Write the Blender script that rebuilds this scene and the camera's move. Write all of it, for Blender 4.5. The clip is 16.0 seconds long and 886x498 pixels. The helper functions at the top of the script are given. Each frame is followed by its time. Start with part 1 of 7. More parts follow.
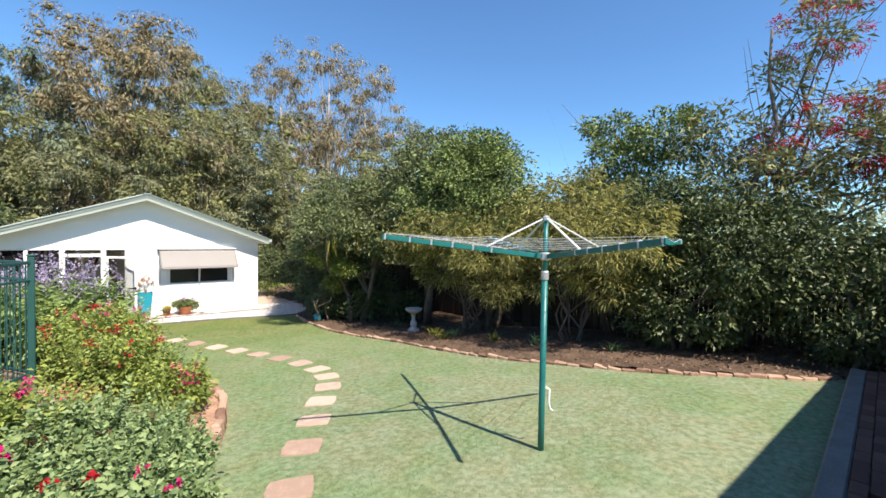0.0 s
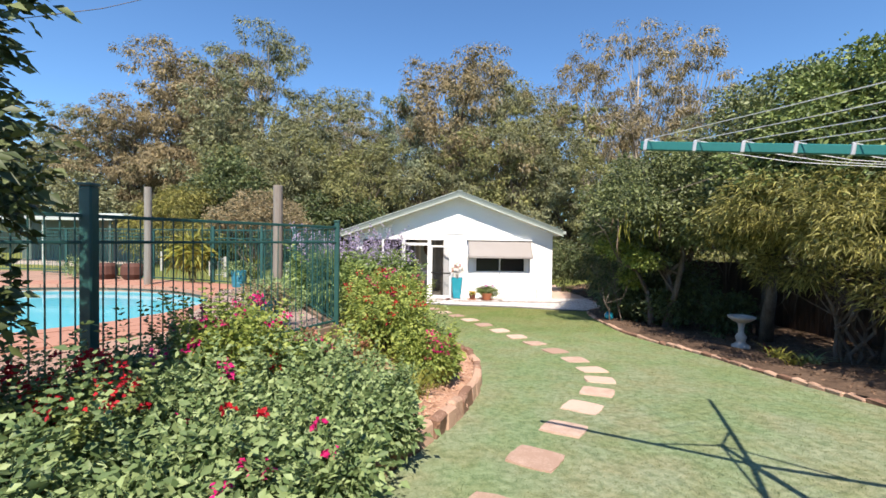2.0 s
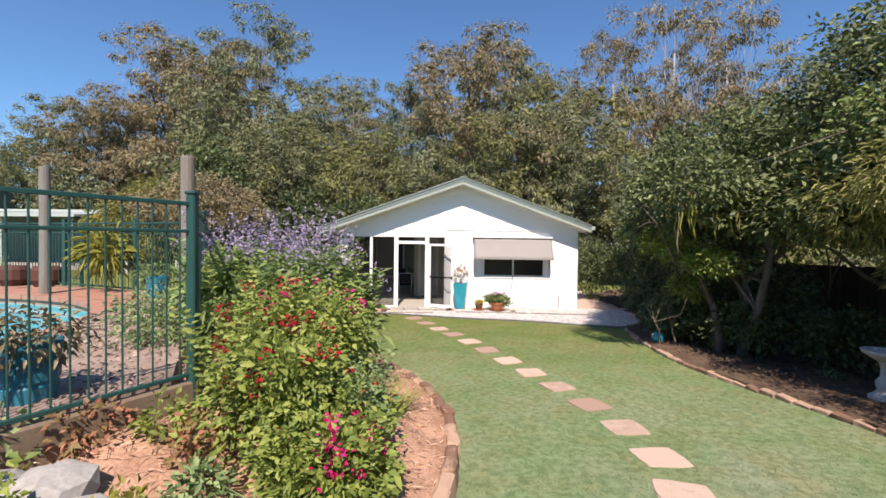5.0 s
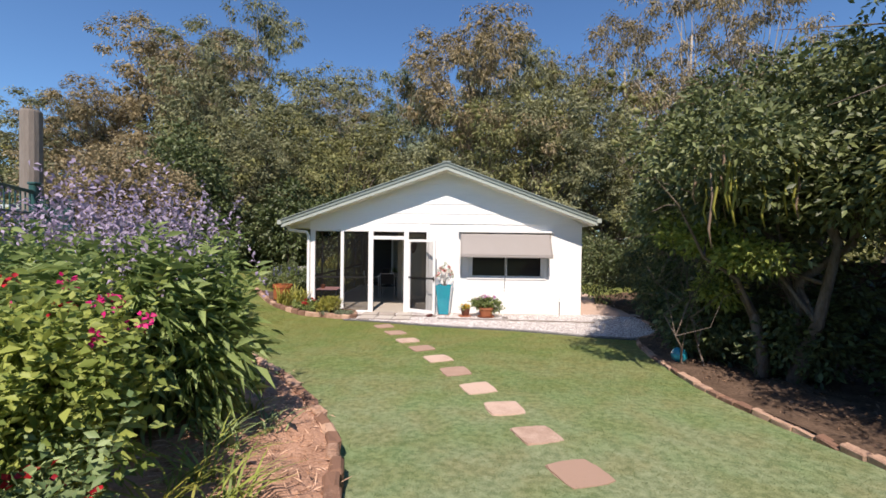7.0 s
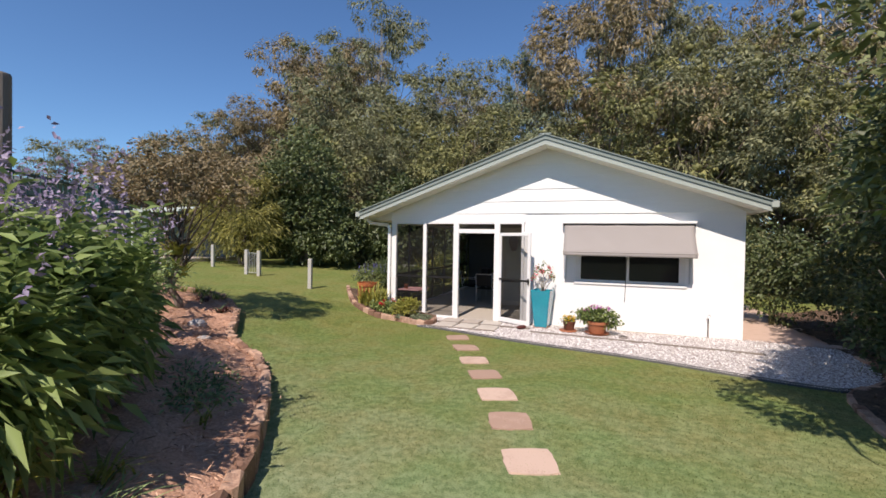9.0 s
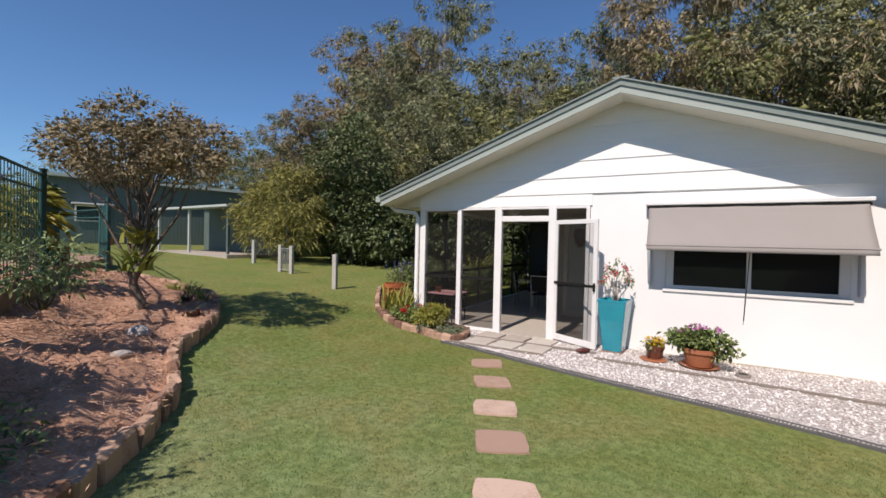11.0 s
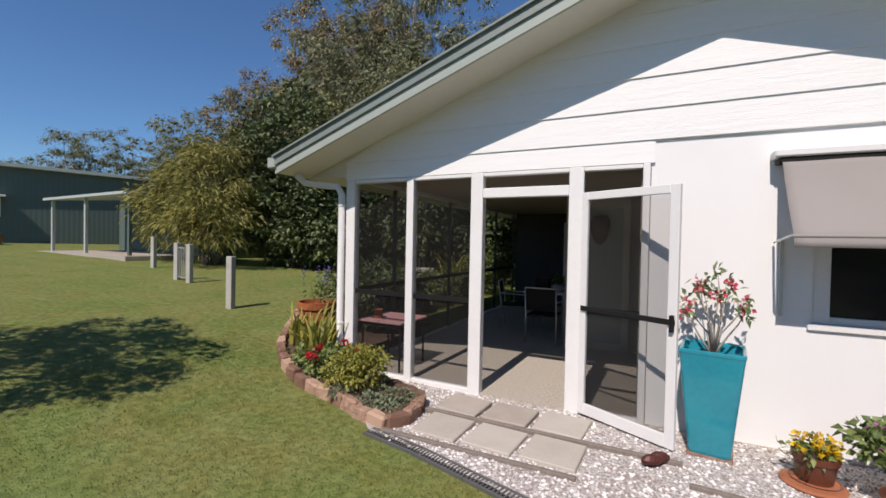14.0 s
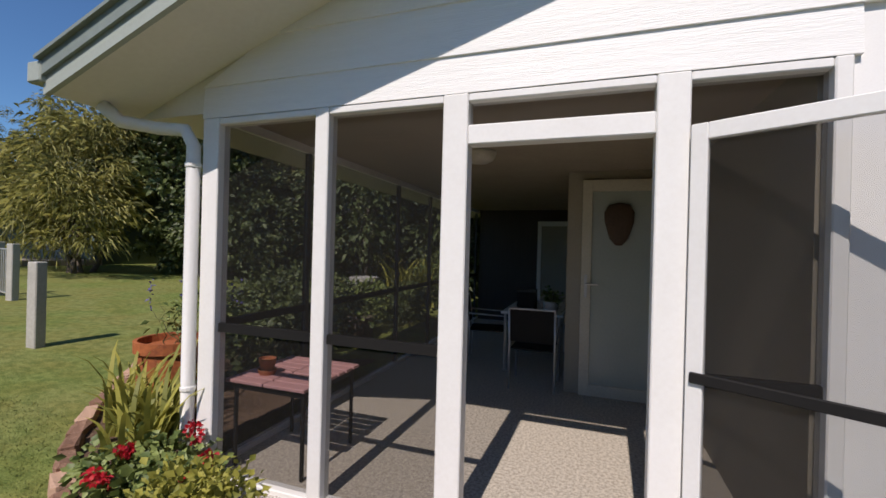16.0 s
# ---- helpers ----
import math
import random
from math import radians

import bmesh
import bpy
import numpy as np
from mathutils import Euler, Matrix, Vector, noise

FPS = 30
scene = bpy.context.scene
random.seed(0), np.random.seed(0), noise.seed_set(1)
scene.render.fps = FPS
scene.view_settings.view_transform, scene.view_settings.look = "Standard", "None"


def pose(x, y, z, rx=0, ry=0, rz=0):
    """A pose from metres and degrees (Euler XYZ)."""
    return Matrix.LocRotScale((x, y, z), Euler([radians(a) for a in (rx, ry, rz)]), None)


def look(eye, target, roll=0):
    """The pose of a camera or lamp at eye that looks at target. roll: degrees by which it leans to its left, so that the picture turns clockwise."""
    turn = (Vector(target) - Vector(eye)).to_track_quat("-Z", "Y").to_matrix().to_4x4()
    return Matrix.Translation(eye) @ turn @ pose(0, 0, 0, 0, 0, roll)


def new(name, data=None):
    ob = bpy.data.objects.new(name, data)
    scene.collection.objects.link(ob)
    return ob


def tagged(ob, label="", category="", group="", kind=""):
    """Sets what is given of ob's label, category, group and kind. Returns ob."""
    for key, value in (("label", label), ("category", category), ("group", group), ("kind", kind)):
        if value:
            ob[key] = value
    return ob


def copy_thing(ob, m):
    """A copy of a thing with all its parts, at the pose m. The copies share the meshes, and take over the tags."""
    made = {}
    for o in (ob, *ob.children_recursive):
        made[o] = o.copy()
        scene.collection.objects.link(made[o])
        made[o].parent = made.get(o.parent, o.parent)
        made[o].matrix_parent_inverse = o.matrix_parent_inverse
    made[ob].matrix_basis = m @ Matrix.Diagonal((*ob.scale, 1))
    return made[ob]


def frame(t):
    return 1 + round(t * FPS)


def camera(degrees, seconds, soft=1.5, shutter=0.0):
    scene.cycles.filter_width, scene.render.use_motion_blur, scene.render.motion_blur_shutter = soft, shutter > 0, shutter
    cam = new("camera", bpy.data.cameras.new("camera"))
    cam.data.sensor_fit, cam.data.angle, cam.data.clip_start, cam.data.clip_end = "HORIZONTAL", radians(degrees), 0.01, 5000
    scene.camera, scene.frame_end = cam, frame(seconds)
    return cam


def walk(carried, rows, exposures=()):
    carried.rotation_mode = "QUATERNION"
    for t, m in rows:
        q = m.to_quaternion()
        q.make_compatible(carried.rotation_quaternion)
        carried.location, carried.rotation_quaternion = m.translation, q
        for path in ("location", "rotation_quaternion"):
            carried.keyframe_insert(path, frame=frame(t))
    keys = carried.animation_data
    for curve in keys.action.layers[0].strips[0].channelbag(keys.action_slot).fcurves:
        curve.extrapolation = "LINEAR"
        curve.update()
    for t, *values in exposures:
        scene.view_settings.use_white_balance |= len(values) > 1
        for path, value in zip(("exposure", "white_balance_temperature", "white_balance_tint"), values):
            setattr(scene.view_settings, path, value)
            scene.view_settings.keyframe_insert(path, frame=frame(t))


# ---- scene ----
cam = camera(92.5, 16.0, soft=1.6)
# seconds, x, y, z, yaw, pitch, roll
PATH = [
    (0.0, 0.202, 0.397, 2.834, -43.60, -1.46, -1.01),
    (0.5, 0.529, 0.466, 2.689, -38.19, -1.46, -1.12),
    (1.0, 0.824, 0.667, 2.502, -27.97, -1.44, -1.11),
    (1.5, 1.107, 0.903, 2.355, -14.18, -1.38, -1.06),
    (2.0, 1.332, 1.381, 2.298, -3.16, -1.34, -0.88),
    (2.5, 1.418, 1.804, 2.262, -0.49, -1.30, -0.91),
    (3.0, 1.523, 2.270, 2.225, -0.57, -1.24, -1.02),
    (3.5, 1.627, 2.711, 2.218, -0.99, -1.21, -0.91),
    (4.0, 1.733, 3.262, 2.219, -0.85, -1.27, -0.88),
    (4.5, 1.894, 3.723, 2.182, -0.59, -1.21, -0.92),
    (5.0, 2.100, 4.244, 2.186, -0.52, -1.25, -0.76),
    (7.5, 3.200, 6.567, 1.945, 2.33, -0.94, -0.80),
    (8.0, 3.473, 7.086, 1.896, 8.10, -0.95, -0.97),
    (8.5, 3.663, 7.634, 1.860, 14.20, -0.95, -0.87),
    (9.0, 3.768, 8.253, 1.822, 19.18, -0.97, -0.98),
    (9.5, 3.822, 8.823, 1.763, 22.18, -0.94, -1.04),
    (10.0, 3.813, 9.461, 1.706, 24.94, -0.90, -1.18),
    (12.5, 3.154, 12.277, 1.575, 31.87, -0.90, -1.22),
    (13.0, 2.921, 12.840, 1.568, 29.09, -0.90, -1.23),
    (13.5, 2.671, 13.346, 1.585, 26.92, -1.10, -1.11),
    (14.0, 2.367, 13.857, 1.570, 26.28, -0.92, -1.14),
    (14.5, 2.087, 14.379, 1.546, 26.34, -0.68, -1.04),
    (15.0, 1.819, 14.909, 1.534, 25.74, -0.61, -1.10),
    (15.5, 1.580, 15.365, 1.517, 23.08, -0.56, -1.13),
    (16.0, 1.388, 15.900, 1.500, 19.16, -0.02, -1.47),
]
walk(cam, [(t, pose(x, y, z, 90 + pitch, roll, yaw)) for t, x, y, z, yaw, pitch, roll in PATH],
     [(t, e, k, g) for t, e, k, g in ((0.0, 0.88, 6750, 11), (2.5, 0.76, 6850, 15), (5.0, 0.52, 6900, 17), (9.0, 0.22, 6800, 19), (12.5, -0.07, 6650, 18), (16.0, -0.13, 6600, 18))])

# ---- world and sun ----
SUN_EL, SUN_AZ = 50.0, -2.0        # elevation; the shadows fall towards +y
world = bpy.data.worlds.new("world")
scene.world = world
world.use_nodes = True
wn = world.node_tree.nodes
sky = wn.new("ShaderNodeTexSky")
sky.sky_type = "NISHITA"
sky.sun_disc = False
sky.sun_elevation = radians(SUN_EL)
sky.sun_rotation = radians(180 + SUN_AZ)
sky.air_density, sky.dust_density, sky.ozone_density = 1.0, 0.1, 5.0
wn["Background"].inputs["Strength"].default_value = 0.1
hue = wn.new("ShaderNodeMix")      # a clear dry-season blue
hue.data_type, hue.blend_type = "RGBA", "MULTIPLY"
hue.inputs[0].default_value, hue.inputs[7].default_value = 1.0, (0.74, 1.02, 1.18, 1)
world.node_tree.links.new(sky.outputs["Color"], hue.inputs[6])
world.node_tree.links.new(hue.outputs[2], wn["Background"].inputs["Color"])
sun = new("sun", bpy.data.lights.new("sun", "SUN"))
sun.data.energy, sun.data.angle, sun.data.color = 4.9, radians(0.5), (1.0, 0.935, 0.845)
sun.matrix_world = look((2, -30, 30), (2 + 0.03 * 30, -30 + 30 / math.tan(radians(SUN_EL)), 0))

# ---- building helpers ----
RNG = np.random.default_rng(7)


def material(name, col, col2=None, rough=0.7, scale=3.0, fine=40.0, mix=0.6, bump=0.15, metal=0.0, island=0.0, each=0.0,
             translucent=0.0, spec=0.4, dist=0.01, stretch=(1, 1, 1), coat=0.0):
    m = bpy.data.materials.new(name)
    m.use_nodes = True
    n, l = m.node_tree.nodes, m.node_tree.links
    b = n["Principled BSDF"]
    geo = n.new("ShaderNodeNewGeometry")
    mp = n.new("ShaderNodeMapping")
    mp.inputs["Scale"].default_value = stretch
    l.new(geo.outputs["Position"], mp.inputs["Vector"])
    big, small = n.new("ShaderNodeTexNoise"), n.new("ShaderNodeTexNoise")
    for t, s, d in ((big, scale, 4.0), (small, fine, 3.0)):
        t.inputs["Scale"].default_value, t.inputs["Detail"].default_value = s, d
        l.new(mp.outputs["Vector"], t.inputs["Vector"])
    col2 = col2 or tuple(c * 0.75 for c in col)
    add = n.new("ShaderNodeMath")
    add.operation = "MULTIPLY_ADD"
    l.new(small.outputs["Fac"], add.inputs[0])
    add.inputs[1].default_value = 0.5
    half = n.new("ShaderNodeMath")
    half.operation = "MULTIPLY"
    half.inputs[1].default_value = 0.5
    l.new(big.outputs["Fac"], half.inputs[0])
    l.new(half.outputs[0], add.inputs[2])
    fac = add
    if island or each:
        rnd = n.new("ShaderNodeMath")
        rnd.operation = "MULTIPLY_ADD"
        if island:
            l.new(geo.outputs["Random Per Island"], rnd.inputs[0])
        else:
            info = n.new("ShaderNodeObjectInfo")
            l.new(info.outputs["Random"], rnd.inputs[0])
        k = island or each
        rnd.inputs[1].default_value = k
        sub = n.new("ShaderNodeMath")
        sub.operation = "SUBTRACT"
        l.new(add.outputs[0], sub.inputs[0])
        sub.inputs[1].default_value = k / 2
        l.new(sub.outputs[0], rnd.inputs[2])
        fac = rnd
    ramp = n.new("ShaderNodeMapRange")
    ramp.inputs["From Min"].default_value, ramp.inputs["From Max"].default_value = 0.5 - 0.3 / max(mix, 0.05) * 0.5, 0.5 + 0.3 / max(mix, 0.05) * 0.5
    l.new(fac.outputs[0], ramp.inputs["Value"])
    cm = n.new("ShaderNodeMix")
    cm.data_type = "RGBA"
    cm.inputs[6].default_value, cm.inputs[7].default_value = (*col, 1), (*col2, 1)
    l.new(ramp.outputs["Result"], cm.inputs[0])
    l.new(cm.outputs[2], b.inputs["Base Color"])
    b.inputs["Roughness"].default_value, b.inputs["Metallic"].default_value = rough, metal
    b.inputs["Specular IOR Level"].default_value = spec
    b.inputs["Coat Weight"].default_value = coat
    if bump:
        bp = n.new("ShaderNodeBump")
        bp.inputs["Strength"].default_value, bp.inputs["Distance"].default_value = bump, dist
        l.new(add.outputs[0], bp.inputs["Height"])
        l.new(bp.outputs["Normal"], b.inputs["Normal"])
    if translucent:
        tr, ms = n.new("ShaderNodeBsdfTranslucent"), n.new("ShaderNodeMixShader")
        l.new(cm.outputs[2], tr.inputs["Color"])
        ms.inputs[0].default_value = translucent
        l.new(b.outputs[0], ms.inputs[1])
        l.new(tr.outputs[0], ms.inputs[2])
        l.new(ms.outputs[0], n["Material Output"].inputs["Surface"])
    return m


def part(name, bm, mat, parent=None, label="", smooth=False, mesh=None):
    """Links a bmesh (or a mesh) as one object, under a thing or a part where one is given."""
    if mesh is None:
        mesh = bpy.data.meshes.new(name)
        bmesh.ops.recalc_face_normals(bm, faces=bm.faces)
        bm.to_mesh(mesh)
        bm.free()
    if smooth:
        mesh.polygons.foreach_set("use_smooth", [True] * len(mesh.polygons))
    if mat and not mesh.materials:
        mesh.materials.append(mat)
    ob = new(name, mesh)
    if parent:
        ob.parent = parent
        ob.matrix_parent_inverse = parent.matrix_basis.inverted()
    if label:
        ob["label"] = label
    if name in ("crown", "bloom", "leaves", "line_wire"):
        ob["kind"] = "stuff"
    return ob


def thing(name, at, label, category, group="", kind=""):
    ob = new(name)
    ob.matrix_basis = at if isinstance(at, Matrix) else Matrix.Translation(at)
    ob.empty_display_size = 0.1
    return tagged(ob, label, category, group, kind)


def box(bm, x0, x1, y0, y1, z0, z1, bevel=0.0, m=None):
    t = bmesh.new()
    v = [t.verts.new((x, y, z)) for z in (z0, z1) for y in (y0, y1) for x in (x0, x1)]
    for f in ((0, 2, 3, 1), (4, 5, 7, 6), (0, 1, 5, 4), (2, 6, 7, 3), (0, 4, 6, 2), (1, 3, 7, 5)):
        t.faces.new([v[i] for i in f])
    if bevel:
        bmesh.ops.bevel(t, geom=t.edges[:], offset=bevel, segments=1, affect="EDGES")
    if m is not None:
        t.transform(m)
    join(bm, t)
    return bm


def join(bm, t):
    me = bpy.data.meshes.new("tmp")
    t.to_mesh(me)
    t.free()
    bm.from_mesh(me)
    bpy.data.meshes.remove(me)


def tube(bm, pts, radii, seg=8, caps=True):
    """A round bar through points, with a radius at each."""
    rings = []
    pts = [Vector(p) for p in pts]
    for i, p in enumerate(pts):
        d = (pts[min(i + 1, len(pts) - 1)] - pts[max(i - 1, 0)]).normalized()
        a = d.orthogonal().normalized() if i == 0 else (a - d * a.dot(d)).normalized()
        b = d.cross(a)
        r = float(radii[i] if hasattr(radii, "__len__") else radii)
        rings.append([bm.verts.new(p + r * (math.cos(u) * a + math.sin(u) * b)) for u in [2 * math.pi * k / seg for k in range(seg)]])
    for r0, r1 in zip(rings, rings[1:]):
        for k in range(seg):
            bm.faces.new((r0[k], r0[(k + 1) % seg], r1[(k + 1) % seg], r1[k]))
    if caps:
        bm.faces.new(rings[0][::-1])
        bm.faces.new(rings[-1])
    return bm


def lathe(bm, profile, seg=24, m=None):
    """A turned body from (radius, height) pairs."""
    t = bmesh.new()
    rings = [[t.verts.new((max(r, 1e-4) * math.cos(2 * math.pi * k / seg), max(r, 1e-4) * math.sin(2 * math.pi * k / seg), z)) for k in range(seg)] for r, z in profile]
    for r0, r1 in zip(rings, rings[1:]):
        for k in range(seg):
            t.faces.new((r0[k], r0[(k + 1) % seg], r1[(k + 1) % seg], r1[k]))
    t.faces.new(rings[0][::-1])
    t.faces.new(rings[-1])
    if m is not None:
        t.transform(m)
    join(bm, t)
    return bm


def prism(bm, outline, z0, z1):
    """An upright body over an outline of (x, y)."""
    lo = [bm.verts.new((x, y, z0)) for x, y in outline]
    hi = [bm.verts.new((x, y, z1)) for x, y in outline]
    n = len(lo)
    for i in range(n):
        bm.faces.new((lo[i], lo[(i + 1) % n], hi[(i + 1) % n], hi[i]))
    bm.faces.new(lo[::-1])
    bm.faces.new(hi)
    return bm


def grid_mesh(name, rows):
    """A sheet from rows of points."""
    h, w = len(rows), len(rows[0])
    v = np.asarray(rows, float).reshape(-1, 3)
    i = np.arange(h * w).reshape(h, w)
    f = np.stack([i[:-1, :-1], i[:-1, 1:], i[1:, 1:], i[1:, :-1]], -1).reshape(-1, 4)
    me = bpy.data.meshes.new(name)
    me.from_pydata(v.tolist(), [], f.tolist())
    me.polygons.foreach_set("use_smooth", [True] * len(me.polygons))
    return me


def smooth_line(pts, step=0.12):
    """Points at an even step along a soft curve through those given."""
    p = np.asarray(pts, float)
    q = np.vstack([2 * p[0] - p[1], p, 2 * p[-1] - p[-2]])
    out = []
    for i in range(1, len(q) - 2):
        for u in np.linspace(0, 1, 20, endpoint=False):
            a, b, c, d = q[i - 1:i + 3]
            out.append(0.5 * (2 * b + (c - a) * u + (2 * a - 5 * b + 4 * c - d) * u * u + (3 * b - a - 3 * c + d) * u ** 3))
    out = np.array(out + [p[-1]])
    s = np.r_[0, np.cumsum(np.linalg.norm(np.diff(out, axis=0), axis=1))]
    n = max(2, int(s[-1] / step) + 1)
    return np.stack([np.interp(np.linspace(0, s[-1], n), s, out[:, k]) for k in range(out.shape[1])], 1)


def unit(v):
    return v / np.maximum(np.linalg.norm(v, axis=-1, keepdims=True), 1e-9)


def knots(c, r):
    """Small uneven bodies that fill the middle of leaf clumps: points and triangles."""
    oc = np.array([(1, 0, 0), (0, 1, 0), (-1, 0, 0), (0, -1, 0), (0, 0, 1), (0, 0, -1)], float)
    of = [(0, 1, 4), (1, 2, 4), (2, 3, 4), (3, 0, 4), (1, 0, 5), (2, 1, 5), (3, 2, 5), (0, 3, 5)]
    v, f = oc, np.array(of)
    n = len(c)
    p = c[:, None] + v[None] * r.reshape(n, 1, 1) * RNG.uniform(0.6, 1.25, (n, len(v), 1)) * np.array([1, 1, 0.7])
    return p.reshape(-1, 3), (f[None] + len(v) * np.arange(n)[:, None, None]).reshape(-1, 3)


def leaf_mesh(name, p, d, length, width, mat, droop=0.15, face=(0, -0.45, 0.8), extra=None, slim=False):
    """Kite-shaped leaves, folded along the midrib: base points p, directions d."""
    n = len(p)
    d = unit(d)
    side = unit(np.cross(d, unit(RNG.normal(size=(n, 3)) + np.array(face))))
    up = np.cross(side, d)
    L, W = np.broadcast_to(length, n)[:, None], np.broadcast_to(width, n)[:, None]
    mid = p + d * L * 0.45
    v = np.stack([p, mid + side * W / 2 + up * W * 0.18, p + d * L - np.array([0, 0, 1]) * L * droop, mid - side * W / 2 + up * W * 0.18], 1).reshape(-1, 3)
    i = np.arange(n) * 4
    t = np.stack([i, i + 1, i + 2, i, i + 2, i + 3], 1).reshape(-1)
    if slim:
        v = v.reshape(n, 4, 3)[:, 1:].reshape(-1, 3)
        t = np.arange(n * 3)
    if extra is not None:
        t = np.concatenate([t, (extra[1] + len(v)).reshape(-1)])
        v = np.concatenate([v, extra[0]])
    me = bpy.data.meshes.new(name)
    me.vertices.add(len(v))
    me.vertices.foreach_set("co", v.astype(np.float32).ravel())
    me.loops.add(len(t))
    me.loops.foreach_set("vertex_index", t.astype(np.int32))
    me.polygons.add(len(t) // 3)
    me.polygons.foreach_set("loop_start", np.arange(0, len(t), 3, dtype=np.int32))
    me.update(calc_edges=True)
    me.materials.append(mat)
    return me


def crown_points(blobs, clumps, per, spread, shell=0.55, fill=0.5):
    """Leaf bases and outward directions: clumps on and in ellipsoids (centre, radii), each with leaves round it."""
    blobs = [(np.array(c, float), np.array(r, float)) for c, r in blobs]
    w = np.array([np.prod(r) ** (2 / 3) for _, r in blobs])
    pick = RNG.choice(len(blobs), clumps, p=w / w.sum())
    c = np.array([blobs[k][0] for k in pick])
    r = np.array([blobs[k][1] for k in pick])
    u = unit(RNG.normal(size=(clumps, 3)))
    rad = shell + (1.08 - shell) * RNG.random((clumps, 1)) ** 0.6
    cc = c + u * r * rad
    size = spread * (0.6 + 0.8 * RNG.random((clumps, 1, 1)))
    off = unit(RNG.normal(size=(clumps, per, 3))) * RNG.random((clumps, per, 1)) ** fill * size * np.array([1, 1, 0.7])
    p = cc[:, None] + off
    d = unit(off + 0.5 * u[:, None] * size + RNG.normal(size=off.shape) * size * 0.5)
    return p.reshape(-1, 3), d.reshape(-1, 3), np.c_[cc, size.reshape(-1)]


def limbs(bm, base, top, r, targets, bend=0.4, rng=None, twigs=True, seg=8):
    """A tapered trunk from base to top with limbs to the targets."""
    rng = rng or RNG
    base, top = Vector(base), Vector(top)
    n = 7
    line = [base.lerp(top, k / n) + Vector((*(rng.normal(size=2) * bend * 0.25 * (0 < k < n)), 0)) for k in range(n + 1)]
    tube(bm, line, [r * (1.35 if k == 0 else 1 - 0.75 * k / n) for k in range(n + 1)], seg)
    for t in targets:
        t = Vector(t)
        k = rng.integers(2, n)
        a = line[k]
        q = [a.lerp(t, u) + Vector(rng.normal(size=3) * bend * 0.22 * (0 < u < 1)) + Vector((0, 0, bend * 0.3 * math.sin(u * 3.14))) for u in (0, 0.25, 0.5, 0.75, 1)]
        rr = r * (1 - 0.75 * k / n) * 0.55
        tube(bm, q, [rr, rr * 0.75, rr * 0.55, rr * 0.35, rr * 0.15], 5, False)
        if twigs:
            for _ in range(3):
                s = q[rng.integers(2, 4)]
                e = s + Vector(rng.normal(size=3) * (t - a).length * 0.28)
                tube(bm, [s, s.lerp(e, 0.5) + Vector(rng.normal(size=3) * 0.05), e], [rr * 0.35, rr * 0.22, rr * 0.08], 4, False)
    return bm

# ---- materials ----
M_LAWN = material("mown lawn", (0.300, 0.332, 0.205), (0.150, 0.188, 0.100), rough=0.9, scale=14.0, fine=95, mix=1.5, bump=0.9, dist=0.014, spec=0.15)
M_BLADE = material("grass blade", (0.315, 0.338, 0.200), (0.165, 0.205, 0.098), rough=0.7, scale=0.8, fine=38, mix=1.2, island=0.9, bump=0, translucent=0.25, spec=0.2)
M_MULCH = material("straw mulch", (0.56, 0.34, 0.235), (0.32, 0.18, 0.115), rough=0.95, scale=4, fine=45, mix=1.1, bump=0.9, dist=0.03, spec=0.1)
M_CHIP = material("mulch straw", (0.66, 0.44, 0.31), (0.32, 0.18, 0.11), rough=0.9, island=0.9, bump=0, spec=0.15)
M_DARKSOIL = material("dark leaf litter", (0.17, 0.115, 0.08), (0.06, 0.04, 0.028), rough=0.95, scale=3, fine=30, mix=1.1, bump=0.8, dist=0.03, spec=0.1)
M_BRICK = material("garden brick", (0.47, 0.31, 0.22), (0.21, 0.12, 0.082), rough=0.95, scale=14, fine=70, each=0.7, mix=0.9, bump=0.9, spec=0.2)
M_KERB = material("grey concrete kerb", (0.30, 0.27, 0.24), (0.17, 0.14, 0.12), rough=0.9, scale=5, fine=60, each=0.5, bump=0.4, spec=0.2)
M_SLEEPER = material("brown timber sleeper", (0.27, 0.20, 0.14), (0.16, 0.115, 0.08), rough=0.9, scale=4, fine=30, bump=0.5, spec=0.2)
M_STEM = material("green brown stem", (0.12, 0.12, 0.05), (0.07, 0.065, 0.03), rough=0.8, bump=0)
M_STONE = material("pink stepping stone", (0.57, 0.42, 0.33), (0.38, 0.255, 0.19), rough=0.95, scale=7, fine=60, each=0.6, mix=0.9, bump=0.5, spec=0.2)
M_PAVER = material("concrete paver", (0.50, 0.46, 0.40), (0.38, 0.33, 0.28), rough=0.9, scale=5, fine=90, each=0.5, bump=0.25, spec=0.2)
M_WHITE = material("white painted render", (0.84, 0.84, 0.82), (0.78, 0.775, 0.755), rough=0.65, scale=1.5, fine=120, mix=0.7, bump=0.12, spec=0.3, dist=0.004)
M_BOARD = material("white painted weatherboard", (0.85, 0.85, 0.83), (0.78, 0.78, 0.755), rough=0.55, scale=6, fine=40, mix=0.6, bump=0.8, spec=0.35, dist=0.006, stretch=(0.35, 1, 5))
M_FRAME = material("white painted frame", (0.80, 0.80, 0.78), (0.72, 0.71, 0.68), rough=0.45, scale=4, fine=50, mix=0.5, bump=0.05, spec=0.4)
M_SOFFIT = material("cream soffit", (0.76, 0.74, 0.66), (0.69, 0.665, 0.58), rough=0.7, scale=3, fine=30, bump=0.05)
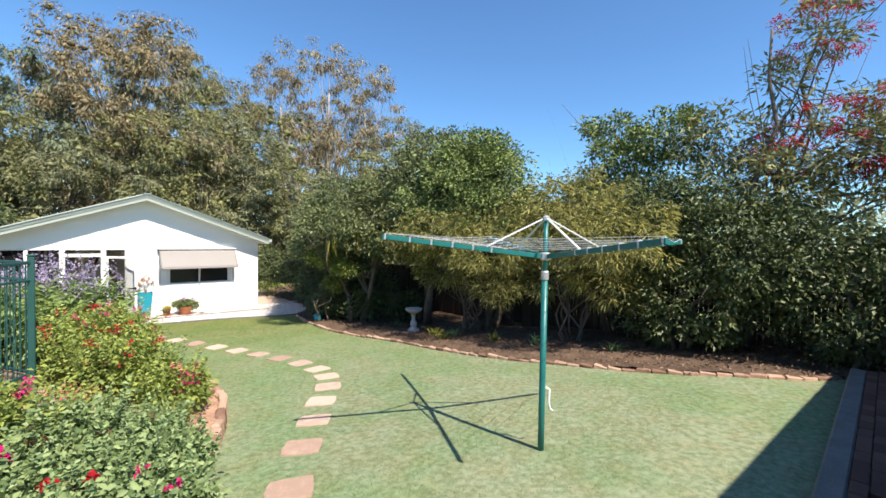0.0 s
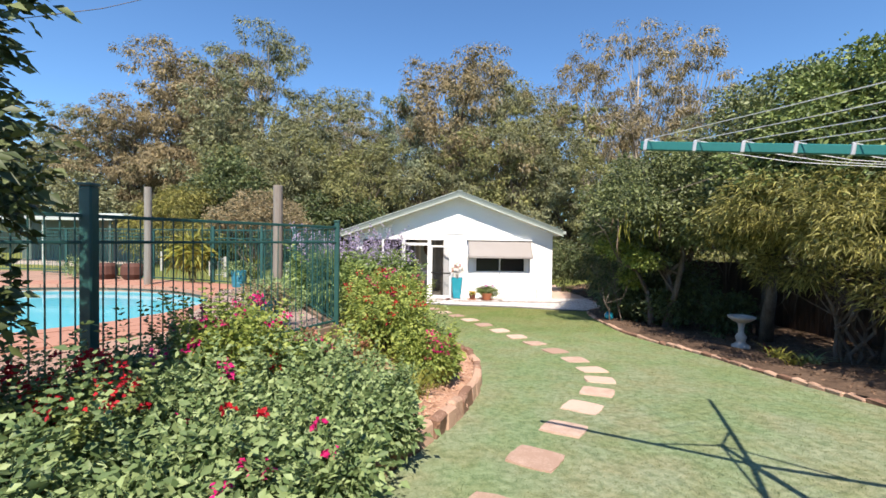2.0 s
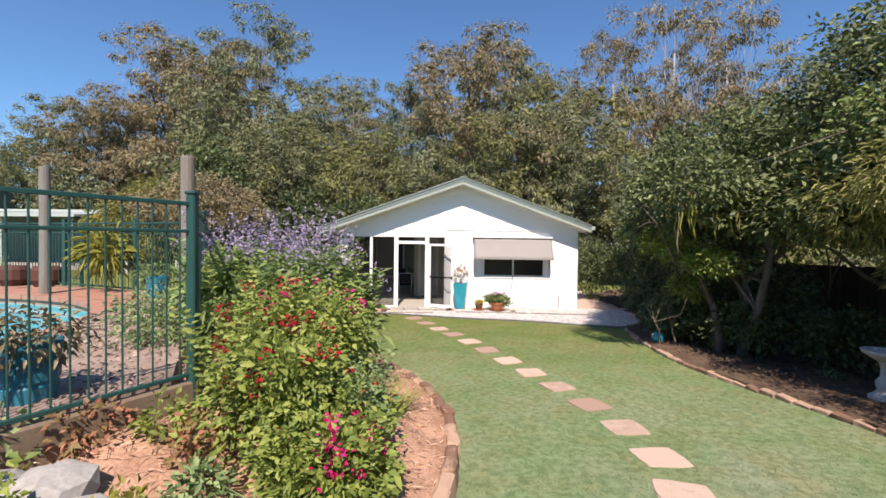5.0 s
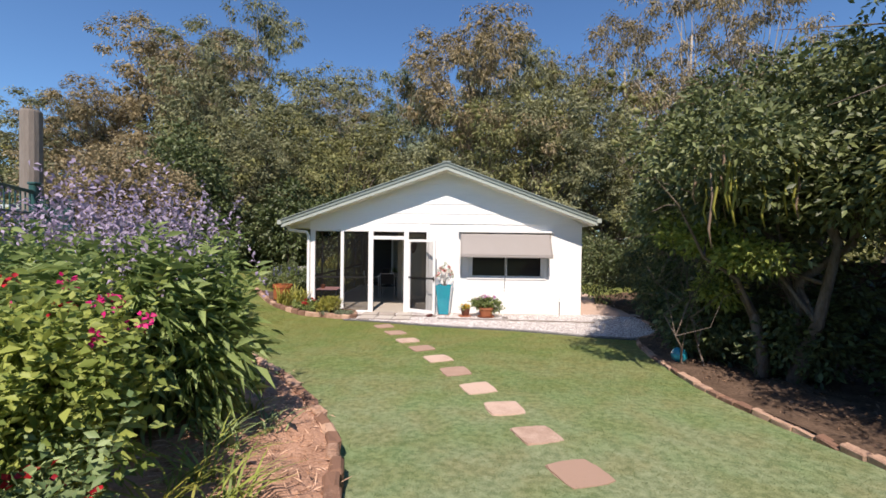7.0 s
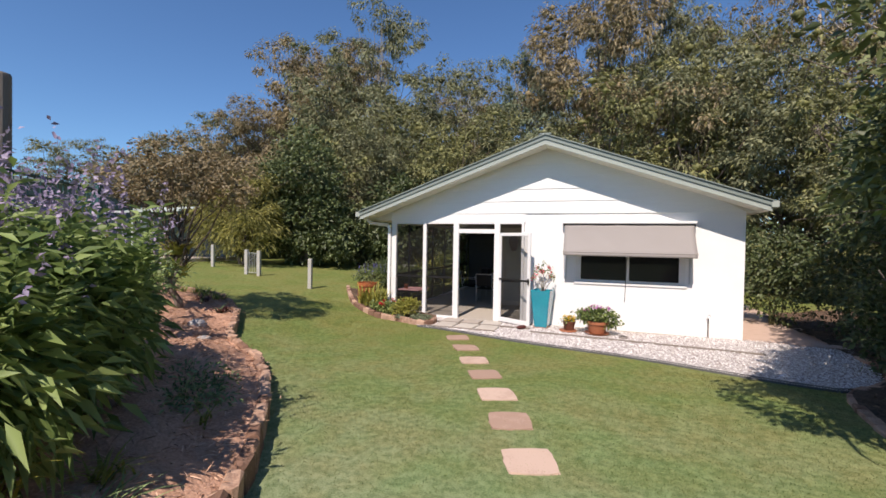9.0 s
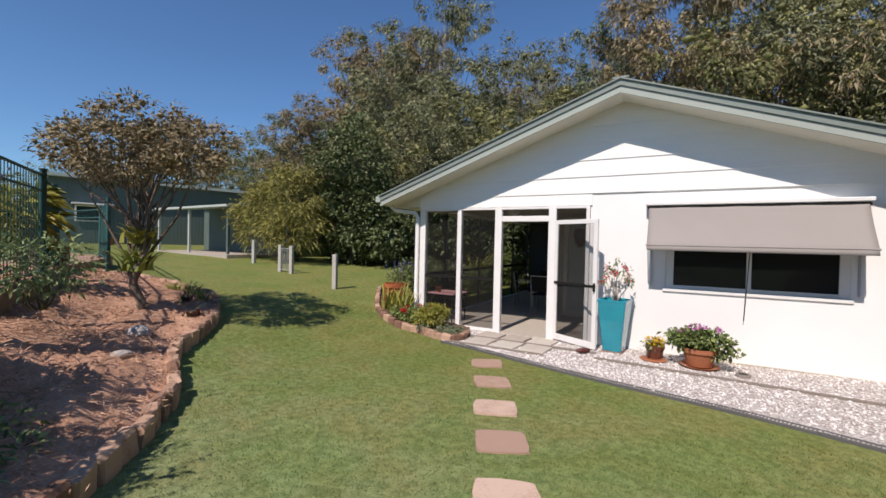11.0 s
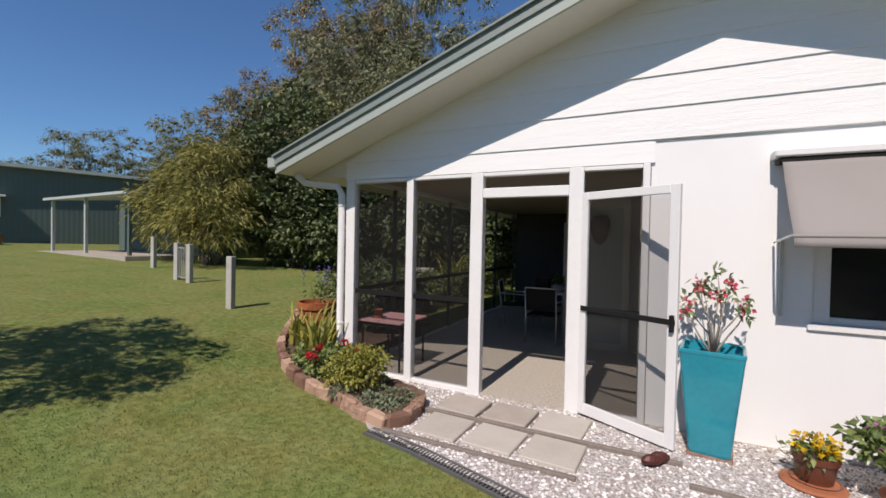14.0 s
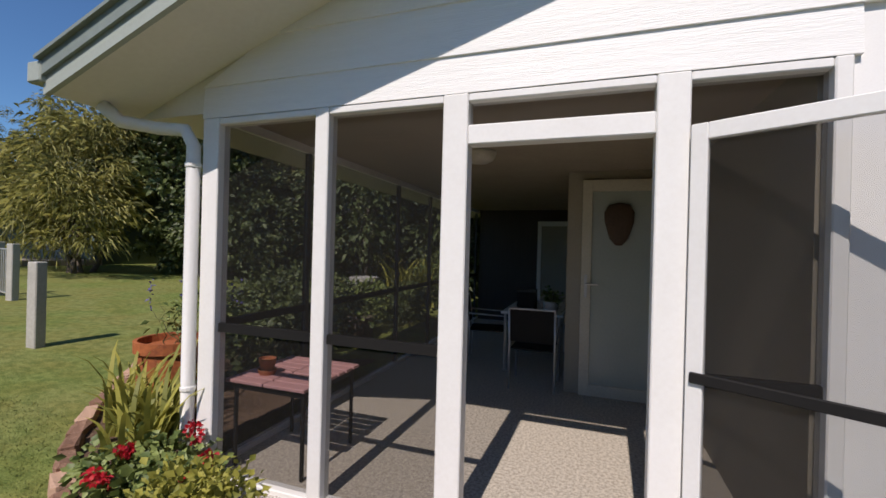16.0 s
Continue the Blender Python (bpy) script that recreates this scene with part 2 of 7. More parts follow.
M_FASCIA = material("pale green fascia", (0.38, 0.42, 0.37), (0.32, 0.355, 0.31), rough=0.5, scale=3, fine=40, bump=0.05)
M_ROOF = material("green steel roofing", (0.23, 0.27, 0.24), (0.18, 0.21, 0.185), rough=0.45, scale=2, fine=20, bump=0.03, spec=0.5)
M_BLIND = material("taupe awning canvas", (0.32, 0.295, 0.275), (0.285, 0.26, 0.24), rough=0.85, scale=2, fine=300, bump=0.15, spec=0.15)
M_BLACK = material("black metal", (0.010, 0.010, 0.010), (0.016, 0.015, 0.014), rough=0.65, bump=0.05, spec=0.2)
# near-black brown imitates the gloom at the far end of the porch
M_PASSAGE = material("end wall darkened for shade", (0.07, 0.056, 0.046), (0.045, 0.036, 0.03), rough=0.6, scale=3, fine=40, bump=0.1, stretch=(6, 6, 0.6))
M_DARKTRIM = material("dark trim", (0.05, 0.05, 0.048), rough=0.6, bump=0.05)
M_TEAL = material("glazed turquoise pot", (0.012, 0.30, 0.37), (0.01, 0.22, 0.30), rough=0.18, scale=3, fine=30, mix=0.7, bump=0.05, spec=0.6, coat=0.5)
M_TERRA = material("terracotta", (0.42, 0.16, 0.075), (0.30, 0.105, 0.05), rough=0.75, scale=8, fine=60, bump=0.15, spec=0.3)
M_GREENSTEEL = material("teal painted steel", (0.012, 0.165, 0.15), (0.01, 0.12, 0.115), rough=0.4, scale=6, fine=80, bump=0.06, spec=0.5)
M_FENCE = material("dark green fence paint", (0.022, 0.088, 0.078), (0.014, 0.06, 0.052), rough=0.45, scale=6, fine=60, bump=0.05, spec=0.5)
M_GALV = material("galvanised steel", (0.66, 0.66, 0.65), (0.5, 0.5, 0.5), rough=0.4, metal=0.6, scale=12, fine=90, bump=0.05)
M_WIRE = material("pale plastic coated wire", (0.72, 0.73, 0.74), (0.6, 0.6, 0.6), rough=0.5, bump=0)
M_WOODGREY = material("weathered grey timber", (0.27, 0.235, 0.20), (0.16, 0.135, 0.11), rough=0.85, scale=4, fine=30, bump=0.5, stretch=(6, 6, 0.6), spec=0.2)
M_PALING = material("dark stained paling", (0.085, 0.06, 0.048), (0.045, 0.032, 0.026), rough=0.9, scale=4, fine=30, each=0.6, bump=0.4, stretch=(6, 6, 0.6), spec=0.2)
M_PAVING = material("terracotta pool paving", (0.44, 0.23, 0.16), (0.33, 0.165, 0.115), rough=0.85, scale=3, fine=40, island=0.5, bump=0.3, spec=0.25)
M_DECKBRICK = material("brown brick paving", (0.17, 0.085, 0.06), (0.11, 0.052, 0.037), rough=0.85, scale=3, fine=50, each=0.6, bump=0.3, spec=0.25)
M_POOL = material("pale blue pool lining", (0.10, 0.50, 0.62), (0.08, 0.44, 0.57), rough=0.5, scale=3, fine=12, bump=0.05)
M_SHED = material("dark green shed steel", (0.105, 0.140, 0.125), (0.088, 0.120, 0.106), rough=0.5, scale=2, fine=20, bump=0.05, spec=0.4)
M_SHEDROOF = material("pale shed roofing", (0.46, 0.50, 0.46), (0.38, 0.42, 0.38), rough=0.45, scale=2, fine=20, bump=0.05)
M_ROLLER = material("grey roller door", (0.20, 0.20, 0.175), (0.16, 0.16, 0.14), rough=0.55, bump=0.05)
M_FLOOR = material("exposed aggregate floor", (0.60, 0.545, 0.46), (0.30, 0.265, 0.22), rough=0.7, scale=45, fine=130, mix=1.7, bump=0.15, spec=0.3)
# cream paint set darker than it is, carrying the porch's indoor shade
M_INNER = material("cream interior wall dimmed for shade", (0.38, 0.345, 0.275), (0.335, 0.305, 0.24), rough=0.7, scale=2, fine=40, bump=0.05)
# off-white ceiling painted a dim brown in place of the shade under the roof
M_CEIL = material("off white ceiling dimmed for shade", (0.42, 0.355, 0.275), rough=0.8, bump=0.03)
# flat black in place of an unlit room's shade
M_UNLIT = material("unlit room black", (0.012, 0.012, 0.013), rough=0.6, bump=0)
M_BARK = material("grey brown bark", (0.20, 0.165, 0.135), (0.10, 0.08, 0.062), rough=0.95, scale=3, fine=18, mix=1.0, bump=0.8, dist=0.03, stretch=(3, 3, 0.7), spec=0.15)
M_PALEBARK = material("pale gum bark", (0.46, 0.42, 0.36), (0.24, 0.20, 0.165), rough=0.9, scale=1.5, fine=14, mix=1.0, bump=0.4, dist=0.03, stretch=(3, 3, 0.6), spec=0.15)
M_CEMENT = material("pale cast cement", (0.56, 0.54, 0.50), (0.36, 0.34, 0.31), rough=0.9, scale=8, fine=70, bump=0.3, spec=0.2)


def leafmat(name, a, b, tr=0.15, rough=0.55, spec=0.35, island=0.7):
    return material(name, a, b, rough=rough, scale=0.5, fine=4.0, island=island, mix=0.9, bump=0, translucent=tr, spec=spec)


L_GUM = leafmat("grey green gum leaf", (0.282, 0.285, 0.145), (0.110, 0.118, 0.060), island=0.35)
L_RUST = leafmat("bronze gum leaf", (0.360, 0.282, 0.150), (0.145, 0.120, 0.066), island=0.35)
L_OLIVE = leafmat("olive leaf", (0.300, 0.295, 0.110), (0.115, 0.120, 0.044), island=0.35)
L_BLUE = leafmat("blue grey leaf", (0.200, 0.235, 0.140), (0.120, 0.150, 0.085), island=0.35)
# colour lowered to imitate the deep shade among the trees right of the cottage
L_DARK = leafmat("dark green leaf deepened for shade", (0.185, 0.215, 0.078), (0.062, 0.082, 0.028), spec=0.5)
L_MID = leafmat("mid green leaf", (0.225, 0.280, 0.082), (0.085, 0.125, 0.034), spec=0.45)
L_BRIGHT = leafmat("bright green leaf", (0.345, 0.400, 0.095), (0.165, 0.225, 0.050), tr=0.3)
L_LIME = leafmat("yellow green leaf", (0.370, 0.350, 0.070), (0.200, 0.210, 0.042), tr=0.3)
L_SAGE = leafmat("soft sage leaf", (0.290, 0.375, 0.160), (0.110, 0.172, 0.064), tr=0.22)
L_TALL = leafmat("soft tall sage leaf", (0.330, 0.425, 0.150), (0.145, 0.215, 0.062), tr=0.4)
# next two: naturally dark leaves, darkened further to stand for shade under the canopy
L_SHADE = leafmat("dark glossy leaf deepened for shade", (0.105, 0.135, 0.045), (0.045, 0.066, 0.020), tr=0.12, spec=0.5)
L_HEDGE = leafmat("deep green hedge leaf darkened for shade", (0.140, 0.175, 0.060), (0.052, 0.074, 0.024), spec=0.5)
L_FEATHER = leafmat("yellowish feathery leaf", (0.46, 0.430, 0.140), (0.165, 0.165, 0.052), tr=0.35)
F_BLUE = leafmat("violet blue flower", (0.16, 0.14, 0.42), (0.09, 0.08, 0.26), tr=0.2)
F_RED = leafmat("red petal", (0.55, 0.02, 0.03), (0.33, 0.008, 0.02), tr=0.3)
F_PINK = leafmat("magenta petal", (0.70, 0.02, 0.20), (0.50, 0.01, 0.12), tr=0.3)
F_MAUVE = leafmat("mauve flower", (0.430, 0.365, 0.480), (0.285, 0.230, 0.340), tr=0.25)
F_LILAC = leafmat("lilac pink petal", (0.62, 0.22, 0.50), (0.48, 0.12, 0.38), tr=0.3)
F_YELLOW = leafmat("yellow petal", (0.80, 0.55, 0.02), (0.65, 0.38, 0.01), tr=0.3)



def tone_along(m, near, far, tone):
    """Multiplies the turf colour by a tone that sets in between two distances along the garden."""
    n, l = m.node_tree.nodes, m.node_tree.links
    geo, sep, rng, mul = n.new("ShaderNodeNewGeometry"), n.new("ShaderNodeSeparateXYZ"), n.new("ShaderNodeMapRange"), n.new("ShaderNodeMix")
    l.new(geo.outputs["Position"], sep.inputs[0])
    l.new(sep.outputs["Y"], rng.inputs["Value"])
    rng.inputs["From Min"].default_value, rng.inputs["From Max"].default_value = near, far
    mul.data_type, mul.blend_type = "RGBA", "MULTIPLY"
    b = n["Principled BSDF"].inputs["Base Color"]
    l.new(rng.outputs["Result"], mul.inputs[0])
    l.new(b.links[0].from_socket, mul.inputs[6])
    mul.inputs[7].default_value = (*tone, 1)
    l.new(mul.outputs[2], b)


tone_along(M_LAWN, 6.0, 13.0, (0.86, 0.91, 0.73))
tone_along(M_BLADE, 6.0, 13.0, (0.86, 0.91, 0.73))

tone_along(M_LAWN, 10.5, 16.0, (0.92, 0.83, 0.55))
tone_along(M_BLADE, 10.5, 16.0, (0.92, 0.83, 0.55))


def patchy(m, scale, tone):
    """Soft patches of a second growth in the turf."""
    n, l = m.node_tree.nodes, m.node_tree.links
    geo, tex, rng, mul = n.new("ShaderNodeNewGeometry"), n.new("ShaderNodeTexNoise"), n.new("ShaderNodeMapRange"), n.new("ShaderNodeMix")
    tex.inputs["Scale"].default_value, tex.inputs["Detail"].default_value = scale, 6.0
    rng.inputs["From Min"].default_value, rng.inputs["From Max"].default_value = 0.42, 0.60
    mul.data_type, mul.blend_type = "RGBA", "MULTIPLY"
    l.new(geo.outputs["Position"], tex.inputs["Vector"])
    l.new(tex.outputs["Fac"], rng.inputs["Value"])
    l.new(rng.outputs["Result"], mul.inputs[0])
    b = n["Principled BSDF"].inputs["Base Color"]
    l.new(b.links[0].from_socket, mul.inputs[6])
    mul.inputs[7].default_value = (*tone, 1)
    l.new(mul.outputs[2], b)


for m in (M_LAWN, M_BLADE):
    patchy(m, 0.9, (0.80, 0.94, 0.80))
    patchy(m, 3.1, (1.0, 0.92, 0.86))
# ---- ground ----
def ground(x, y):
    z = np.interp(y, [-60, 0, 2, 5, 8.3, 10.5, 14, 18, 60], [0.75, 0.75, 0.68, 0.45, 0.20, 0.08, 0.02, -0.03, -0.03])
    left = np.interp(-x, [0.9, 3.9, 7, 10, 13, 19, 26, 80], [0, 0.43, 0.58, 0.72, 0.84, 0.95, 1.2, 1.5])
    return z + left * np.clip((np.asarray(y) - 9) / 4, 0, 1) + 0.012 * np.sin(np.asarray(x) * 1.7) * np.sin(np.asarray(y) * 1.3)


def gz(x, y):
    return float(ground(x, y))


ax = np.unique(np.r_[-420, -250, -150, -90, -60, np.arange(-45, -12, 1.5), np.arange(-12, 12, 0.25), np.arange(12, 46, 2), 60, 90, 150, 250, 420])
ay = np.unique(np.r_[-420, -250, -120, -60, -30, np.arange(-15, 0, 1.5), np.arange(0, 24, 0.25), np.arange(24, 60, 2), 90, 150, 250, 420])
gx, gy = np.meshgrid(ax, ay)
me = grid_mesh("ground", np.stack([gx, gy, ground(gx, gy)], -1))
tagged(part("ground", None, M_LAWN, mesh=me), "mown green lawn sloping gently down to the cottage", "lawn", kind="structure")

# short blades over the stretch of lawn beside the walk
n = 300000
bx, by = RNG.uniform(-3.5, 7.2, n), np.where(RNG.random(n) < 0.62, RNG.uniform(11.5, 18.0, n), RNG.uniform(2.0, 11.5, n))
keep = (bx > np.interp(by, [2, 4.8, 6.6, 8.6, 9.7, 10.8, 11.8, 12.9, 14.2, 14.9], [0.2, 1.2, 2.05, 2.3, 2.05, 1.45, 0.65, -0.35, -2.2, -2.9])) & (bx < np.interp(by, [0, 5, 9, 12, 15], [8.0, 7.1, 6.8, 6.45, 6.85]))
keep &= by < np.interp(bx, [-3.5, -2, -1.2, 0.4, 2.4, 4.8, 6.9], [19, 17.8, 17.3, 16.7, 16.1, 15.2, 14.9])
bx, by = bx[keep], by[keep]
p = np.stack([bx, by, ground(bx, by) - 0.003], -1)
me = leaf_mesh("lawn_grass", p, RNG.normal(size=(len(p), 3)) * 0.7 + [0, 0, 0.6], RNG.uniform(0.012, 0.028, len(p)), 0.006, M_BLADE)
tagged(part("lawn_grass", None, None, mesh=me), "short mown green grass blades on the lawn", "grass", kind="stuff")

# ---- raised garden bed beside the pool fence, and its brick edging ----
EDGE_L = smooth_line([(-1.2, 0.9), (0.0, 2.6), (1.1, 4.7), (1.62, 5.6), (2.02, 6.6), (2.22, 7.6), (2.22, 8.6), (1.95, 9.7), (1.36, 10.8), (0.58, 11.8), (-0.45, 12.85), (-1.6, 13.5), (-2.2, 14.15), (-2.9, 14.85), (-4.2, 15.5), (-6.4, 15.6), (-9.0, 15.2)])
FENCE_A = [(-4.4, 0.2), (-1.4, 5.05), (0.13, 7.65)]
FENCE_B = [(0.13, 7.65), (-1.25, 10.3), (-2.6, 12.2), (-4.2, 13.1), (-6.4, 13.95), (-10.5, 15.4)]
BACK = smooth_line(FENCE_A + FENCE_B[1:])
TERRACE = 1.0


def bed_rows(edge, back, top_edge, top_back, m=22, rough=0.05):
    e = edge
    s = np.linspace(0, 1, len(e))
    sb = np.linspace(0, 1, len(back))
    b = np.stack([np.interp(s, sb, back[:, k]) for k in range(2)], 1)
    rows = []
    for u in np.linspace(0, 1, m):
        xy = e * (1 - u) + b * u
        z = (ground(e[:, 0], e[:, 1]) + top_edge) * (1 - u) + top_back * u
        z = z + rough * (np.sin(xy[:, 0] * 5.1 + xy[:, 1] * 2.3) * np.sin(xy[:, 1] * 4.3 - xy[:, 0]) + RNG.normal(size=len(e)) * 0.35) * (0 < u < 1)
        rows.append(np.c_[xy, z])
    return np.array(rows)


# the back line paced so that its corner lies level with the edging's bulge
cut = int(np.argmin(np.linalg.norm(BACK - np.array([0.13, 7.65]), axis=1)))
ecut = int(np.argmin(np.linalg.norm(EDGE_L - np.array([2.2, 8.0]), axis=1)))
pace = np.interp(np.arange(len(EDGE_L)), [0, ecut, len(EDGE_L) - 1], [0, cut, len(BACK) - 1])
BACK = BACK + 0.45 * unit(np.array([-6.9, 9.2]) - BACK)
BACK = np.stack([np.interp(pace, np.arange(len(BACK)), BACK[:, k]) for k in range(2)], 1)
BED_L = bed_rows(EDGE_L, BACK, 0.13, TERRACE - 0.1)
tagged(part("garden_bed", None, M_MULCH, mesh=grid_mesh("garden_bed", BED_L)), "raised garden bed covered with reddish straw mulch", "garden bed", kind="structure")


def bed_z(x, y):
    d = (BED_L[..., 0] - x) ** 2 + (BED_L[..., 1] - y) ** 2
    return float(BED_L.reshape(-1, 3)[int(np.argmin(d)), 2])


# straw scattered on the mulch
sel = BED_L[1:-1, 20:].reshape(-1, 3)
q = sel[RNG.integers(0, len(sel), 26000)] + RNG.normal(size=(26000, 3)) * [0.09, 0.09, 0.012]
me = leaf_mesh("mulch_straw", q, RNG.normal(size=q.shape) * [1, 1, 0.25], RNG.uniform(0.04, 0.13, len(q)), 0.009, M_CHIP, 0.05)
tagged(part("mulch_straw", None, None, mesh=me), "loose pale straw strewn over the garden bed", "straw", kind="stuff")


def brick_mesh(name, l, w, h, bevel=0.012, worn=0.0):
    bm = bmesh.new()
    box(bm, -l / 2, l / 2, -w / 2, w / 2, 0, h, bevel)
    for v in bm.verts:
        v.co += Vector(RNG.normal(size=3)) * worn
    me = bpy.data.meshes.new(name)
    bm.to_mesh(me)
    bm.free()
    return me


def edging(name, line, mesh, length, height, mat, label, tilt=0.0, sink=0.06, base=None):
    """A row of bricks set along a line of the plan."""
    root = thing(name, (0, 0, 0), label, "garden edging", kind="structure")
    for m in mesh:
        m.materials.append(mat)
    pts = smooth_line(line, length)
    for i, (a, b) in enumerate(zip(pts, pts[1:])):
        c = (a + b) / 2
        z = gz(*c) if base is None else base
        ob = part("brick", None, mat, root, mesh=mesh[i * 3 % 7 % len(mesh)])
        ob.matrix_basis = pose(c[0], c[1], z - sink + RNG.normal() * 0.008, RNG.normal() * 3, tilt + RNG.normal() * 3, math.degrees(math.atan2(*(b - a)[::-1])) + RNG.normal() * 3)
    return root


kerb = [brick_mesh("edging_block", 0.235, 0.11, 0.25, 0.02, 0.006) for k in range(5)]
edging("bed_edging", EDGE_L[18:], kerb, 0.245, 0.25, M_BRICK, "weathered brick edging round the raised garden bed")

# ---- shaded bed along the paling fence ----
EDGE_R = smooth_line([(9.6, 0.75), (8.9, 1.2), (8.2, 2.3), (7.6, 3.7), (7.1, 5.5), (6.85, 7.2), (6.8, 8.9), (6.6, 10.4), (6.4, 11.6), (6.42, 12.7), (6.55, 13.8), (6.85, 14.8), (7.6, 15.6), (8.0, 17.0), (8.1, 22.0)])
rows = bed_rows(EDGE_R, np.stack([np.linspace(13.0, 11.3, len(EDGE_R)), np.linspace(-3, 24, len(EDGE_R))], 1), 0.05, 0.1, 16, 0.04)
rows[..., 2] = ground(rows[..., 0], rows[..., 1]) + 0.05 + 0.03 * np.sin(rows[..., 0] * 4) * np.sin(rows[..., 1] * 3.1) + RNG.normal(size=rows.shape[:2]) * 0.008
BED_R = rows
tagged(part("shady_bed", None, M_DARKSOIL, mesh=grid_mesh("shady_bed", rows)), "dark shaded garden bed with leaf litter under the trees", "garden bed", kind="structure")
lit = rows[1:-4].reshape(-1, 3)
q = lit[RNG.integers(0, len(lit), 9000)] + RNG.normal(size=(9000, 3)) * [0.1, 0.1, 0.01]
M_LITTER = material("dry leaf", (0.26, 0.16, 0.10), (0.10, 0.065, 0.04), island=0.9, bump=0, rough=0.85)
tagged(part("leaf_litter", None, None, mesh=leaf_mesh("leaf_litter", q, RNG.normal(size=q.shape) * [1, 1, 0.3], RNG.uniform(0.04, 0.09, len(q)), 0.03, M_LITTER)), "dry brown fallen leaves on the shaded bed", "leaf litter", kind="stuff")
lowbrick = [brick_mesh("low_brick", 0.225, 0.11, 0.10, 0.012, 0.005) for k in range(5)]
edging("lawn_edging", EDGE_R[:-40], lowbrick, 0.235, 0.1, M_BRICK, "low reddish brick edging along the shaded bed", sink=0.045)

# ---- pool terrace ----
PC, PA, PB = np.array([-6.9, 9.2]), 4.25, 3.3
outer = [(-0.02, 7.6), (-1.42, 5.2), (-4.5, 0.2), (-13, -1), (-16, 6), (-15.5, 16.9), (-10.5, 16.6), (-6.4, 14.0), (-4.25, 13.15), (-2.7, 12.2), (-1.35, 10.3)]


def reach(a):
    d = np.array([math.cos(a), math.sin(a)])
    best = 30.0
    for p, q in zip(outer, outer[1:] + outer[:1]):
        p, q = np.array(p), np.array(q)
        e = q - p
        den = d[0] * e[1] - d[1] * e[0]
        if abs(den) > 1e-9:
            w = p - PC
            s, u = (w[0] * e[1] - w[1] * e[0]) / den, (w[0] * d[1] - w[1] * d[0]) / den
            if s > 0 and -1e-6 <= u <= 1 + 1e-6:
                best = min(best, s)
    return best


angs = np.linspace(0, 2 * math.pi, 181)
bm = bmesh.new()
ring = []
for a in angs[:-1]:
    k = 1 / math.hypot(math.cos(a) / PA, math.sin(a) / PB)
    d = np.array([math.cos(a), math.sin(a)])
    i, o = PC + d * k, PC + d * reach(a)
    ring.append([bm.verts.new((*i, 0.75)), bm.verts.new((*i, TERRACE)), bm.verts.new((*o, TERRACE)), bm.verts.new((*o, 0.1))])
for r0, r1 in zip(ring, ring[1:] + ring[:1]):
    for k in range(3):
        bm.faces.new((r0[k], r1[k], r1[k + 1], r0[k + 1]))
M_GRAVELRED = material("pinkish gravel and paving", (0.42, 0.27, 0.20), (0.27, 0.17, 0.125), rough=0.9, scale=2, fine=35, mix=1.0, bump=0.6, dist=0.02, spec=0.2)
tagged(part("pool_terrace", bm, M_GRAVELRED), "raised pinkish gravel terrace round the swimming pool", "terrace", kind="structure")
coping = thing("pool_coping", (0, 0, 0), "terracotta paving bricks round the pool", "pool edge", kind="structure")
for w, k0 in ((0.28, 0.0), (0.28, 0.30), (0.28, 0.60), (0.28, 0.90)):
    for j in range(72):
        a0, a1 = 2 * math.pi * (j + 0.02) / 72, 2 * math.pi * (j + 0.98) / 72
        o = []
        for a, e in ((a0, 0), (a1, 0), (a1, 1), (a0, 1)):
            o.append((PC[0] + (PA - 0.05 + k0 + w * e) * math.cos(a), PC[1] + (PB - 0.05 + k0 + w * e) * math.sin(a)))
        bm = bmesh.new()
        prism(bm, o, TERRACE - 0.05, TERRACE + 0.03 + RNG.normal() * 0.002)
        part("brick", bm, M_PAVING, coping)
bm = bmesh.new()
lathe(bm, [(0.001, -0.6), (0.8, -0.55), (0.97, -0.35), (1.0, 0.72)], 96, Matrix.Translation((PC[0], PC[1], 0)) @ Matrix.Diagonal((PA + 0.01, PB + 0.01, 1, 1)))
bm.faces.ensure_lookup_table()
bmesh.ops.delete(bm, geom=[max(bm.faces, key=lambda f: f.calc_center_median().z - (10 if len(f.verts) < 10 else 0))], context="FACES_ONLY")
pool = thing("swimming_pool", (PC[0], PC[1], 0), "oval swimming pool with bright turquoise water", "swimming pool")
part("shell", bm, M_POOL, pool, "pale blue pool lining")
M_WATER = bpy.data.materials.new("turquoise pool water")
M_WATER.use_nodes = True
wb = M_WATER.node_tree.nodes["Principled BSDF"]
wb.inputs["Base Color"].default_value = (0.12, 0.55, 0.66, 1)
wb.inputs["Roughness"].default_value = 0.06
wnz, wbp = M_WATER.node_tree.nodes.new("ShaderNodeTexNoise"), M_WATER.node_tree.nodes.new("ShaderNodeBump")
wnz.inputs["Scale"].default_value, wbp.inputs["Strength"].default_value = 2.5, 0.25
M_WATER.node_tree.links.new(wnz.outputs["Fac"], wbp.inputs["Height"])
M_WATER.node_tree.links.new(wbp.outputs["Normal"], wb.inputs["Normal"])
bm = bmesh.new()
bm.faces.new([bm.verts.new((PC[0] + PA * math.cos(a), PC[1] + PB * math.sin(a), 0.86)) for a in angs[:-1]])
part("water", bm, M_WATER, pool, "bright turquoise water")

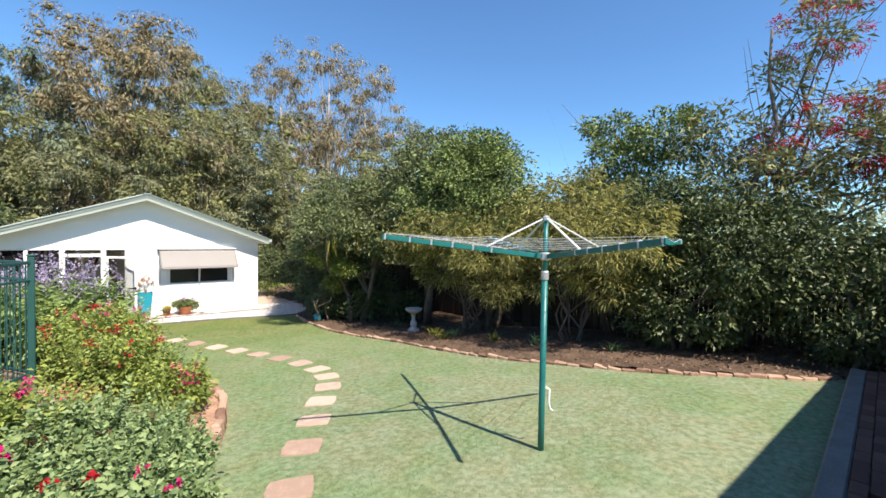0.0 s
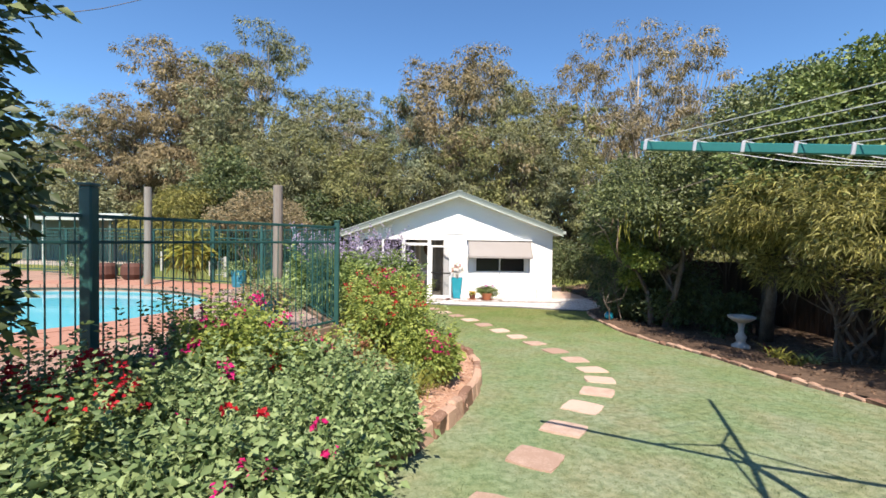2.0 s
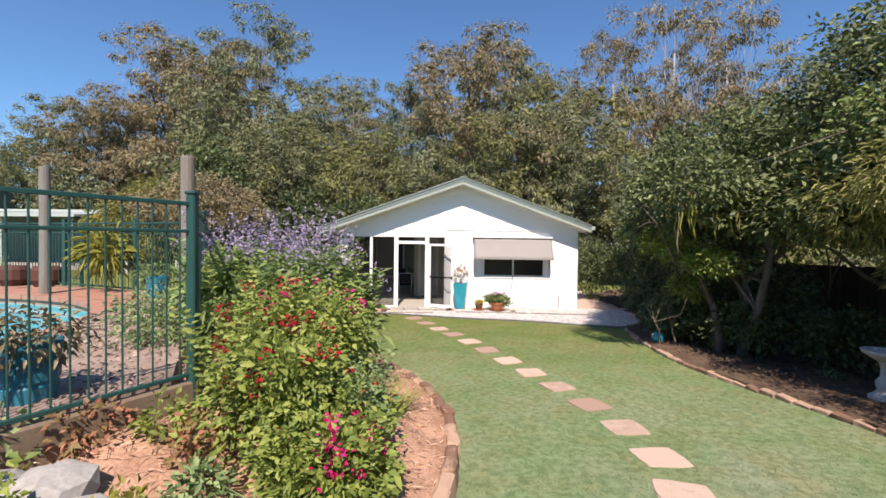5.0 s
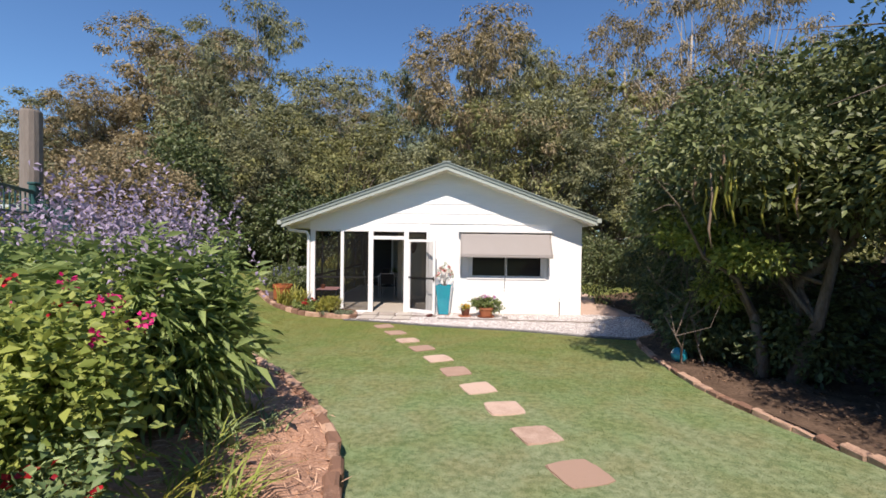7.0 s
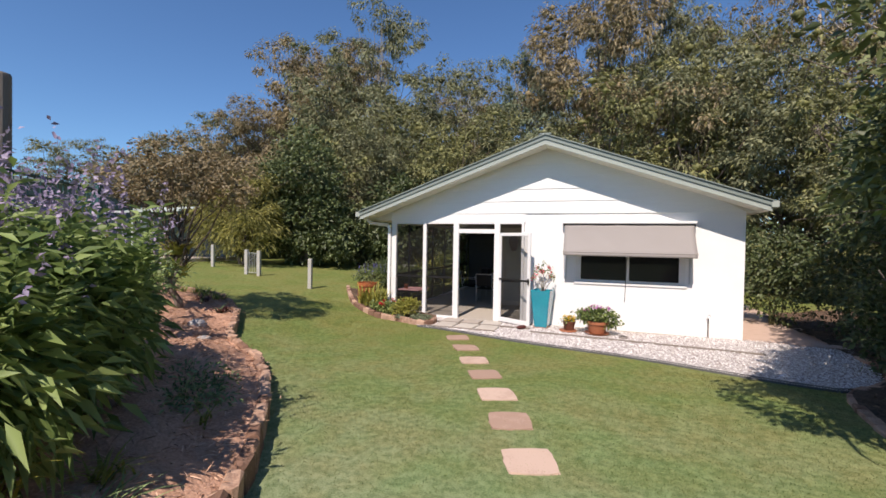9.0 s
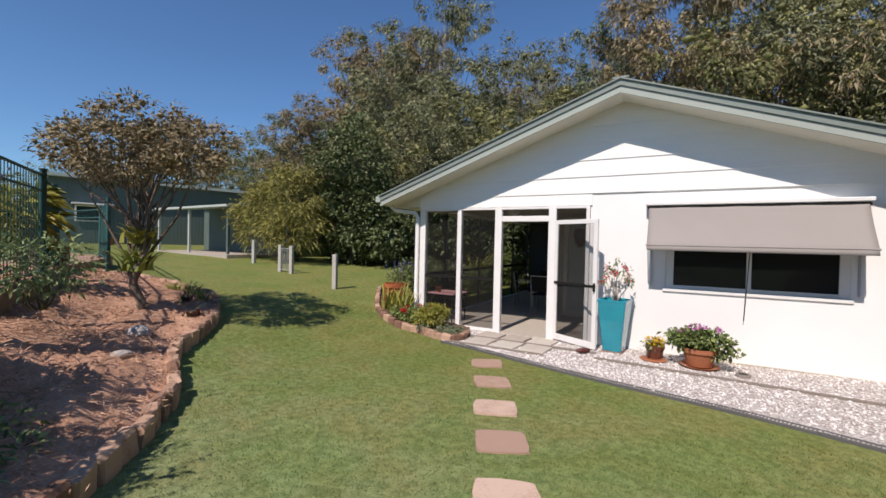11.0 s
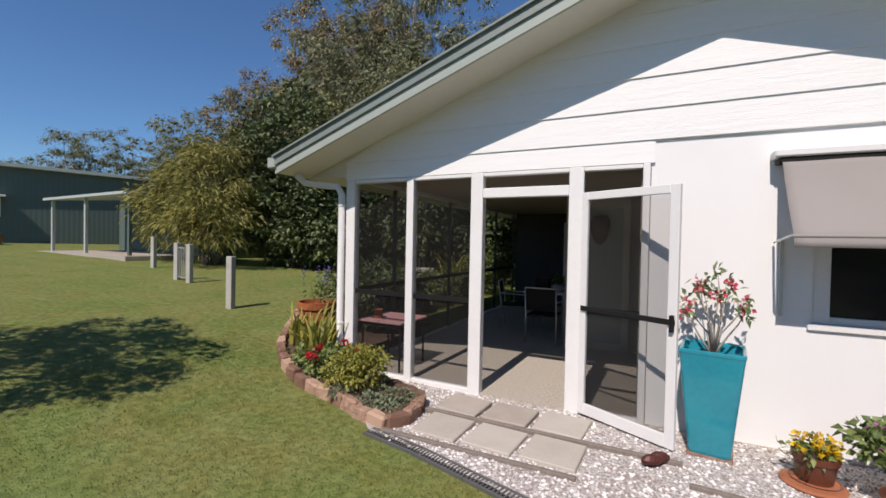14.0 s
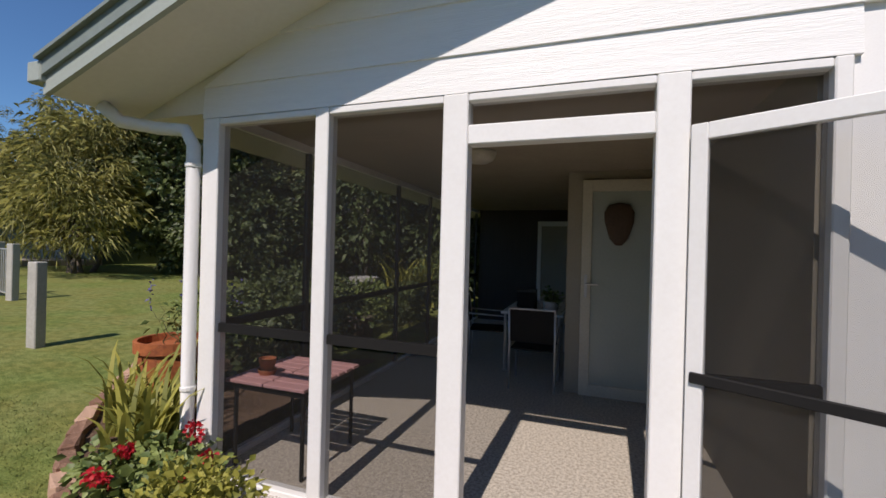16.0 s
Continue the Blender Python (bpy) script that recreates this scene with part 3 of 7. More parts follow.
# ---- brick patio where the walk starts, and the house behind it ----
patio = thing("patio", (0, 0, 0), "shaded brown brick patio with a dark kerb", "patio", kind="structure")
bm = bmesh.new()
box(bm, -3.0, 9.2, -9, 0.55, 0.3, 0.93, 0.01)
part("slab", bm, M_DARKSOIL, patio)
bm = bmesh.new()
box(bm, -3.0, 9.2, 0.555, 0.74, 0.3, 0.965, 0.02)
part("kerb", bm, M_KERB, patio, "dark weathered concrete kerb")
pb = brick_mesh("paving_brick", 0.226, 0.108, 0.06, 0.006)
pb.materials.append(M_DECKBRICK)
for i in range(19):
    for j in range(14):
        if j * 0.114 < 1.6 and 4.6 + i * 0.234 < 9.1:
            ob = part("brick", None, M_DECKBRICK, patio, mesh=pb)
            ob.matrix_basis = pose(4.7 + i * 0.234 + (j % 2) * 0.1, 0.494 - j * 0.114, 0.935 + RNG.normal() * 0.002, 0, 0, RNG.normal())
bm = bmesh.new()
box(bm, -3.0, 4.58, -9, 0.55, 0.93, 0.985)
box(bm, 4.58, 9.2, -9, -1.25, 0.93, 0.985)
part("paving", bm, M_DECKBRICK, patio)
main = thing("main_house", (6, -6, 0), "plain brick house behind the patio", "house")
bm = bmesh.new()
box(bm, -3.5, 16, -9, -3.2, 0.75, 3.6)
part("wall", bm, M_BRICK, main)
bm = bmesh.new()
prism(bm, [(-4.0, -9.5), (16.5, -9.5), (16.5, -1.9), (8.6, -1.57), (4.0, -1.26), (-4.0, -0.9)], 3.6, 3.8)
part("roof", bm, M_ROOF, main)

# ---- cottage ----
HX0, HX1, HY, HD = -1.0, 6.62, 18.0, 9.0      # left and right wall, front wall, depth
RX, RZ, EZ = 2.82, 4.06, 2.46                 # ridge, its height, height of the eaves
EAVE0, EAVE1 = -1.62, 6.86
FRONT = 17.45                                  # front of the barge boards
SLOPE = (RZ - EZ) / (RX - EAVE0)


def roof_z(x):
    return RZ - abs(x - RX) * SLOPE


cottage = thing("cottage", (RX, HY, 0), "white gabled cottage with a green steel roof and screened porch", "house")
T = 0.14
# front wall right of the porch, with the window's opening
WX0, WX1, WZ0, WZ1 = 3.47, 5.60, 1.005, 2.02
bm = bmesh.new()
for a in ((2.345, WX0, -0.25, 2.50), (WX1, HX1, -0.25, 2.50), (WX0, WX1, -0.25, WZ0), (WX0, WX1, WZ1, 2.50)):
    box(bm, a[0], a[1], HY, HY + T, a[2], a[3])
bmesh.ops.remove_doubles(bm, verts=bm.verts, dist=1e-4)
part("wall", bm, M_WHITE, cottage, "white painted front wall")
bm = bmesh.new()
box(bm, HX1 - T, HX1, HY + T, HY + HD, -0.25, 2.5)
part("wall", bm, M_WHITE, cottage)
bm = bmesh.new()
box(bm, HX0, HX1, HY + HD - T, HY + HD, -0.25, 2.5)
part("wall", bm, M_WHITE, cottage)
# gable weatherboards, each lapped over the one below
BOARDS = [2.30, 2.50, 2.775, 3.05, 3.325, 3.60, 3.875, 4.1]
for k, (z0, z1) in enumerate(zip(BOARDS, BOARDS[1:])):
    z1 = min(z1 + 0.02, RZ - 0.10)
    half0, half1 = (RZ - 0.08 - z0) / SLOPE, (RZ - 0.08 - z1) / SLOPE
    xa0, xb0 = max(HX0, RX - half0), min(HX1, RX + half0)
    xa1, xb1 = max(HX0, RX - half1), min(HX1, RX + half1)
    if k == 0:
        xb0 = xb1 = 2.37
    if xb1 - xa1 < 0.02:
        continue
    bm = bmesh.new()
    lo0, lo1 = HY - 0.026, HY - 0.012
    v = [bm.verts.new(c) for c in ((xa0, lo0, z0), (xb0, lo0, z0), (xb1, lo1, z1), (xa1, lo1, z1), (xa0, HY + 0.05, z0), (xb0, HY + 0.05, z0), (xb1, HY + 0.05, z1), (xa1, HY + 0.05, z1))]
    for f in ((0, 1, 2, 3), (5, 4, 7, 6), (4, 5, 1, 0), (3, 2, 6, 7), (4, 0, 3, 7), (1, 5, 6, 2)):
        bm.faces.new([v[i] for i in f])
    part("weatherboard", bm, M_BOARD, cottage)
bm = bmesh.new()
v = [bm.verts.new((x, y, z)) for y in (HY + 0.06, HY + T) for x, z in ((HX0, 2.42), (HX1, 2.42), (HX1, roof_z(HX1) - 0.1), (RX, RZ - 0.1), (HX0, roof_z(HX0) - 0.1))]
bm.faces.new(v[:5])
bm.faces.new(v[5:][::-1])
for i in range(5):
    bm.faces.new((v[i], v[(i + 1) % 5], v[5 + (i + 1) % 5], v[5 + i]))
part("gable", bm, M_WHITE, cottage)
# roof: ribbed sheets, barge boards and soffits
for s, xe, ez in ((-1, EAVE0, roof_z(EAVE0)), (1, EAVE1, roof_z(EAVE1))):
    bm = bmesh.new()
    y0, y1 = FRONT - 0.05, HY + HD + 0.5
    n = int((y1 - y0) / 0.19)
    for j in range(n):
        ya, yb = y0 + j * 0.19, y0 + j * 0.19 + 0.19
        prof = [(ya, 0.0), (ya + 0.13, 0.0), (ya + 0.145, 0.028), (ya + 0.175, 0.028), (yb, 0.0)]
        for (p0, h0), (p1, h1) in zip(prof, prof[1:]):
            q = [bm.verts.new(c) for c in ((xe, p0, ez + 0.06 + h0), (xe, p1, ez + 0.06 + h1), (RX, p1, RZ + 0.06 + h1), (RX, p0, RZ + 0.06 + h0))]
            bm.faces.new(q if s < 0 else q[::-1])
    bmesh.ops.remove_doubles(bm, verts=bm.verts, dist=1e-4)
    bmesh.ops.solidify(bm, geom=bm.faces[:], thickness=0.02)
    part("roof_sheet", bm, M_ROOF, cottage)
    bm = bmesh.new()
    v = [bm.verts.new((x, y, z)) for y in (FRONT, FRONT + 0.03) for x, z in ((xe, ez - 0.13), (RX, RZ - 0.135), (RX, RZ + 0.055), (xe, ez + 0.055))]
    for f in ((0, 1, 2, 3), (7, 6, 5, 4), (4, 5, 1, 0), (3, 2, 6, 7), (4, 0, 3, 7), (1, 5, 6, 2)):
        bm.faces.new([v[i] for i in f])
    part("barge_board", bm, M_FASCIA, cottage, "pale grey-green barge board")
    bm = bmesh.new()
    v = [bm.verts.new((x, y, z)) for y in (FRONT - 0.022, FRONT - 0.002) for x, z in ((xe, ez - 0.03), (RX, RZ - 0.03), (RX, RZ + 0.075), (xe, ez + 0.075))]
    for f in ((0, 1, 2, 3), (7, 6, 5, 4), (4, 5, 1, 0), (3, 2, 6, 7), (4, 0, 3, 7), (1, 5, 6, 2)):
        bm.faces.new([v[i] for i in f])
    part("barge_cap", bm, M_ROOF, cottage, "dark green roof capping")
    bm = bmesh.new()
    v = [bm.verts.new((x, y, z)) for y in (FRONT + 0.03, HY - 0.006) for x, z in ((xe, ez - 0.115), (RX, RZ - 0.12), (RX, RZ - 0.10), (xe, ez - 0.095))]
    for f in ((0, 1, 2, 3), (7, 6, 5, 4), (4, 5, 1, 0), (3, 2, 6, 7), (4, 0, 3, 7), (1, 5, 6, 2)):
        bm.faces.new([v[i] for i in f])
    part("soffit", bm, M_SOFFIT, cottage, "cream painted soffit")
    # box gutter along the side
    bm = bmesh.new()
    gx0, gx1 = (xe - 0.10, xe + 0.02) if s < 0 else (xe - 0.02, xe + 0.10)
    box(bm, gx0, gx1, FRONT - 0.03, HY + HD + 0.5, ez - 0.06, ez + 0.06, 0.008)
    part("gutter", bm, M_FASCIA, cottage, "pale green gutter")
    bm = bmesh.new()
    wx = HX0 if s < 0 else HX1
    box(bm, min(xe, wx), max(xe, wx), HY + 0.002, HY + HD, ez - 0.12, ez - 0.10)
    part("eave_lining", bm, M_SOFFIT, cottage)
    # closing piece at the front end of the eave
    bm = bmesh.new()
    v = [bm.verts.new((x, y, z)) for y in (HY - 0.005, HY + 0.001) for x, z in ((xe, ez - 0.12), (wx, ez - 0.12), (wx, roof_z(wx) + 0.03), (xe, ez + 0.03))]
    for f in ((0, 1, 2, 3), (7, 6, 5, 4), (4, 5, 1, 0), (3, 2, 6, 7), (4, 0, 3, 7), (1, 5, 6, 2)):
        bm.faces.new([v[i] for i in f])
    bmesh.ops.recalc_face_normals(bm, faces=bm.faces[:])
    part("eave_end", bm, M_SOFFIT, cottage)
    bm = bmesh.new()
    wi = wx - s * 1.6
    v = [bm.verts.new((x, y, z)) for y in (HY - 0.004, HY + 0.06) for x, z in ((wx, roof_z(wx) - 0.2), (wi, roof_z(wi) - 0.2), (wi, roof_z(wi) + 0.03), (wx, roof_z(wx) + 0.03))]
    for f in ((0, 1, 2, 3), (7, 6, 5, 4), (4, 5, 1, 0), (3, 2, 6, 7), (4, 0, 3, 7), (1, 5, 6, 2)):
        bm.faces.new([v[i] for i in f])
    part("eave_strip", bm, M_SOFFIT, cottage)
bm = bmesh.new()
box(bm, RX - 0.12, RX + 0.12, FRONT - 0.04, HY + HD + 0.5, RZ + 0.055, RZ + 0.095, 0.01)
part("ridge_cap", bm, M_ROOF, cottage)
# porch frame: posts, transoms, sill
def post(x0, x1, z0=0.0, z1=2.30, y0=HY - 0.03, y1=HY + 0.07, name="post"):
    bm = bmesh.new()
    box(bm, x0, x1, y0, y1, z0, z1, 0.006)
    return part(name, bm, M_FRAME, cottage)


for a, b in ((-0.99, -0.86), (-0.135, -0.045), (0.65, 0.785), (1.65, 1.785), (2.28, 2.34)):
    post(a, b, -0.04, 2.297)
RAIL = dict(y0=HY - 0.024, y1=HY + 0.064)
post(0.785, 1.65, 2.035, 2.135, name="door_head", **RAIL)
post(-0.86, -0.135, -0.06, 0.03, name="sill", **RAIL)
post(-0.045, 0.65, -0.06, 0.03, name="sill", **RAIL)
for a, b in ((-0.86, -0.135), (-0.045, 0.65), (0.785, 1.65), (1.785, 2.28)):
    post(a, b, 2.255, 2.296, name="top_rail", **RAIL)
post(1.785, 2.28, -0.06, 0.03, name="sill", **RAIL)
for a, b in ((-0.86, -0.135), (-0.045, 0.65), (1.785, 2.28)):
    bm = bmesh.new()
    box(bm, a, b, HY + 0.005, HY + 0.04, 0.93, 0.985)
    part("mid_rail", bm, M_BLACK, cottage, "black screen mid rail")
# insect screens: thin sheets of dark mesh
M_SCREEN = bpy.data.materials.new("dark insect mesh")
M_SCREEN.use_nodes = True
sn, sl = M_SCREEN.node_tree.nodes, M_SCREEN.node_tree.links
trn, dif, mxs = sn.new("ShaderNodeBsdfTransparent"), sn.new("ShaderNodeBsdfDiffuse"), sn.new("ShaderNodeMixShader")
dif.inputs["Color"].default_value = (0.030, 0.029, 0.028, 1)
mxs.inputs[0].default_value = 0.19
sl.new(trn.outputs[0], mxs.inputs[1])
sl.new(dif.outputs[0], mxs.inputs[2])
sl.new(mxs.outputs[0], sn["Material Output"].inputs["Surface"])


def screen(x0, x1, z0, z1, y=HY + 0.02):
    bm = bmesh.new()
    box(bm, x0, x1, y, y + 0.002, z0, z1)
    return part("screen", bm, M_SCREEN, cottage, "dark insect mesh")


for a in ((-0.86, -0.135, 0.03, 2.255), (-0.045, 0.65, 0.03, 2.255), (0.785, 1.65, 2.135, 2.255), (1.785, 2.28, 0.03, 2.255)):
    screen(*a)
# porch floor, ceiling and walls
bm = bmesh.new()
box(bm, HX0, HX1 - T, HY - 0.02, HY + HD - T, -0.25, 0.0)
part("porch_floor", bm, M_FLOOR, cottage, "speckled aggregate floor")
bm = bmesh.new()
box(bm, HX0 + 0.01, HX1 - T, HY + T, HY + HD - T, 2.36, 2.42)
tagged(part("ceiling", bm, M_CEIL), "off-white porch ceiling, colour dimmed for shade", "ceiling", kind="structure")
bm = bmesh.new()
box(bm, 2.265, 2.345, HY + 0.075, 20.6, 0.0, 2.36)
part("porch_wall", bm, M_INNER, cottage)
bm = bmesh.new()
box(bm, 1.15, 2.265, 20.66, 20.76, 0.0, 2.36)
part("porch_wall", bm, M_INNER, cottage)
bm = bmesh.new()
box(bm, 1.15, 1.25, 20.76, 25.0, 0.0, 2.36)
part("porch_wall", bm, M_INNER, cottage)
# end wall, its depth of shade put into the colour
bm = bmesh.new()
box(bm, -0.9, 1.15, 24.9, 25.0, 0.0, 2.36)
part("porch_wall", bm, M_PASSAGE, cottage, "porch end wall coloured dark for shade")
# side of the porch: low posts and screens
for y in (18.07, 19.0, 20.85, 22.0, 23.4, 24.8):
    bm = bmesh.new()
    box(bm, -0.985, -0.94, y, y + 0.045, 0.0, 2.36, 0.003)
    part("side_mullion", bm, M_DARKTRIM, cottage)
bm = bmesh.new()
box(bm, -0.985, -0.945, 18.07, 24.9, 0.93, 0.985)
part("side_rail", bm, M_BLACK, cottage)
bm = bmesh.new()
box(bm, -0.965, -0.963, 18.07, 24.9, 0.03, 2.36)
part("side_screen", bm, M_SCREEN, cottage)
bm = bmesh.new()
box(bm, -1.0, -0.93, 18.07, 24.9, -0.1, 0.035)
part("side_sill", bm, M_FRAME, cottage)
bm = bmesh.new()
box(bm, -1.0, -0.93, 18.07, HY + HD, 2.30, 2.5)
part("side_plate", bm, M_FRAME, cottage)
# black wall standing in for the darkness of the room behind the window
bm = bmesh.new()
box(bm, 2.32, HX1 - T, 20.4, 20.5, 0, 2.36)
part("room_wall", bm, M_UNLIT, cottage)

# sliding window under the awning
window = thing("window_1", (4.49, HY, WZ0), "white framed sliding window, panes black for the unlit room", "window", kind="structure")


def glassmat(name, tint=(0.02, 0.022, 0.022)):
    m = bpy.data.materials.new(name)
    m.use_nodes = True
    b = m.node_tree.nodes["Principled BSDF"]
    b.inputs["Base Color"].default_value = (*tint, 1)
    b.inputs["Roughness"].default_value = 0.04
    b.inputs["Specular IOR Level"].default_value = 0.25
    return m


# opaque near-black panes: the dark room behind is put into the glass colour
M_GLASS = glassmat("window glass black for unlit room")
bm = bmesh.new()
for a in ((WX0, WX0 + 0.11, WZ0, WZ1), (WX1 - 0.11, WX1, WZ0, WZ1), (WX0 + 0.11, WX1 - 0.11, WZ0, WZ0 + 0.055), (WX0 + 0.11, WX1 - 0.11, WZ1 - 0.05, WZ1), (4.49, 4.55, WZ0 + 0.055, WZ1 - 0.05)):
    box(bm, a[0], a[1], HY + 0.015, HY + 0.07, a[2], a[3], 0.004)
part("window_frame", bm, M_FRAME, window)
for a, b in ((WX0 + 0.11, 4.49), (4.55, WX1 - 0.11)):
    bm = bmesh.new()
    box(bm, a, b, HY + 0.045, HY + 0.052, WZ0 + 0.055, WZ1 - 0.05)
    part("pane", bm, M_GLASS, window)
bm = bmesh.new()
box(bm, WX0 - 0.03, WX1 + 0.03, HY - 0.025, HY + 0.014, WZ0 - 0.05, WZ0, 0.006)
part("window_sill", bm, M_FRAME, window)

# canvas awning, rolled from a box and held out on arms
awning = thing("awning", (4.47, HY, 2.30), "taupe canvas awning let down over the window", "awning")
bm = bmesh.new()
box(bm, 3.18, 5.76, HY - 0.17, HY - 0.002, 2.262, 2.32, 0.01)
part("hood", bm, M_FRAME, awning)
# black bar added under the hood for the shadow line there
bm = bmesh.new()
box(bm, 3.205, 5.735, HY - 0.15, HY - 0.02, 2.215, 2.258, 0.01)
part("roller", bm, M_BLACK, awning)
rows = [[(x, HY - 0.14 - 0.36 * u + 0.02 * math.sin(u * 3.1), 2.235 - (2.235 - 1.66) * u + 0.004 * math.sin(x * 9)) for x in np.linspace(3.23, 5.71, 30)] for u in np.linspace(0, 1, 12)]
rows += [[(x, HY - 0.50 - 0.012 * k, 1.66 - 0.075 * k + (0.02 * abs(math.sin((x - 3.23) * 6)) if k == 2 else 0) * 0) for x in np.linspace(3.23, 5.71, 30)] for k in (0.5, 1)]
cl = part("canvas", None, M_BLIND, awning, mesh=grid_mesh("canvas", rows))
so = cl.modifiers.new("thick", "SOLIDIFY")
so.thickness = 0.004
bm = bmesh.new()
tube(bm, [(3.22, HY - 0.5, 1.66), (5.72, HY - 0.5, 1.66)], 0.012, 8)
part("bottom_bar", bm, M_BLIND, awning)
for x in (3.22, 5.72):
    bm = bmesh.new()
    tube(bm, [(x, HY - 0.5, 1.665), (x, HY - 0.03, 1.62)], 0.009, 6)
    part("arm", bm, M_GALV, awning)
    bm = bmesh.new()
    box(bm, x - 0.012 + (0.05 if x < 4 else -0.05), x + 0.012 + (0.05 if x < 4 else -0.05), HY - 0.03, HY - 0.002, 1.05, 1.66)
    part("guide", bm, M_GALV, awning)
bm = bmesh.new()
tube(bm, [(4.47, HY - 0.47, 1.64), (4.47, HY - 0.05, 0.62)], 0.006, 5)
part("cord", bm, M_BLACK, awning)
# ---- trees ----
def tree(name, at, label, blobs, bark, leaf, clumps, per, spread, size, trunk, top, wide=0.4, shell=0.5, droop=0.15, category="tree", twigs=True, bend=0.5, lean=(0, 0), group="", stems=1, core=0.0, slim=False, splay=0.12, face=(0, -0.45, 0.8)):
    """A tree: trunk with limbs into its crown of leaves. blobs: (centre, radii) from the foot."""
    root = thing(name, at if isinstance(at, Matrix) else (at[0], at[1], at[2]), label, category, group)
    p, d, cc = crown_points(blobs, clumps, per, spread, shell)
    bm = bmesh.new()
    tg = [Vector(b[0]) + Vector(RNG.normal(size=3)) * 0.15 for b in blobs]
    tg += [Vector(c[:3]) for c in cc[RNG.integers(0, len(cc), min(26, 6 + len(blobs) * 2))]]
    for k in range(stems):
        o = RNG.normal(size=2) * (splay if stems > 1 else 0)
        e = Vector((lean[0] + o[0] * 4, lean[1] + o[1] * 4, top))
        limbs(bm, (o[0], o[1], -0.15), e, trunk, [t for i, t in enumerate(tg) if i % stems == k], bend, twigs=twigs)
    put(part("trunk", bm, bark, None, smooth=True), root)
    L = size * RNG.uniform(0.6, 1.3, len(p))
    me = leaf_mesh("crown", p, d, L, L * wide, leaf, droop, face, extra=knots(cc[:, :3], cc[:, 3] * core) if core else None, slim=slim)
    put(part("crown", None, None, None, mesh=me), root)
    return root


def put(ob, root):
    ob.parent = root
    return ob


def gum_blobs(h, w, seed, n=9, low=0.35):
    r = np.random.default_rng(seed)
    out = []
    for k in range(n):
        z = h * (low + (0.93 - low) * (k + 0.5) / n)
        a = r.uniform(0, 6.28)
        f = w * (0.08 + 0.50 * r.random()) * (1.1 - 0.8 * abs((k + 0.5) / n - 0.42))
        q = w * r.uniform(0.13, 0.23)
        out.append(((math.cos(a) * f, math.sin(a) * f, z), (q, q * r.uniform(0.8, 1.2), q * r.uniform(0.55, 0.85))))
    return out


# grown woodland behind the cottage: five kinds, each repeated at its own size and turn
gums = [
    tree("gum_tree", pose(-8.6, 34, 0.5), "tall bronze-green gum tree in the woodland", gum_blobs(16, 9.5, 3, 44, 0.2), M_BARK, L_RUST, 520, 92, 0.48, 0.27, 0.26, 11.5, 0.30, 0.62, 0.4, twigs=False, group="woodland trees", slim=True, face=(0, -0.1, 0.9), core=0.42),
    tree("gum_tree", pose(4, 36, 0), "slender gum tree with grey-green leaves and pale trunk", gum_blobs(17, 7, 5, 26, 0.3), M_PALEBARK, L_GUM, 290, 88, 0.40, 0.26, 0.2, 12.5, 0.28, 0.62, 0.5, twigs=False, group="woodland trees", slim=True, face=(0, -0.1, 0.9), core=0.38),
    tree("gum_tree", pose(14, 34, 0), "open-crowned gum tree with bare pale limbs", gum_blobs(17, 9, 11, 15, 0.48), M_PALEBARK, L_RUST, 150, 84, 0.40, 0.25, 0.2, 12.5, 0.28, 0.62, 0.5, twigs=False, group="woodland trees", slim=True, face=(0, -0.1, 0.9), core=0.3),
    tree("gum_tree", pose(-3, 33, 0.2), "dense dark green tree in the woodland", gum_blobs(12, 9, 17, 28, 0.08), M_BARK, L_GUM, 370, 76, 0.46, 0.26, 0.22, 8, 0.32, 0.62, 0.3, twigs=False, group="woodland trees", slim=True, face=(0, -0.1, 0.9), core=0.45),
    tree("gum_tree", pose(9, 31, 0), "olive green bushy tree in the woodland", gum_blobs(10, 8, 23, 26, 0.03), M_BARK, L_OLIVE, 330, 76, 0.44, 0.25, 0.18, 6, 0.30, 0.62, 0.3, twigs=False, group="woodland trees", slim=True, face=(0, -0.1, 0.9), core=0.45),
    tree("gum_tree", pose(2, 33, 0), "soft blue-grey tree with a rounded crown in the woodland", gum_blobs(12, 5, 31, 22, 0.3), M_PALEBARK, L_BLUE, 260, 84, 0.40, 0.24, 0.16, 9, 0.25, 0.62, 0.5, twigs=False, group="woodland trees", slim=True, face=(0, -0.1, 0.9), core=0.45),
]


def crown_top(root):
    return max(v.co.z for ob in root.children if ob.name.startswith("crown") for v in ob.data.vertices)


tall = [crown_top(g) for g in gums]
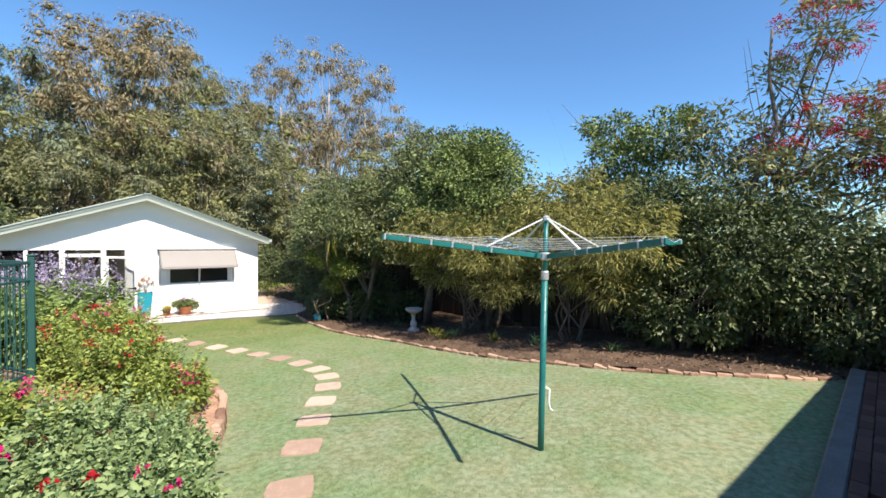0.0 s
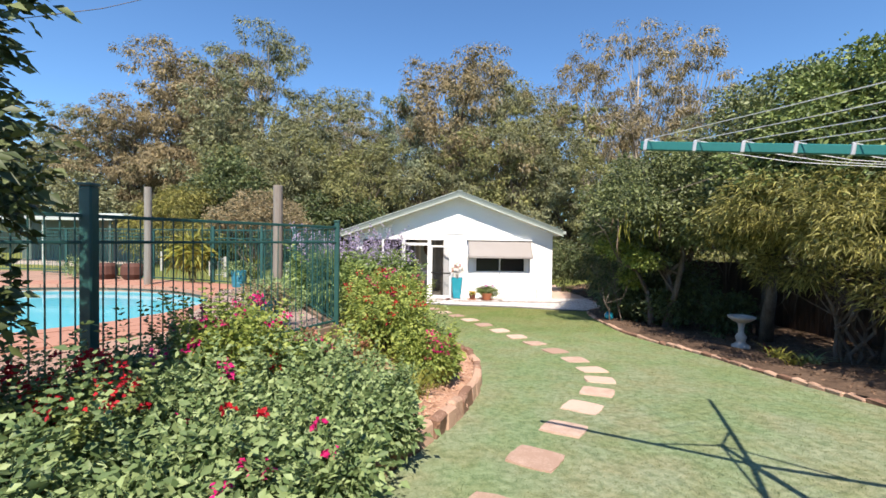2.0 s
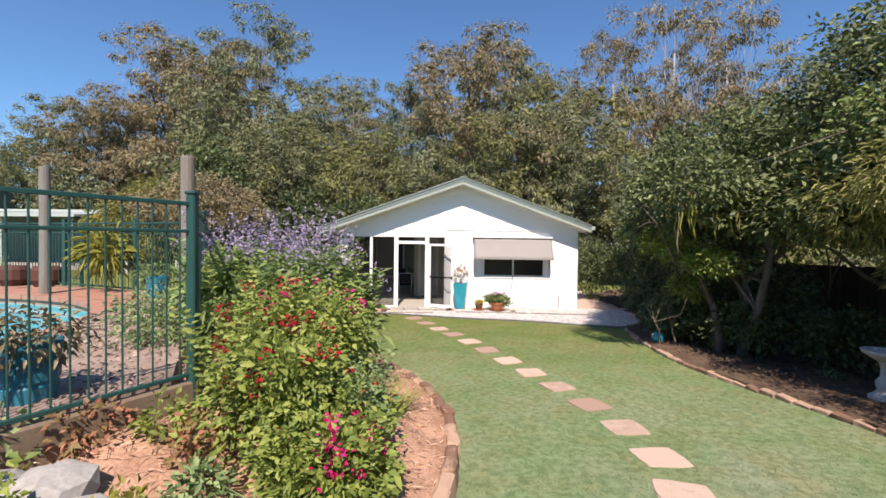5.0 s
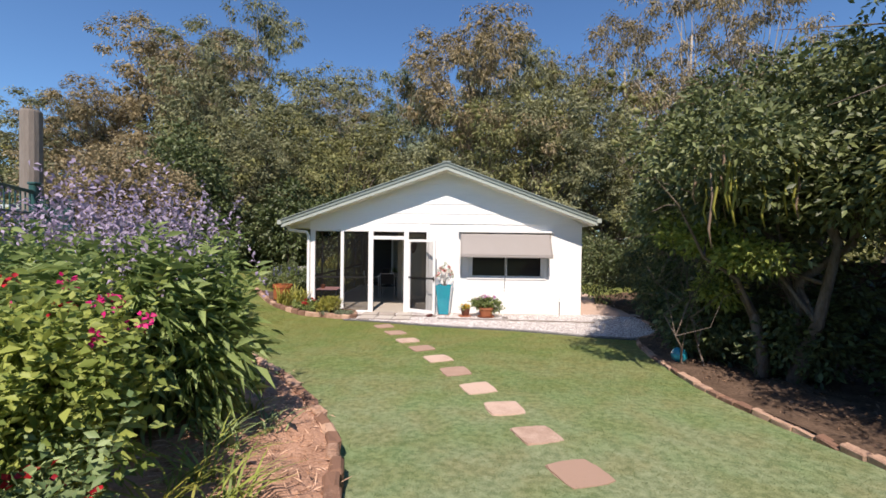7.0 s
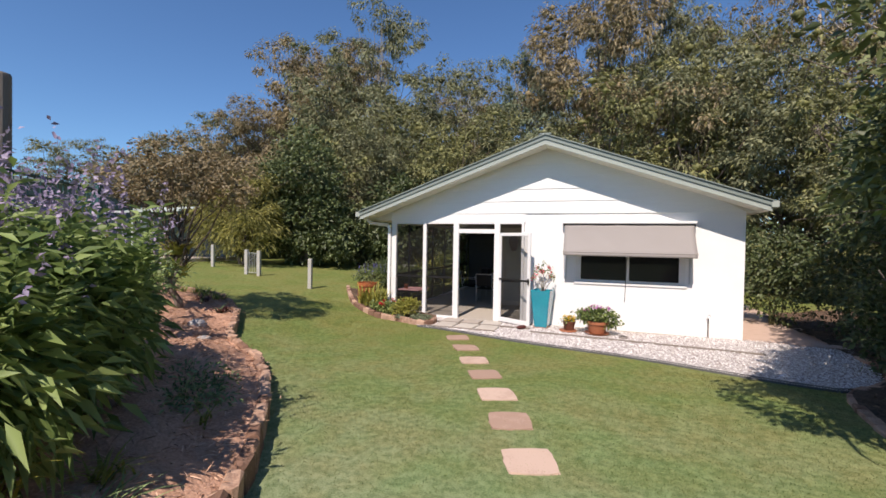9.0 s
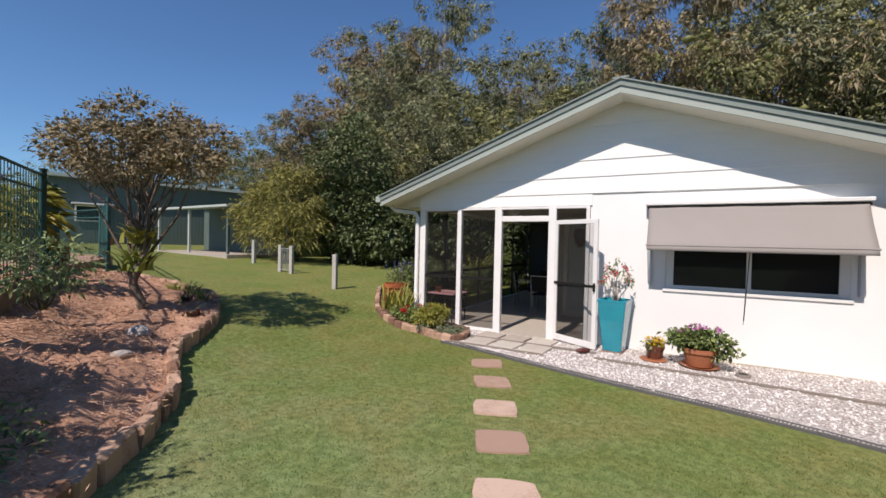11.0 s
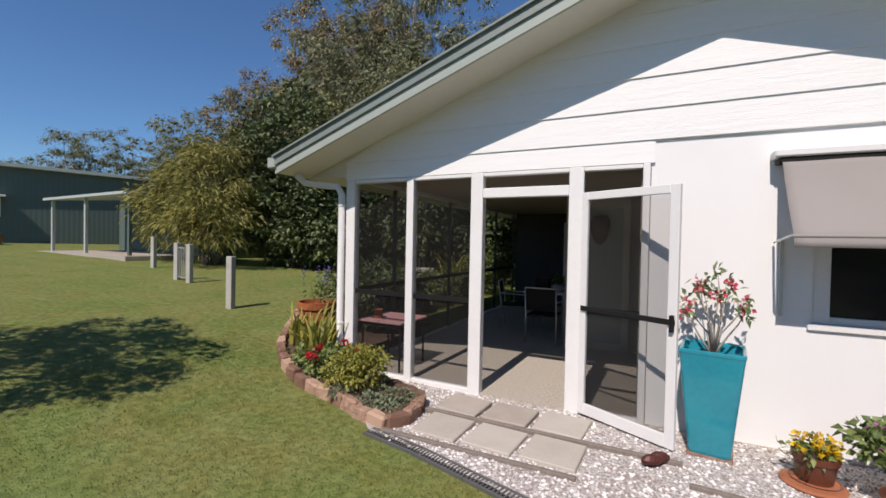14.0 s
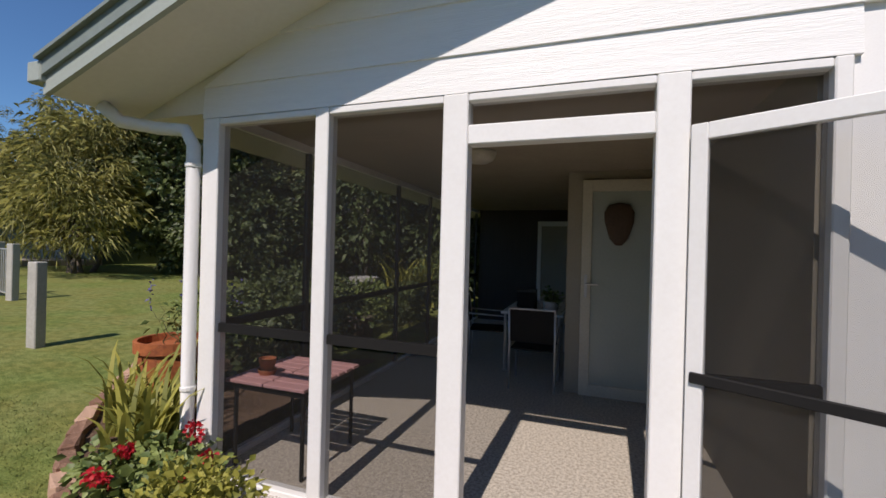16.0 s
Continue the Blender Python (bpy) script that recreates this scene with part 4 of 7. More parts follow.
# kind, bearing and distance from the middle of the walk's first leg, height, turn
for kind, az, dist, h, turn in (
        (0, -35.0, 39, 12.0, 50), (0, -30.0, 40, 16.4, 220), (3, -24.5, 33, 13.4, 310), (0, -27.5, 38, 17.2, 140), (1, -21.8, 37, 18.9, 20), (3, -39.5, 40, 11.4, 200), (4, -43.0, 42, 8.4, 80),
        (3, -46.5, 48, 9.6, 10), (3, -51.0, 62, 11.2, 250), (3, -55.2, 48.6, 9.4, 130), (4, -63, 46, 6, 30), (3, -69, 52, 7, 300),
        (3, -18.5, 31, 12.6, 60), (1, -11.8, 35, 14.6, 110), (4, -14.0, 29, 9.8, 190), (2, -8.0, 34, 11.8, 70), (3, -8.0, 31, 10.2, 150),
        (4, -10.5, 28, 8.8, 20), (5, -3.2, 31, 13.3, 260), (0, 4.2, 31, 17.4, 90), (1, 8.0, 33, 16.6, 10), (3, -1.0, 28, 9.6, 220),
        (4, 6.0, 27, 9.6, 300), (1, 12.0, 35, 16.0, 170), (3, 13.0, 28, 11.6, 40), (4, 16.5, 29, 13.2, 100), (1, 17.0, 35, 15.8, 200),
        (2, 22.0, 31, 16.6, 0), (2, 28.5, 31, 18.6, 130), (2, 33.5, 32, 17.2, 60), (3, 21.0, 27, 9.0, 280), (4, 26.0, 25, 8.0, 150),
        (3, 31.0, 25, 8.0, 15), (1, 38.5, 32, 12.6, 330), (4, 37.0, 25, 8.4, 240), (3, 43.0, 27, 9.6, 70), (4, 49.0, 28, 9.5, 10), (4, 58, 28, 8, 140),
        (4, -26.5, 28, 8.0, 75), (3, -20.5, 27.5, 8.6, 5)):
    src = gums[kind]
    x, y = 1.74 + dist * math.sin(radians(az)), 3.4 + dist * math.cos(radians(az))
    k = h / tall[kind]
    wide = k ** 0.6
    copy_thing(src, pose(x, y, gz(x, y) - 0.05, 0, 0, turn) @ Matrix.Diagonal((wide, wide, k, 1)))
for src, (x, y) in zip(gums, ((-8, 47), (4, 48), (20, 44), (-20, 46), (30, 40), (-30, 52))):
    src.matrix_basis = pose(x, y, gz(x, y))
# low scrub that closes the wood behind
a = RNG.uniform(radians(-80), radians(100), 5200)
d = RNG.uniform(38, 60, 5200)
c = np.stack([1.74 + d * np.sin(a), 3.4 + d * np.cos(a), RNG.random(5200) ** 1.2 * np.where(a < -0.72, 3.2, 6.5)], -1)
off = RNG.normal(size=(5200, 6, 3)) * 0.9
tagged(part("far_scrub", None, None, mesh=leaf_mesh("far_scrub", (c[:, None] + off).reshape(-1, 3), RNG.normal(size=(31200, 3)), 0.55, 0.36, L_GUM)), "dense far scrub under the woodland trees", "scrub", kind="stuff")

# trees and shrubs over the shaded bed
tree("pod_tree", (7.7, 12.3, gz(7.7, 12.3)), "leafy tree hung with long green pods, reaching over the lawn", [((-1.5, -0.8, 3.15), (0.85, 0.9, 0.45)), ((-0.8, -0.3, 3.0), (1.0, 1.1, 0.7)), ((-0.2, 0.4, 3.8), (1.1, 1.2, 0.8)), ((-1.1, 0.7, 2.6), (0.7, 0.8, 0.5)), ((0.4, -0.7, 3.3), (1.1, 1.1, 0.8)), ((0.1, 1.6, 3.0), (1.1, 1.1, 0.9)), ((-0.2, 0.2, 2.0), (0.7, 0.9, 0.5))],
     M_BARK, L_DARK, 640, 46, 0.27, 0.105, 0.09, 3.6, 0.45, 0.5, stems=3)
tree("garden_tree", (8.7, 16.2, gz(8.7, 16.2)), "dark leafy tree in the shade beside the cottage", [((-0.4, -0.4, 2.6), (1.1, 1.3, 1.0)), ((0.2, 0.2, 3.6), (1.2, 1.3, 0.9)), ((0.4, 1.2, 2.8), (1.1, 1.1, 1.0))],
     M_BARK, L_HEDGE, 360, 40, 0.27, 0.105, 0.08, 3.4, 0.45, 0.5, stems=2)
tree("garden_tree", (9.6, 11.0, gz(9.6, 11)), "dense dark green tree over the paling fence", [((0, 0, 4.4), (1.8, 1.9, 1.6)), ((-0.9, -1.0, 3.2), (1.4, 1.4, 1.1)), ((-0.6, 1.2, 3.4), (1.5, 1.4, 1.2)), ((0.6, 0.2, 5.6), (1.3, 1.4, 0.8)), ((-1.5, -0.4, 2.9), (1.1, 1.7, 0.7)), ((0.8, -1.2, 4.4), (1.2, 1.2, 1.0))],
     M_BARK, L_DARK, 880, 44, 0.27, 0.105, 0.12, 5.0, 0.5, 0.5, stems=2)
tree("garden_tree", (9.6, 8.6, gz(9.6, 8.6)), "broad mid green tree with glossy leaves", [((-0.3, 0, 4.2), (1.6, 1.5, 1.3)), ((-0.9, 0.9, 3.4), (1.3, 1.3, 1.0)), ((0.0, 0.1, 5.2), (1.0, 1.0, 0.6)), ((-0.8, -0.9, 3.2), (1.2, 1.2, 0.9)), ((0.5, 0.9, 4.9), (1.0, 1.0, 0.7))],
     M_BARK, L_MID, 800, 42, 0.26, 0.105, 0.12, 3.9, 0.5, 0.5, stems=2)
tree("feathery_shrub", (8.9, 8.4, gz(8.9, 8.4)), "yellowish feathery shrub with thin arching stems", [((-0.3, 0, 2.7), (1.2, 1.6, 0.7)), ((-0.9, -1.2, 2.5), (1.0, 1.2, 0.6)), ((-0.8, 1.2, 2.6), (1.0, 1.2, 0.6)), ((-1.3, 0, 2.9), (0.8, 1.3, 0.45)), ((-0.4, 0.5, 1.7), (0.7, 1.0, 0.45)), ((-0.5, -1.3, 1.5), (0.6, 0.8, 0.4))],
     M_BARK, L_FEATHER, 560, 38, 0.24, 0.125, 0.035, 2.6, 0.16, 0.4, droop=0.4, category="shrub", stems=7)
tree("feathery_shrub", (9.3, 5.4, gz(9.3, 5.4)), "olive feathery shrub with many slim stems", [((-0.6, 0, 2.6), (1.2, 1.5, 0.7)), ((-0.6, -1.2, 2.5), (1.0, 1.2, 0.7)), ((-0.2, 1.2, 2.6), (1.0, 1.2, 0.8)), ((0.1, 0.2, 3.4), (1.0, 1.4, 0.6)), ((-0.2, 0.6, 1.6), (0.7, 1.0, 0.5)), ((-0.2, -0.9, 1.5), (0.7, 1.0, 0.5))],
     M_BARK, L_FEATHER, 500, 36, 0.24, 0.14, 0.03, 2.8, 0.18, 0.4, droop=0.4, category="shrub", stems=8)
tree("garden_tree", (11.0, 5.2, gz(11, 5.2)), "small-leaved green tree with an open crown", [((0, 0, 4.4), (1.0, 0.8, 0.6)), ((-0.3, 0.5, 3.5), (0.8, 0.7, 0.6)), ((0.2, -1.1, 4.9), (1.0, 0.9, 0.6)), ((0.2, 0.3, 5.3), (0.8, 0.7, 0.35)), ((-0.2, -0.9, 3.4), (0.9, 0.8, 0.6))],
     M_BARK, L_MID, 340, 36, 0.26, 0.11, 0.1, 3.7, 0.5, 0.4, stems=2)
tree("hedge_shrub", (9.9, 3.4, gz(9.9, 3.4)), "dense dark hedge shrub", [((0, 0, 1.3), (1.1, 1.5, 1.2)), ((0, 1.0, 2.2), (1.0, 1.2, 1.0)), ((0.1, -0.9, 2.2), (1.0, 1.2, 1.0)), ((0, 0.2, 3.0), (0.9, 1.3, 0.6))],
     M_BARK, L_HEDGE, 720, 40, 0.27, 0.092, 0.05, 2.2, 0.5, 0.5, category="shrub", stems=4)
tree("hedge_shrub", (10.4, 0.7, gz(10.4, 0.7)), "dense green hedge shrub beside the patio", [((0, 0, 1.2), (1.1, 1.6, 1.1)), ((0, 0.9, 1.9), (1.0, 1.2, 0.9)), ((0.1, -1.0, 1.7), (1.0, 1.3, 0.9)), ((0.4, -2.0, 1.3), (1.0, 1.4, 1.0))],
     M_BARK, L_HEDGE, 660, 40, 0.27, 0.092, 0.05, 1.8, 0.5, 0.5, category="shrub", stems=4)
bb = tree("bottlebrush_tree", (10.95, 2.4, gz(10.95, 2.4)), "tall leaning bottlebrush tree with red brush flowers", [((0, 0, 3.3), (1.2, 1.4, 0.8)), ((0.3, -0.9, 4.0), (1.0, 1.2, 0.6)), ((-0.2, 0.6, 4.4), (0.9, 0.9, 0.6)), ((0.1, -0.5, 5.4), (0.5, 0.5, 0.5)), ((0.3, -0.9, 6.3), (0.5, 0.5, 0.45)), ((0.5, -1.3, 7.0), (0.6, 0.6, 0.35)), ((0.4, -2.3, 3.9), (1.0, 1.2, 0.8)), ((0.6, -3.4, 3.6), (1.1, 1.2, 0.8)), ((0.8, -2.0, 4.9), (0.8, 0.8, 0.4))],
     M_BARK, L_OLIVE, 470, 26, 0.30, 0.16, 0.085, 6.4, 0.28, 0.35, lean=(0.4, -1.0), stems=2)
p, d, _ = crown_points([((0.4, -1.2, 4.2), (1.2, 1.4, 0.7)), ((0.4, -2.5, 4.2), (1.2, 1.4, 0.9)), ((0.6, -3.4, 3.7), (1.1, 1.2, 0.8)), ((0.4, -1.0, 6.4), (0.7, 0.8, 0.7))], 270, 40, 0.12, 0.85)
put(part("bloom", None, None, mesh=leaf_mesh("flowers", p, d, 0.07, 0.02, F_RED), label="red bottlebrush flowers"), bb)

tree("garden_tree", (9.1, 13.6, gz(9.1, 13.6)), "dark leafy tree between the cottage and the bird bath", [((-0.6, 0, 3.1), (1.4, 1.4, 0.9)), ((-0.2, 0.6, 4.0), (1.2, 1.3, 0.8)), ((-1.3, -1.5, 2.9), (1.0, 1.3, 0.6)), ((0.3, -0.6, 4.4), (1.1, 1.1, 0.7))], M_BARK, L_DARK, 660, 44, 0.27, 0.105, 0.09, 3.8, 0.48, 0.5, stems=2)
# long green pods and a sunlit lower branch on the tree beside the cottage
for k in range(16):
    x, y, z = RNG.uniform(5.9, 7.1), RNG.uniform(11.0, 12.1), RNG.uniform(2.7, 3.3)
    l = RNG.uniform(0.5, 0.9)
    bm = bmesh.new()
    tube(bm, [(x, y, z), (x + 0.02, y - 0.01, z - l * 0.35), (x - 0.01, y, z - l * 0.75), (x + 0.03, y, z - l)], [0.008, 0.016, 0.015, 0.006], 6)
    pod = part("pod", bm, L_LIME if k % 3 else M_SLEEPER, bpy.data.objects["pod_tree"], smooth=True)
tree("bright_shrub", (6.95, 12.5, gz(6.95, 12.5)), "bright green leafy shrub in a patch of sun", [((-0.25, 0, 2.1), (0.5, 0.5, 0.3)), ((0.1, -0.5, 1.8), (0.35, 0.35, 0.22)), ((0.2, 0.3, 1.3), (0.25, 0.3, 0.22)), ((-0.1, 0.5, 2.4), (0.35, 0.4, 0.25))], M_BARK, L_BRIGHT, 150, 34, 0.2, 0.09, 0.02, 1.6, 0.5, 0.4, category="shrub", stems=2, twigs=False)
# ---- pool fence ----
def fence_line(name, line, top, bottom, label, spacing=0.095, postat=()):
    """A steel fence: posts, two rails and round bars along a line of the plan."""
    root = thing(name, (line[0][0], line[0][1], TERRACE), label, "fence")
    pts = np.array(line, float)
    bar = bmesh.new()
    tube(bar, [(0, 0, bottom), (0, 0, top - 0.02)], 0.0065, 6)
    barme = bpy.data.meshes.new("bar")
    bar.to_mesh(barme)
    bar.free()
    barme.materials.append(M_FENCE)
    for a, b in zip(pts, pts[1:]):
        d = b - a
        L = float(np.hypot(*d))
        for z, h in ((top, 0.032), (top - 0.22, 0.026), (bottom, 0.032)):
            bm = bmesh.new()
            box(bm, 0, L, -0.014, 0.014, z - h, z, 0.004, pose(a[0], a[1], 0, 0, 0, math.degrees(math.atan2(d[1], d[0]))))
            part("rail", bm, M_FENCE, root)
        n = int(L / spacing)
        for k in range(1, n):
            c = a + d * k / n
            ob = part("bar", None, None, root, mesh=barme)
            ob.matrix_basis = root.matrix_basis.inverted() @ pose(c[0], c[1], 0)
            ob.matrix_parent_inverse = Matrix()
    for p in postat:
        bm = bmesh.new()
        w = p[3]
        box(bm, p[0] - w, p[0] + w, p[1] - w, p[1] + w, 0.85, p[2], 0.01)
        box(bm, p[0] - w - 0.008, p[0] + w + 0.008, p[1] - w - 0.008, p[1] + w + 0.008, p[2], p[2] + 0.025, 0.008)
        part("post", bm, M_FENCE, root)
    return root


fence_line("pool_fence", FENCE_A, 2.46, 1.10, "dark green tubular steel pool fence", postat=[(-4.4, 0.2, 2.55, 0.04), (-1.4, 5.05, 2.69, 0.05), (0.13, 7.65, 2.52, 0.036)])
fence_line("pool_fence", FENCE_B, 2.46, 1.10, "dark green tubular steel pool fence along the terrace", 0.105, [(-1.25, 10.3, 2.52, 0.035), (-2.6, 12.2, 2.52, 0.035), (-4.2, 13.1, 2.52, 0.035), (-6.4, 13.95, 2.52, 0.035)])
fence_line("pool_fence", [(-15.2, 16.6), (-10.5, 16.3), (-6.9, 15.0)], 2.35, 1.10, "green steel fence on the far side of the pool", 0.12, [(-10.5, 16.3, 2.4, 0.035), (-15.2, 16.6, 2.4, 0.035), (-6.9, 15.0, 2.4, 0.035)])
wall = thing("sleeper_wall", (0, 0, 0), "low timber sleeper wall under the pool fence", "retaining wall", kind="structure")
for line in (FENCE_A, FENCE_B):
    for a, b in zip(line, line[1:]):
        a, b = np.array(a), np.array(b)
        d = b - a
        bm = bmesh.new()
        box(bm, -0.03, float(np.hypot(*d)) + 0.03, -0.04, 0.05, 0.62, 1.03, 0.012, pose(a[0], a[1], 0, 0, 0, math.degrees(math.atan2(d[1], d[0]))))
        part("sleeper", bm, M_SLEEPER, wall)

for x, y, h, r in ((-1.74, 10.75, 3.40, 0.10), (-5.56, 12.55, 3.50, 0.09)):
    bm = bmesh.new()
    tube(bm, [(0, 0, TERRACE - 0.3), (0.01, 0, 2.0), (0.0, 0.01, h - 0.02), (0, 0.01, h)], [r * 1.05, r, r * 0.97, r * 0.9], 14)
    ob = tagged(part("timber_pole", bm, M_WOODGREY, smooth=False), "tall weathered grey timber pole beside the pool fence", "pole", "tall poles")
    ob.matrix_basis = pose(x, y, 0)

# ---- rotary clothes line ----
hoist = thing("clothes_hoist", (4.04, 2.87, 0.58), "teal rotary clothes hoist standing on the lawn", "clothes line")
H = Vector((4.04, 2.87, 0))
bm = bmesh.new()
tube(bm, [H + Vector((0, 0, 0.5)), H + Vector((0, 0, 1.15)), H + Vector((0, 0, 2.45))], 0.033, 14)
part("pole", bm, M_GREENSTEEL, hoist, smooth=True)
bm = bmesh.new()
tube(bm, [H + Vector((0, 0, 2.40)), H + Vector((0, 0, 3.04))], 0.026, 12)
part("mast", bm, M_GREENSTEEL, hoist, smooth=True)
bm = bmesh.new()
lathe(bm, [(0.041, 2.42), (0.041, 2.50), (0.034, 2.51)], 14, Matrix.Translation(H))
lathe(bm, [(0.036, 2.62), (0.055, 2.635), (0.055, 2.69), (0.036, 2.705)], 8, Matrix.Translation(H))
part("crown", bm, M_GALV, hoist, "galvanised crown casting")
bm = bmesh.new()
lathe(bm, [(0.028, 3.03), (0.04, 3.04), (0.04, 3.07), (0.016, 3.09)], 10, Matrix.Translation(H))
part("cap", bm, M_GALV, hoist)
ARM, TIPZ, ROOTZ = 1.70, 2.84, 2.665
tips = []
for k in range(4):
    a = radians(60 + 90 * k)
    u = Vector((math.cos(a), math.sin(a), 0))
    tip = H + u * ARM + Vector((0, 0, TIPZ))
    start = H + u * 0.06 + Vector((0, 0, ROOTZ))
    tips.append((start, tip))
    bm = bmesh.new()
    box(bm, 0, (tip - start).length, -0.016, 0.016, -0.024, 0.024, 0.004, Matrix.Translation(start) @ (tip - start).to_track_quat("X", "Z").to_matrix().to_4x4())
    arm = part("arm", bm, M_GREENSTEEL, hoist)
    for f in (0.33, 0.45, 0.58, 0.71, 0.84, 0.985):
        bm = bmesh.new()
        box(bm, -0.009, 0.009, -0.019, 0.019, -0.026, 0.032, 0.003, Matrix.Translation(start.lerp(tip, f)) @ (tip - start).to_track_quat("X", "Z").to_matrix().to_4x4())
        part("wire_clip", bm, M_GALV, arm)
    bm = bmesh.new()
    e = start.lerp(tip, 0.36) + Vector((0, 0, 0.03))
    s = H + u * 0.04 + Vector((0, 0, 3.05))
    box(bm, 0, (e - s).length, -0.012, 0.012, -0.006, 0.006, 0.002, Matrix.Translation(s) @ (e - s).to_track_quat("X", "Z").to_matrix().to_4x4())
    part("strut", bm, M_FRAME, hoist, "white flat steel strut")
for f in (0.33, 0.45, 0.58, 0.71, 0.84, 0.985):
    q = [s.lerp(t, f) + Vector((0, 0, 0.036)) for s, t in tips]
    bm = bmesh.new()
    for a, b in zip(q, q[1:] + q[:1]):
        m = (a + b) / 2 - Vector((0, 0, 0.02 + 0.02 * f))
        tube(bm, [a, a.lerp(m, 0.6) - Vector((0, 0, 0.003)), m, b.lerp(m, 0.6) - Vector((0, 0, 0.003)), b], 0.0024, 4, False)
    part("line_wire", bm, M_WIRE, hoist, "pale drying wire")
bm = bmesh.new()
tube(bm, [H + Vector((0.03, -0.02, 1.28)), H + Vector((0.075, -0.04, 1.25)), H + Vector((0.07, -0.04, 1.10)), H + Vector((0.085, -0.05, 1.04)), H + Vector((0.12, -0.06, 1.02))], [0.012, 0.014, 0.011, 0.011, 0.008], 8)
part("winding_cord", bm, M_FRAME, hoist, "white cord tied to the pole")

# ---- stepping stones ----
stones = [(1.28, 3.35), (1.84, 4.08), (2.33, 4.86), (2.82, 5.55), (3.27, 6.20), (3.70, 6.80), (4.00, 7.42), (4.15, 8.08), (4.14, 8.80), (4.02, 9.52), (3.83, 10.28), (3.60, 11.0), (3.34, 11.70), (3.05, 12.43), (2.77, 13.13), (2.45, 13.85), (2.12, 14.52), (1.78, 15.25), (1.42, 15.93)]
stone_kinds = []
for k in range(5):
    bm = bmesh.new()
    o = []
    for j in range(20):
        a = 2 * math.pi * (j + 0.5) / 20
        m = max(abs(math.cos(a)), abs(math.sin(a)))
        r = 0.205 * (0.80 / m + 0.20) * (1 + RNG.normal() * 0.022)
        o.append((r * math.cos(a), r * math.sin(a) * 1.03))
    prism(bm, o, 0, 0.042)
    bmesh.ops.bevel(bm, geom=[e for e in bm.edges if all(v.co.z > 0.02 for v in e.verts)], offset=0.010, segments=2, affect="EDGES")
    me = bpy.data.meshes.new("stepping_stone")
    bmesh.ops.recalc_face_normals(bm, faces=bm.faces)
    bm.to_mesh(me)
    bm.free()
    me.materials.append(M_STONE)
    stone_kinds.append(me)
for i, (x, y) in enumerate(stones):
    j = min(i + 1, len(stones) - 1)
    a = math.degrees(math.atan2(stones[j][1] - stones[j - 1][1], stones[j][0] - stones[j - 1][0]))
    slope = math.degrees(math.atan2(gz(x, y + 0.2) - gz(x, y - 0.2), 0.4))
    ob = tagged(part("stepping_stone", None, None, mesh=stone_kinds[i % 5]), "worn pinkish sandstone stepping stone set in the lawn", "paving stone", "stepping stones")
    ob.matrix_basis = pose(x, y, gz(x, y) - 0.029, slope + RNG.normal() * 0.6, RNG.normal() * 0.8) @ pose(0, 0, 0, 0, 0, a + RNG.normal() * 4)

# ---- apron in front of the cottage: white gravel, drain, pavers ----
GRAVEL = smooth_line([(0.30, 16.72), (0.64, 16.66), (1.78, 16.33), (2.46, 16.17), (3.82, 15.82), (5.46, 15.33), (6.86, 14.97), (7.3, 15.2), (7.6, 15.75)])
rows = []
for u in np.linspace(0, 1, 26):
    back = np.stack([np.linspace(-0.95, 8.2, len(GRAVEL)), np.linspace(17.98, 17.98, len(GRAVEL))], 1)
    xy = GRAVEL * (1 - u) + back * u
    rows.append(np.c_[xy, ground(xy[:, 0], xy[:, 1]) + 0.018 + RNG.normal(size=len(xy)) * 0.003])
M_GRAVEL = material("white pebble gravel", (0.66, 0.62, 0.58), (0.26, 0.23, 0.21), rough=0.9, scale=45, fine=75, mix=1.6, bump=0.9, dist=0.02)
tagged(part("gravel_apron", None, M_GRAVEL, mesh=grid_mesh("gravel_apron", rows)), "white pebble gravel along the cottage wall", "gravel", kind="structure")
M_PEBBLE = material("pebble", (0.80, 0.77, 0.74), (0.30, 0.25, 0.23), rough=0.7, island=1.5, bump=0)
flat = np.array(rows)[2:, 2:].reshape(-1, 3)
n = 15000
c = flat[RNG.integers(0, len(flat), n)] + RNG.normal(size=(n, 3)) * [0.06, 0.06, 0.0]
r = RNG.uniform(0.008, 0.021, (n, 1, 1))
octa = np.array([(1, 0, 0), (0, 1, 0), (-1, 0, 0), (0, -1, 0), (0, 0, 0.7), (0, 0, -0.7)])
a = RNG.uniform(0, 6.28, n)
R = np.zeros((n, 3, 3))
R[:, 0, 0], R[:, 0, 1], R[:, 1, 0], R[:, 1, 1], R[:, 2, 2] = np.cos(a), -np.sin(a), np.sin(a), np.cos(a), 1
v = c[:, None] + np.einsum("nij,kj->nki", R, octa * [1, 0.75, 1]) * r
f = np.array([(0, 1, 4), (1, 2, 4), (2, 3, 4), (3, 0, 4), (1, 0, 5), (2, 1, 5), (3, 2, 5), (0, 3, 5)])
me = bpy.data.meshes.new("pebbles")
me.from_pydata(v.reshape(-1, 3).tolist(), [], (f[None] + 6 * np.arange(n)[:, None, None]).reshape(-1, 3).tolist())
tagged(part("pebbles", None, M_PEBBLE, mesh=me), "loose white and pinkish pebbles", "pebbles", kind="stuff")
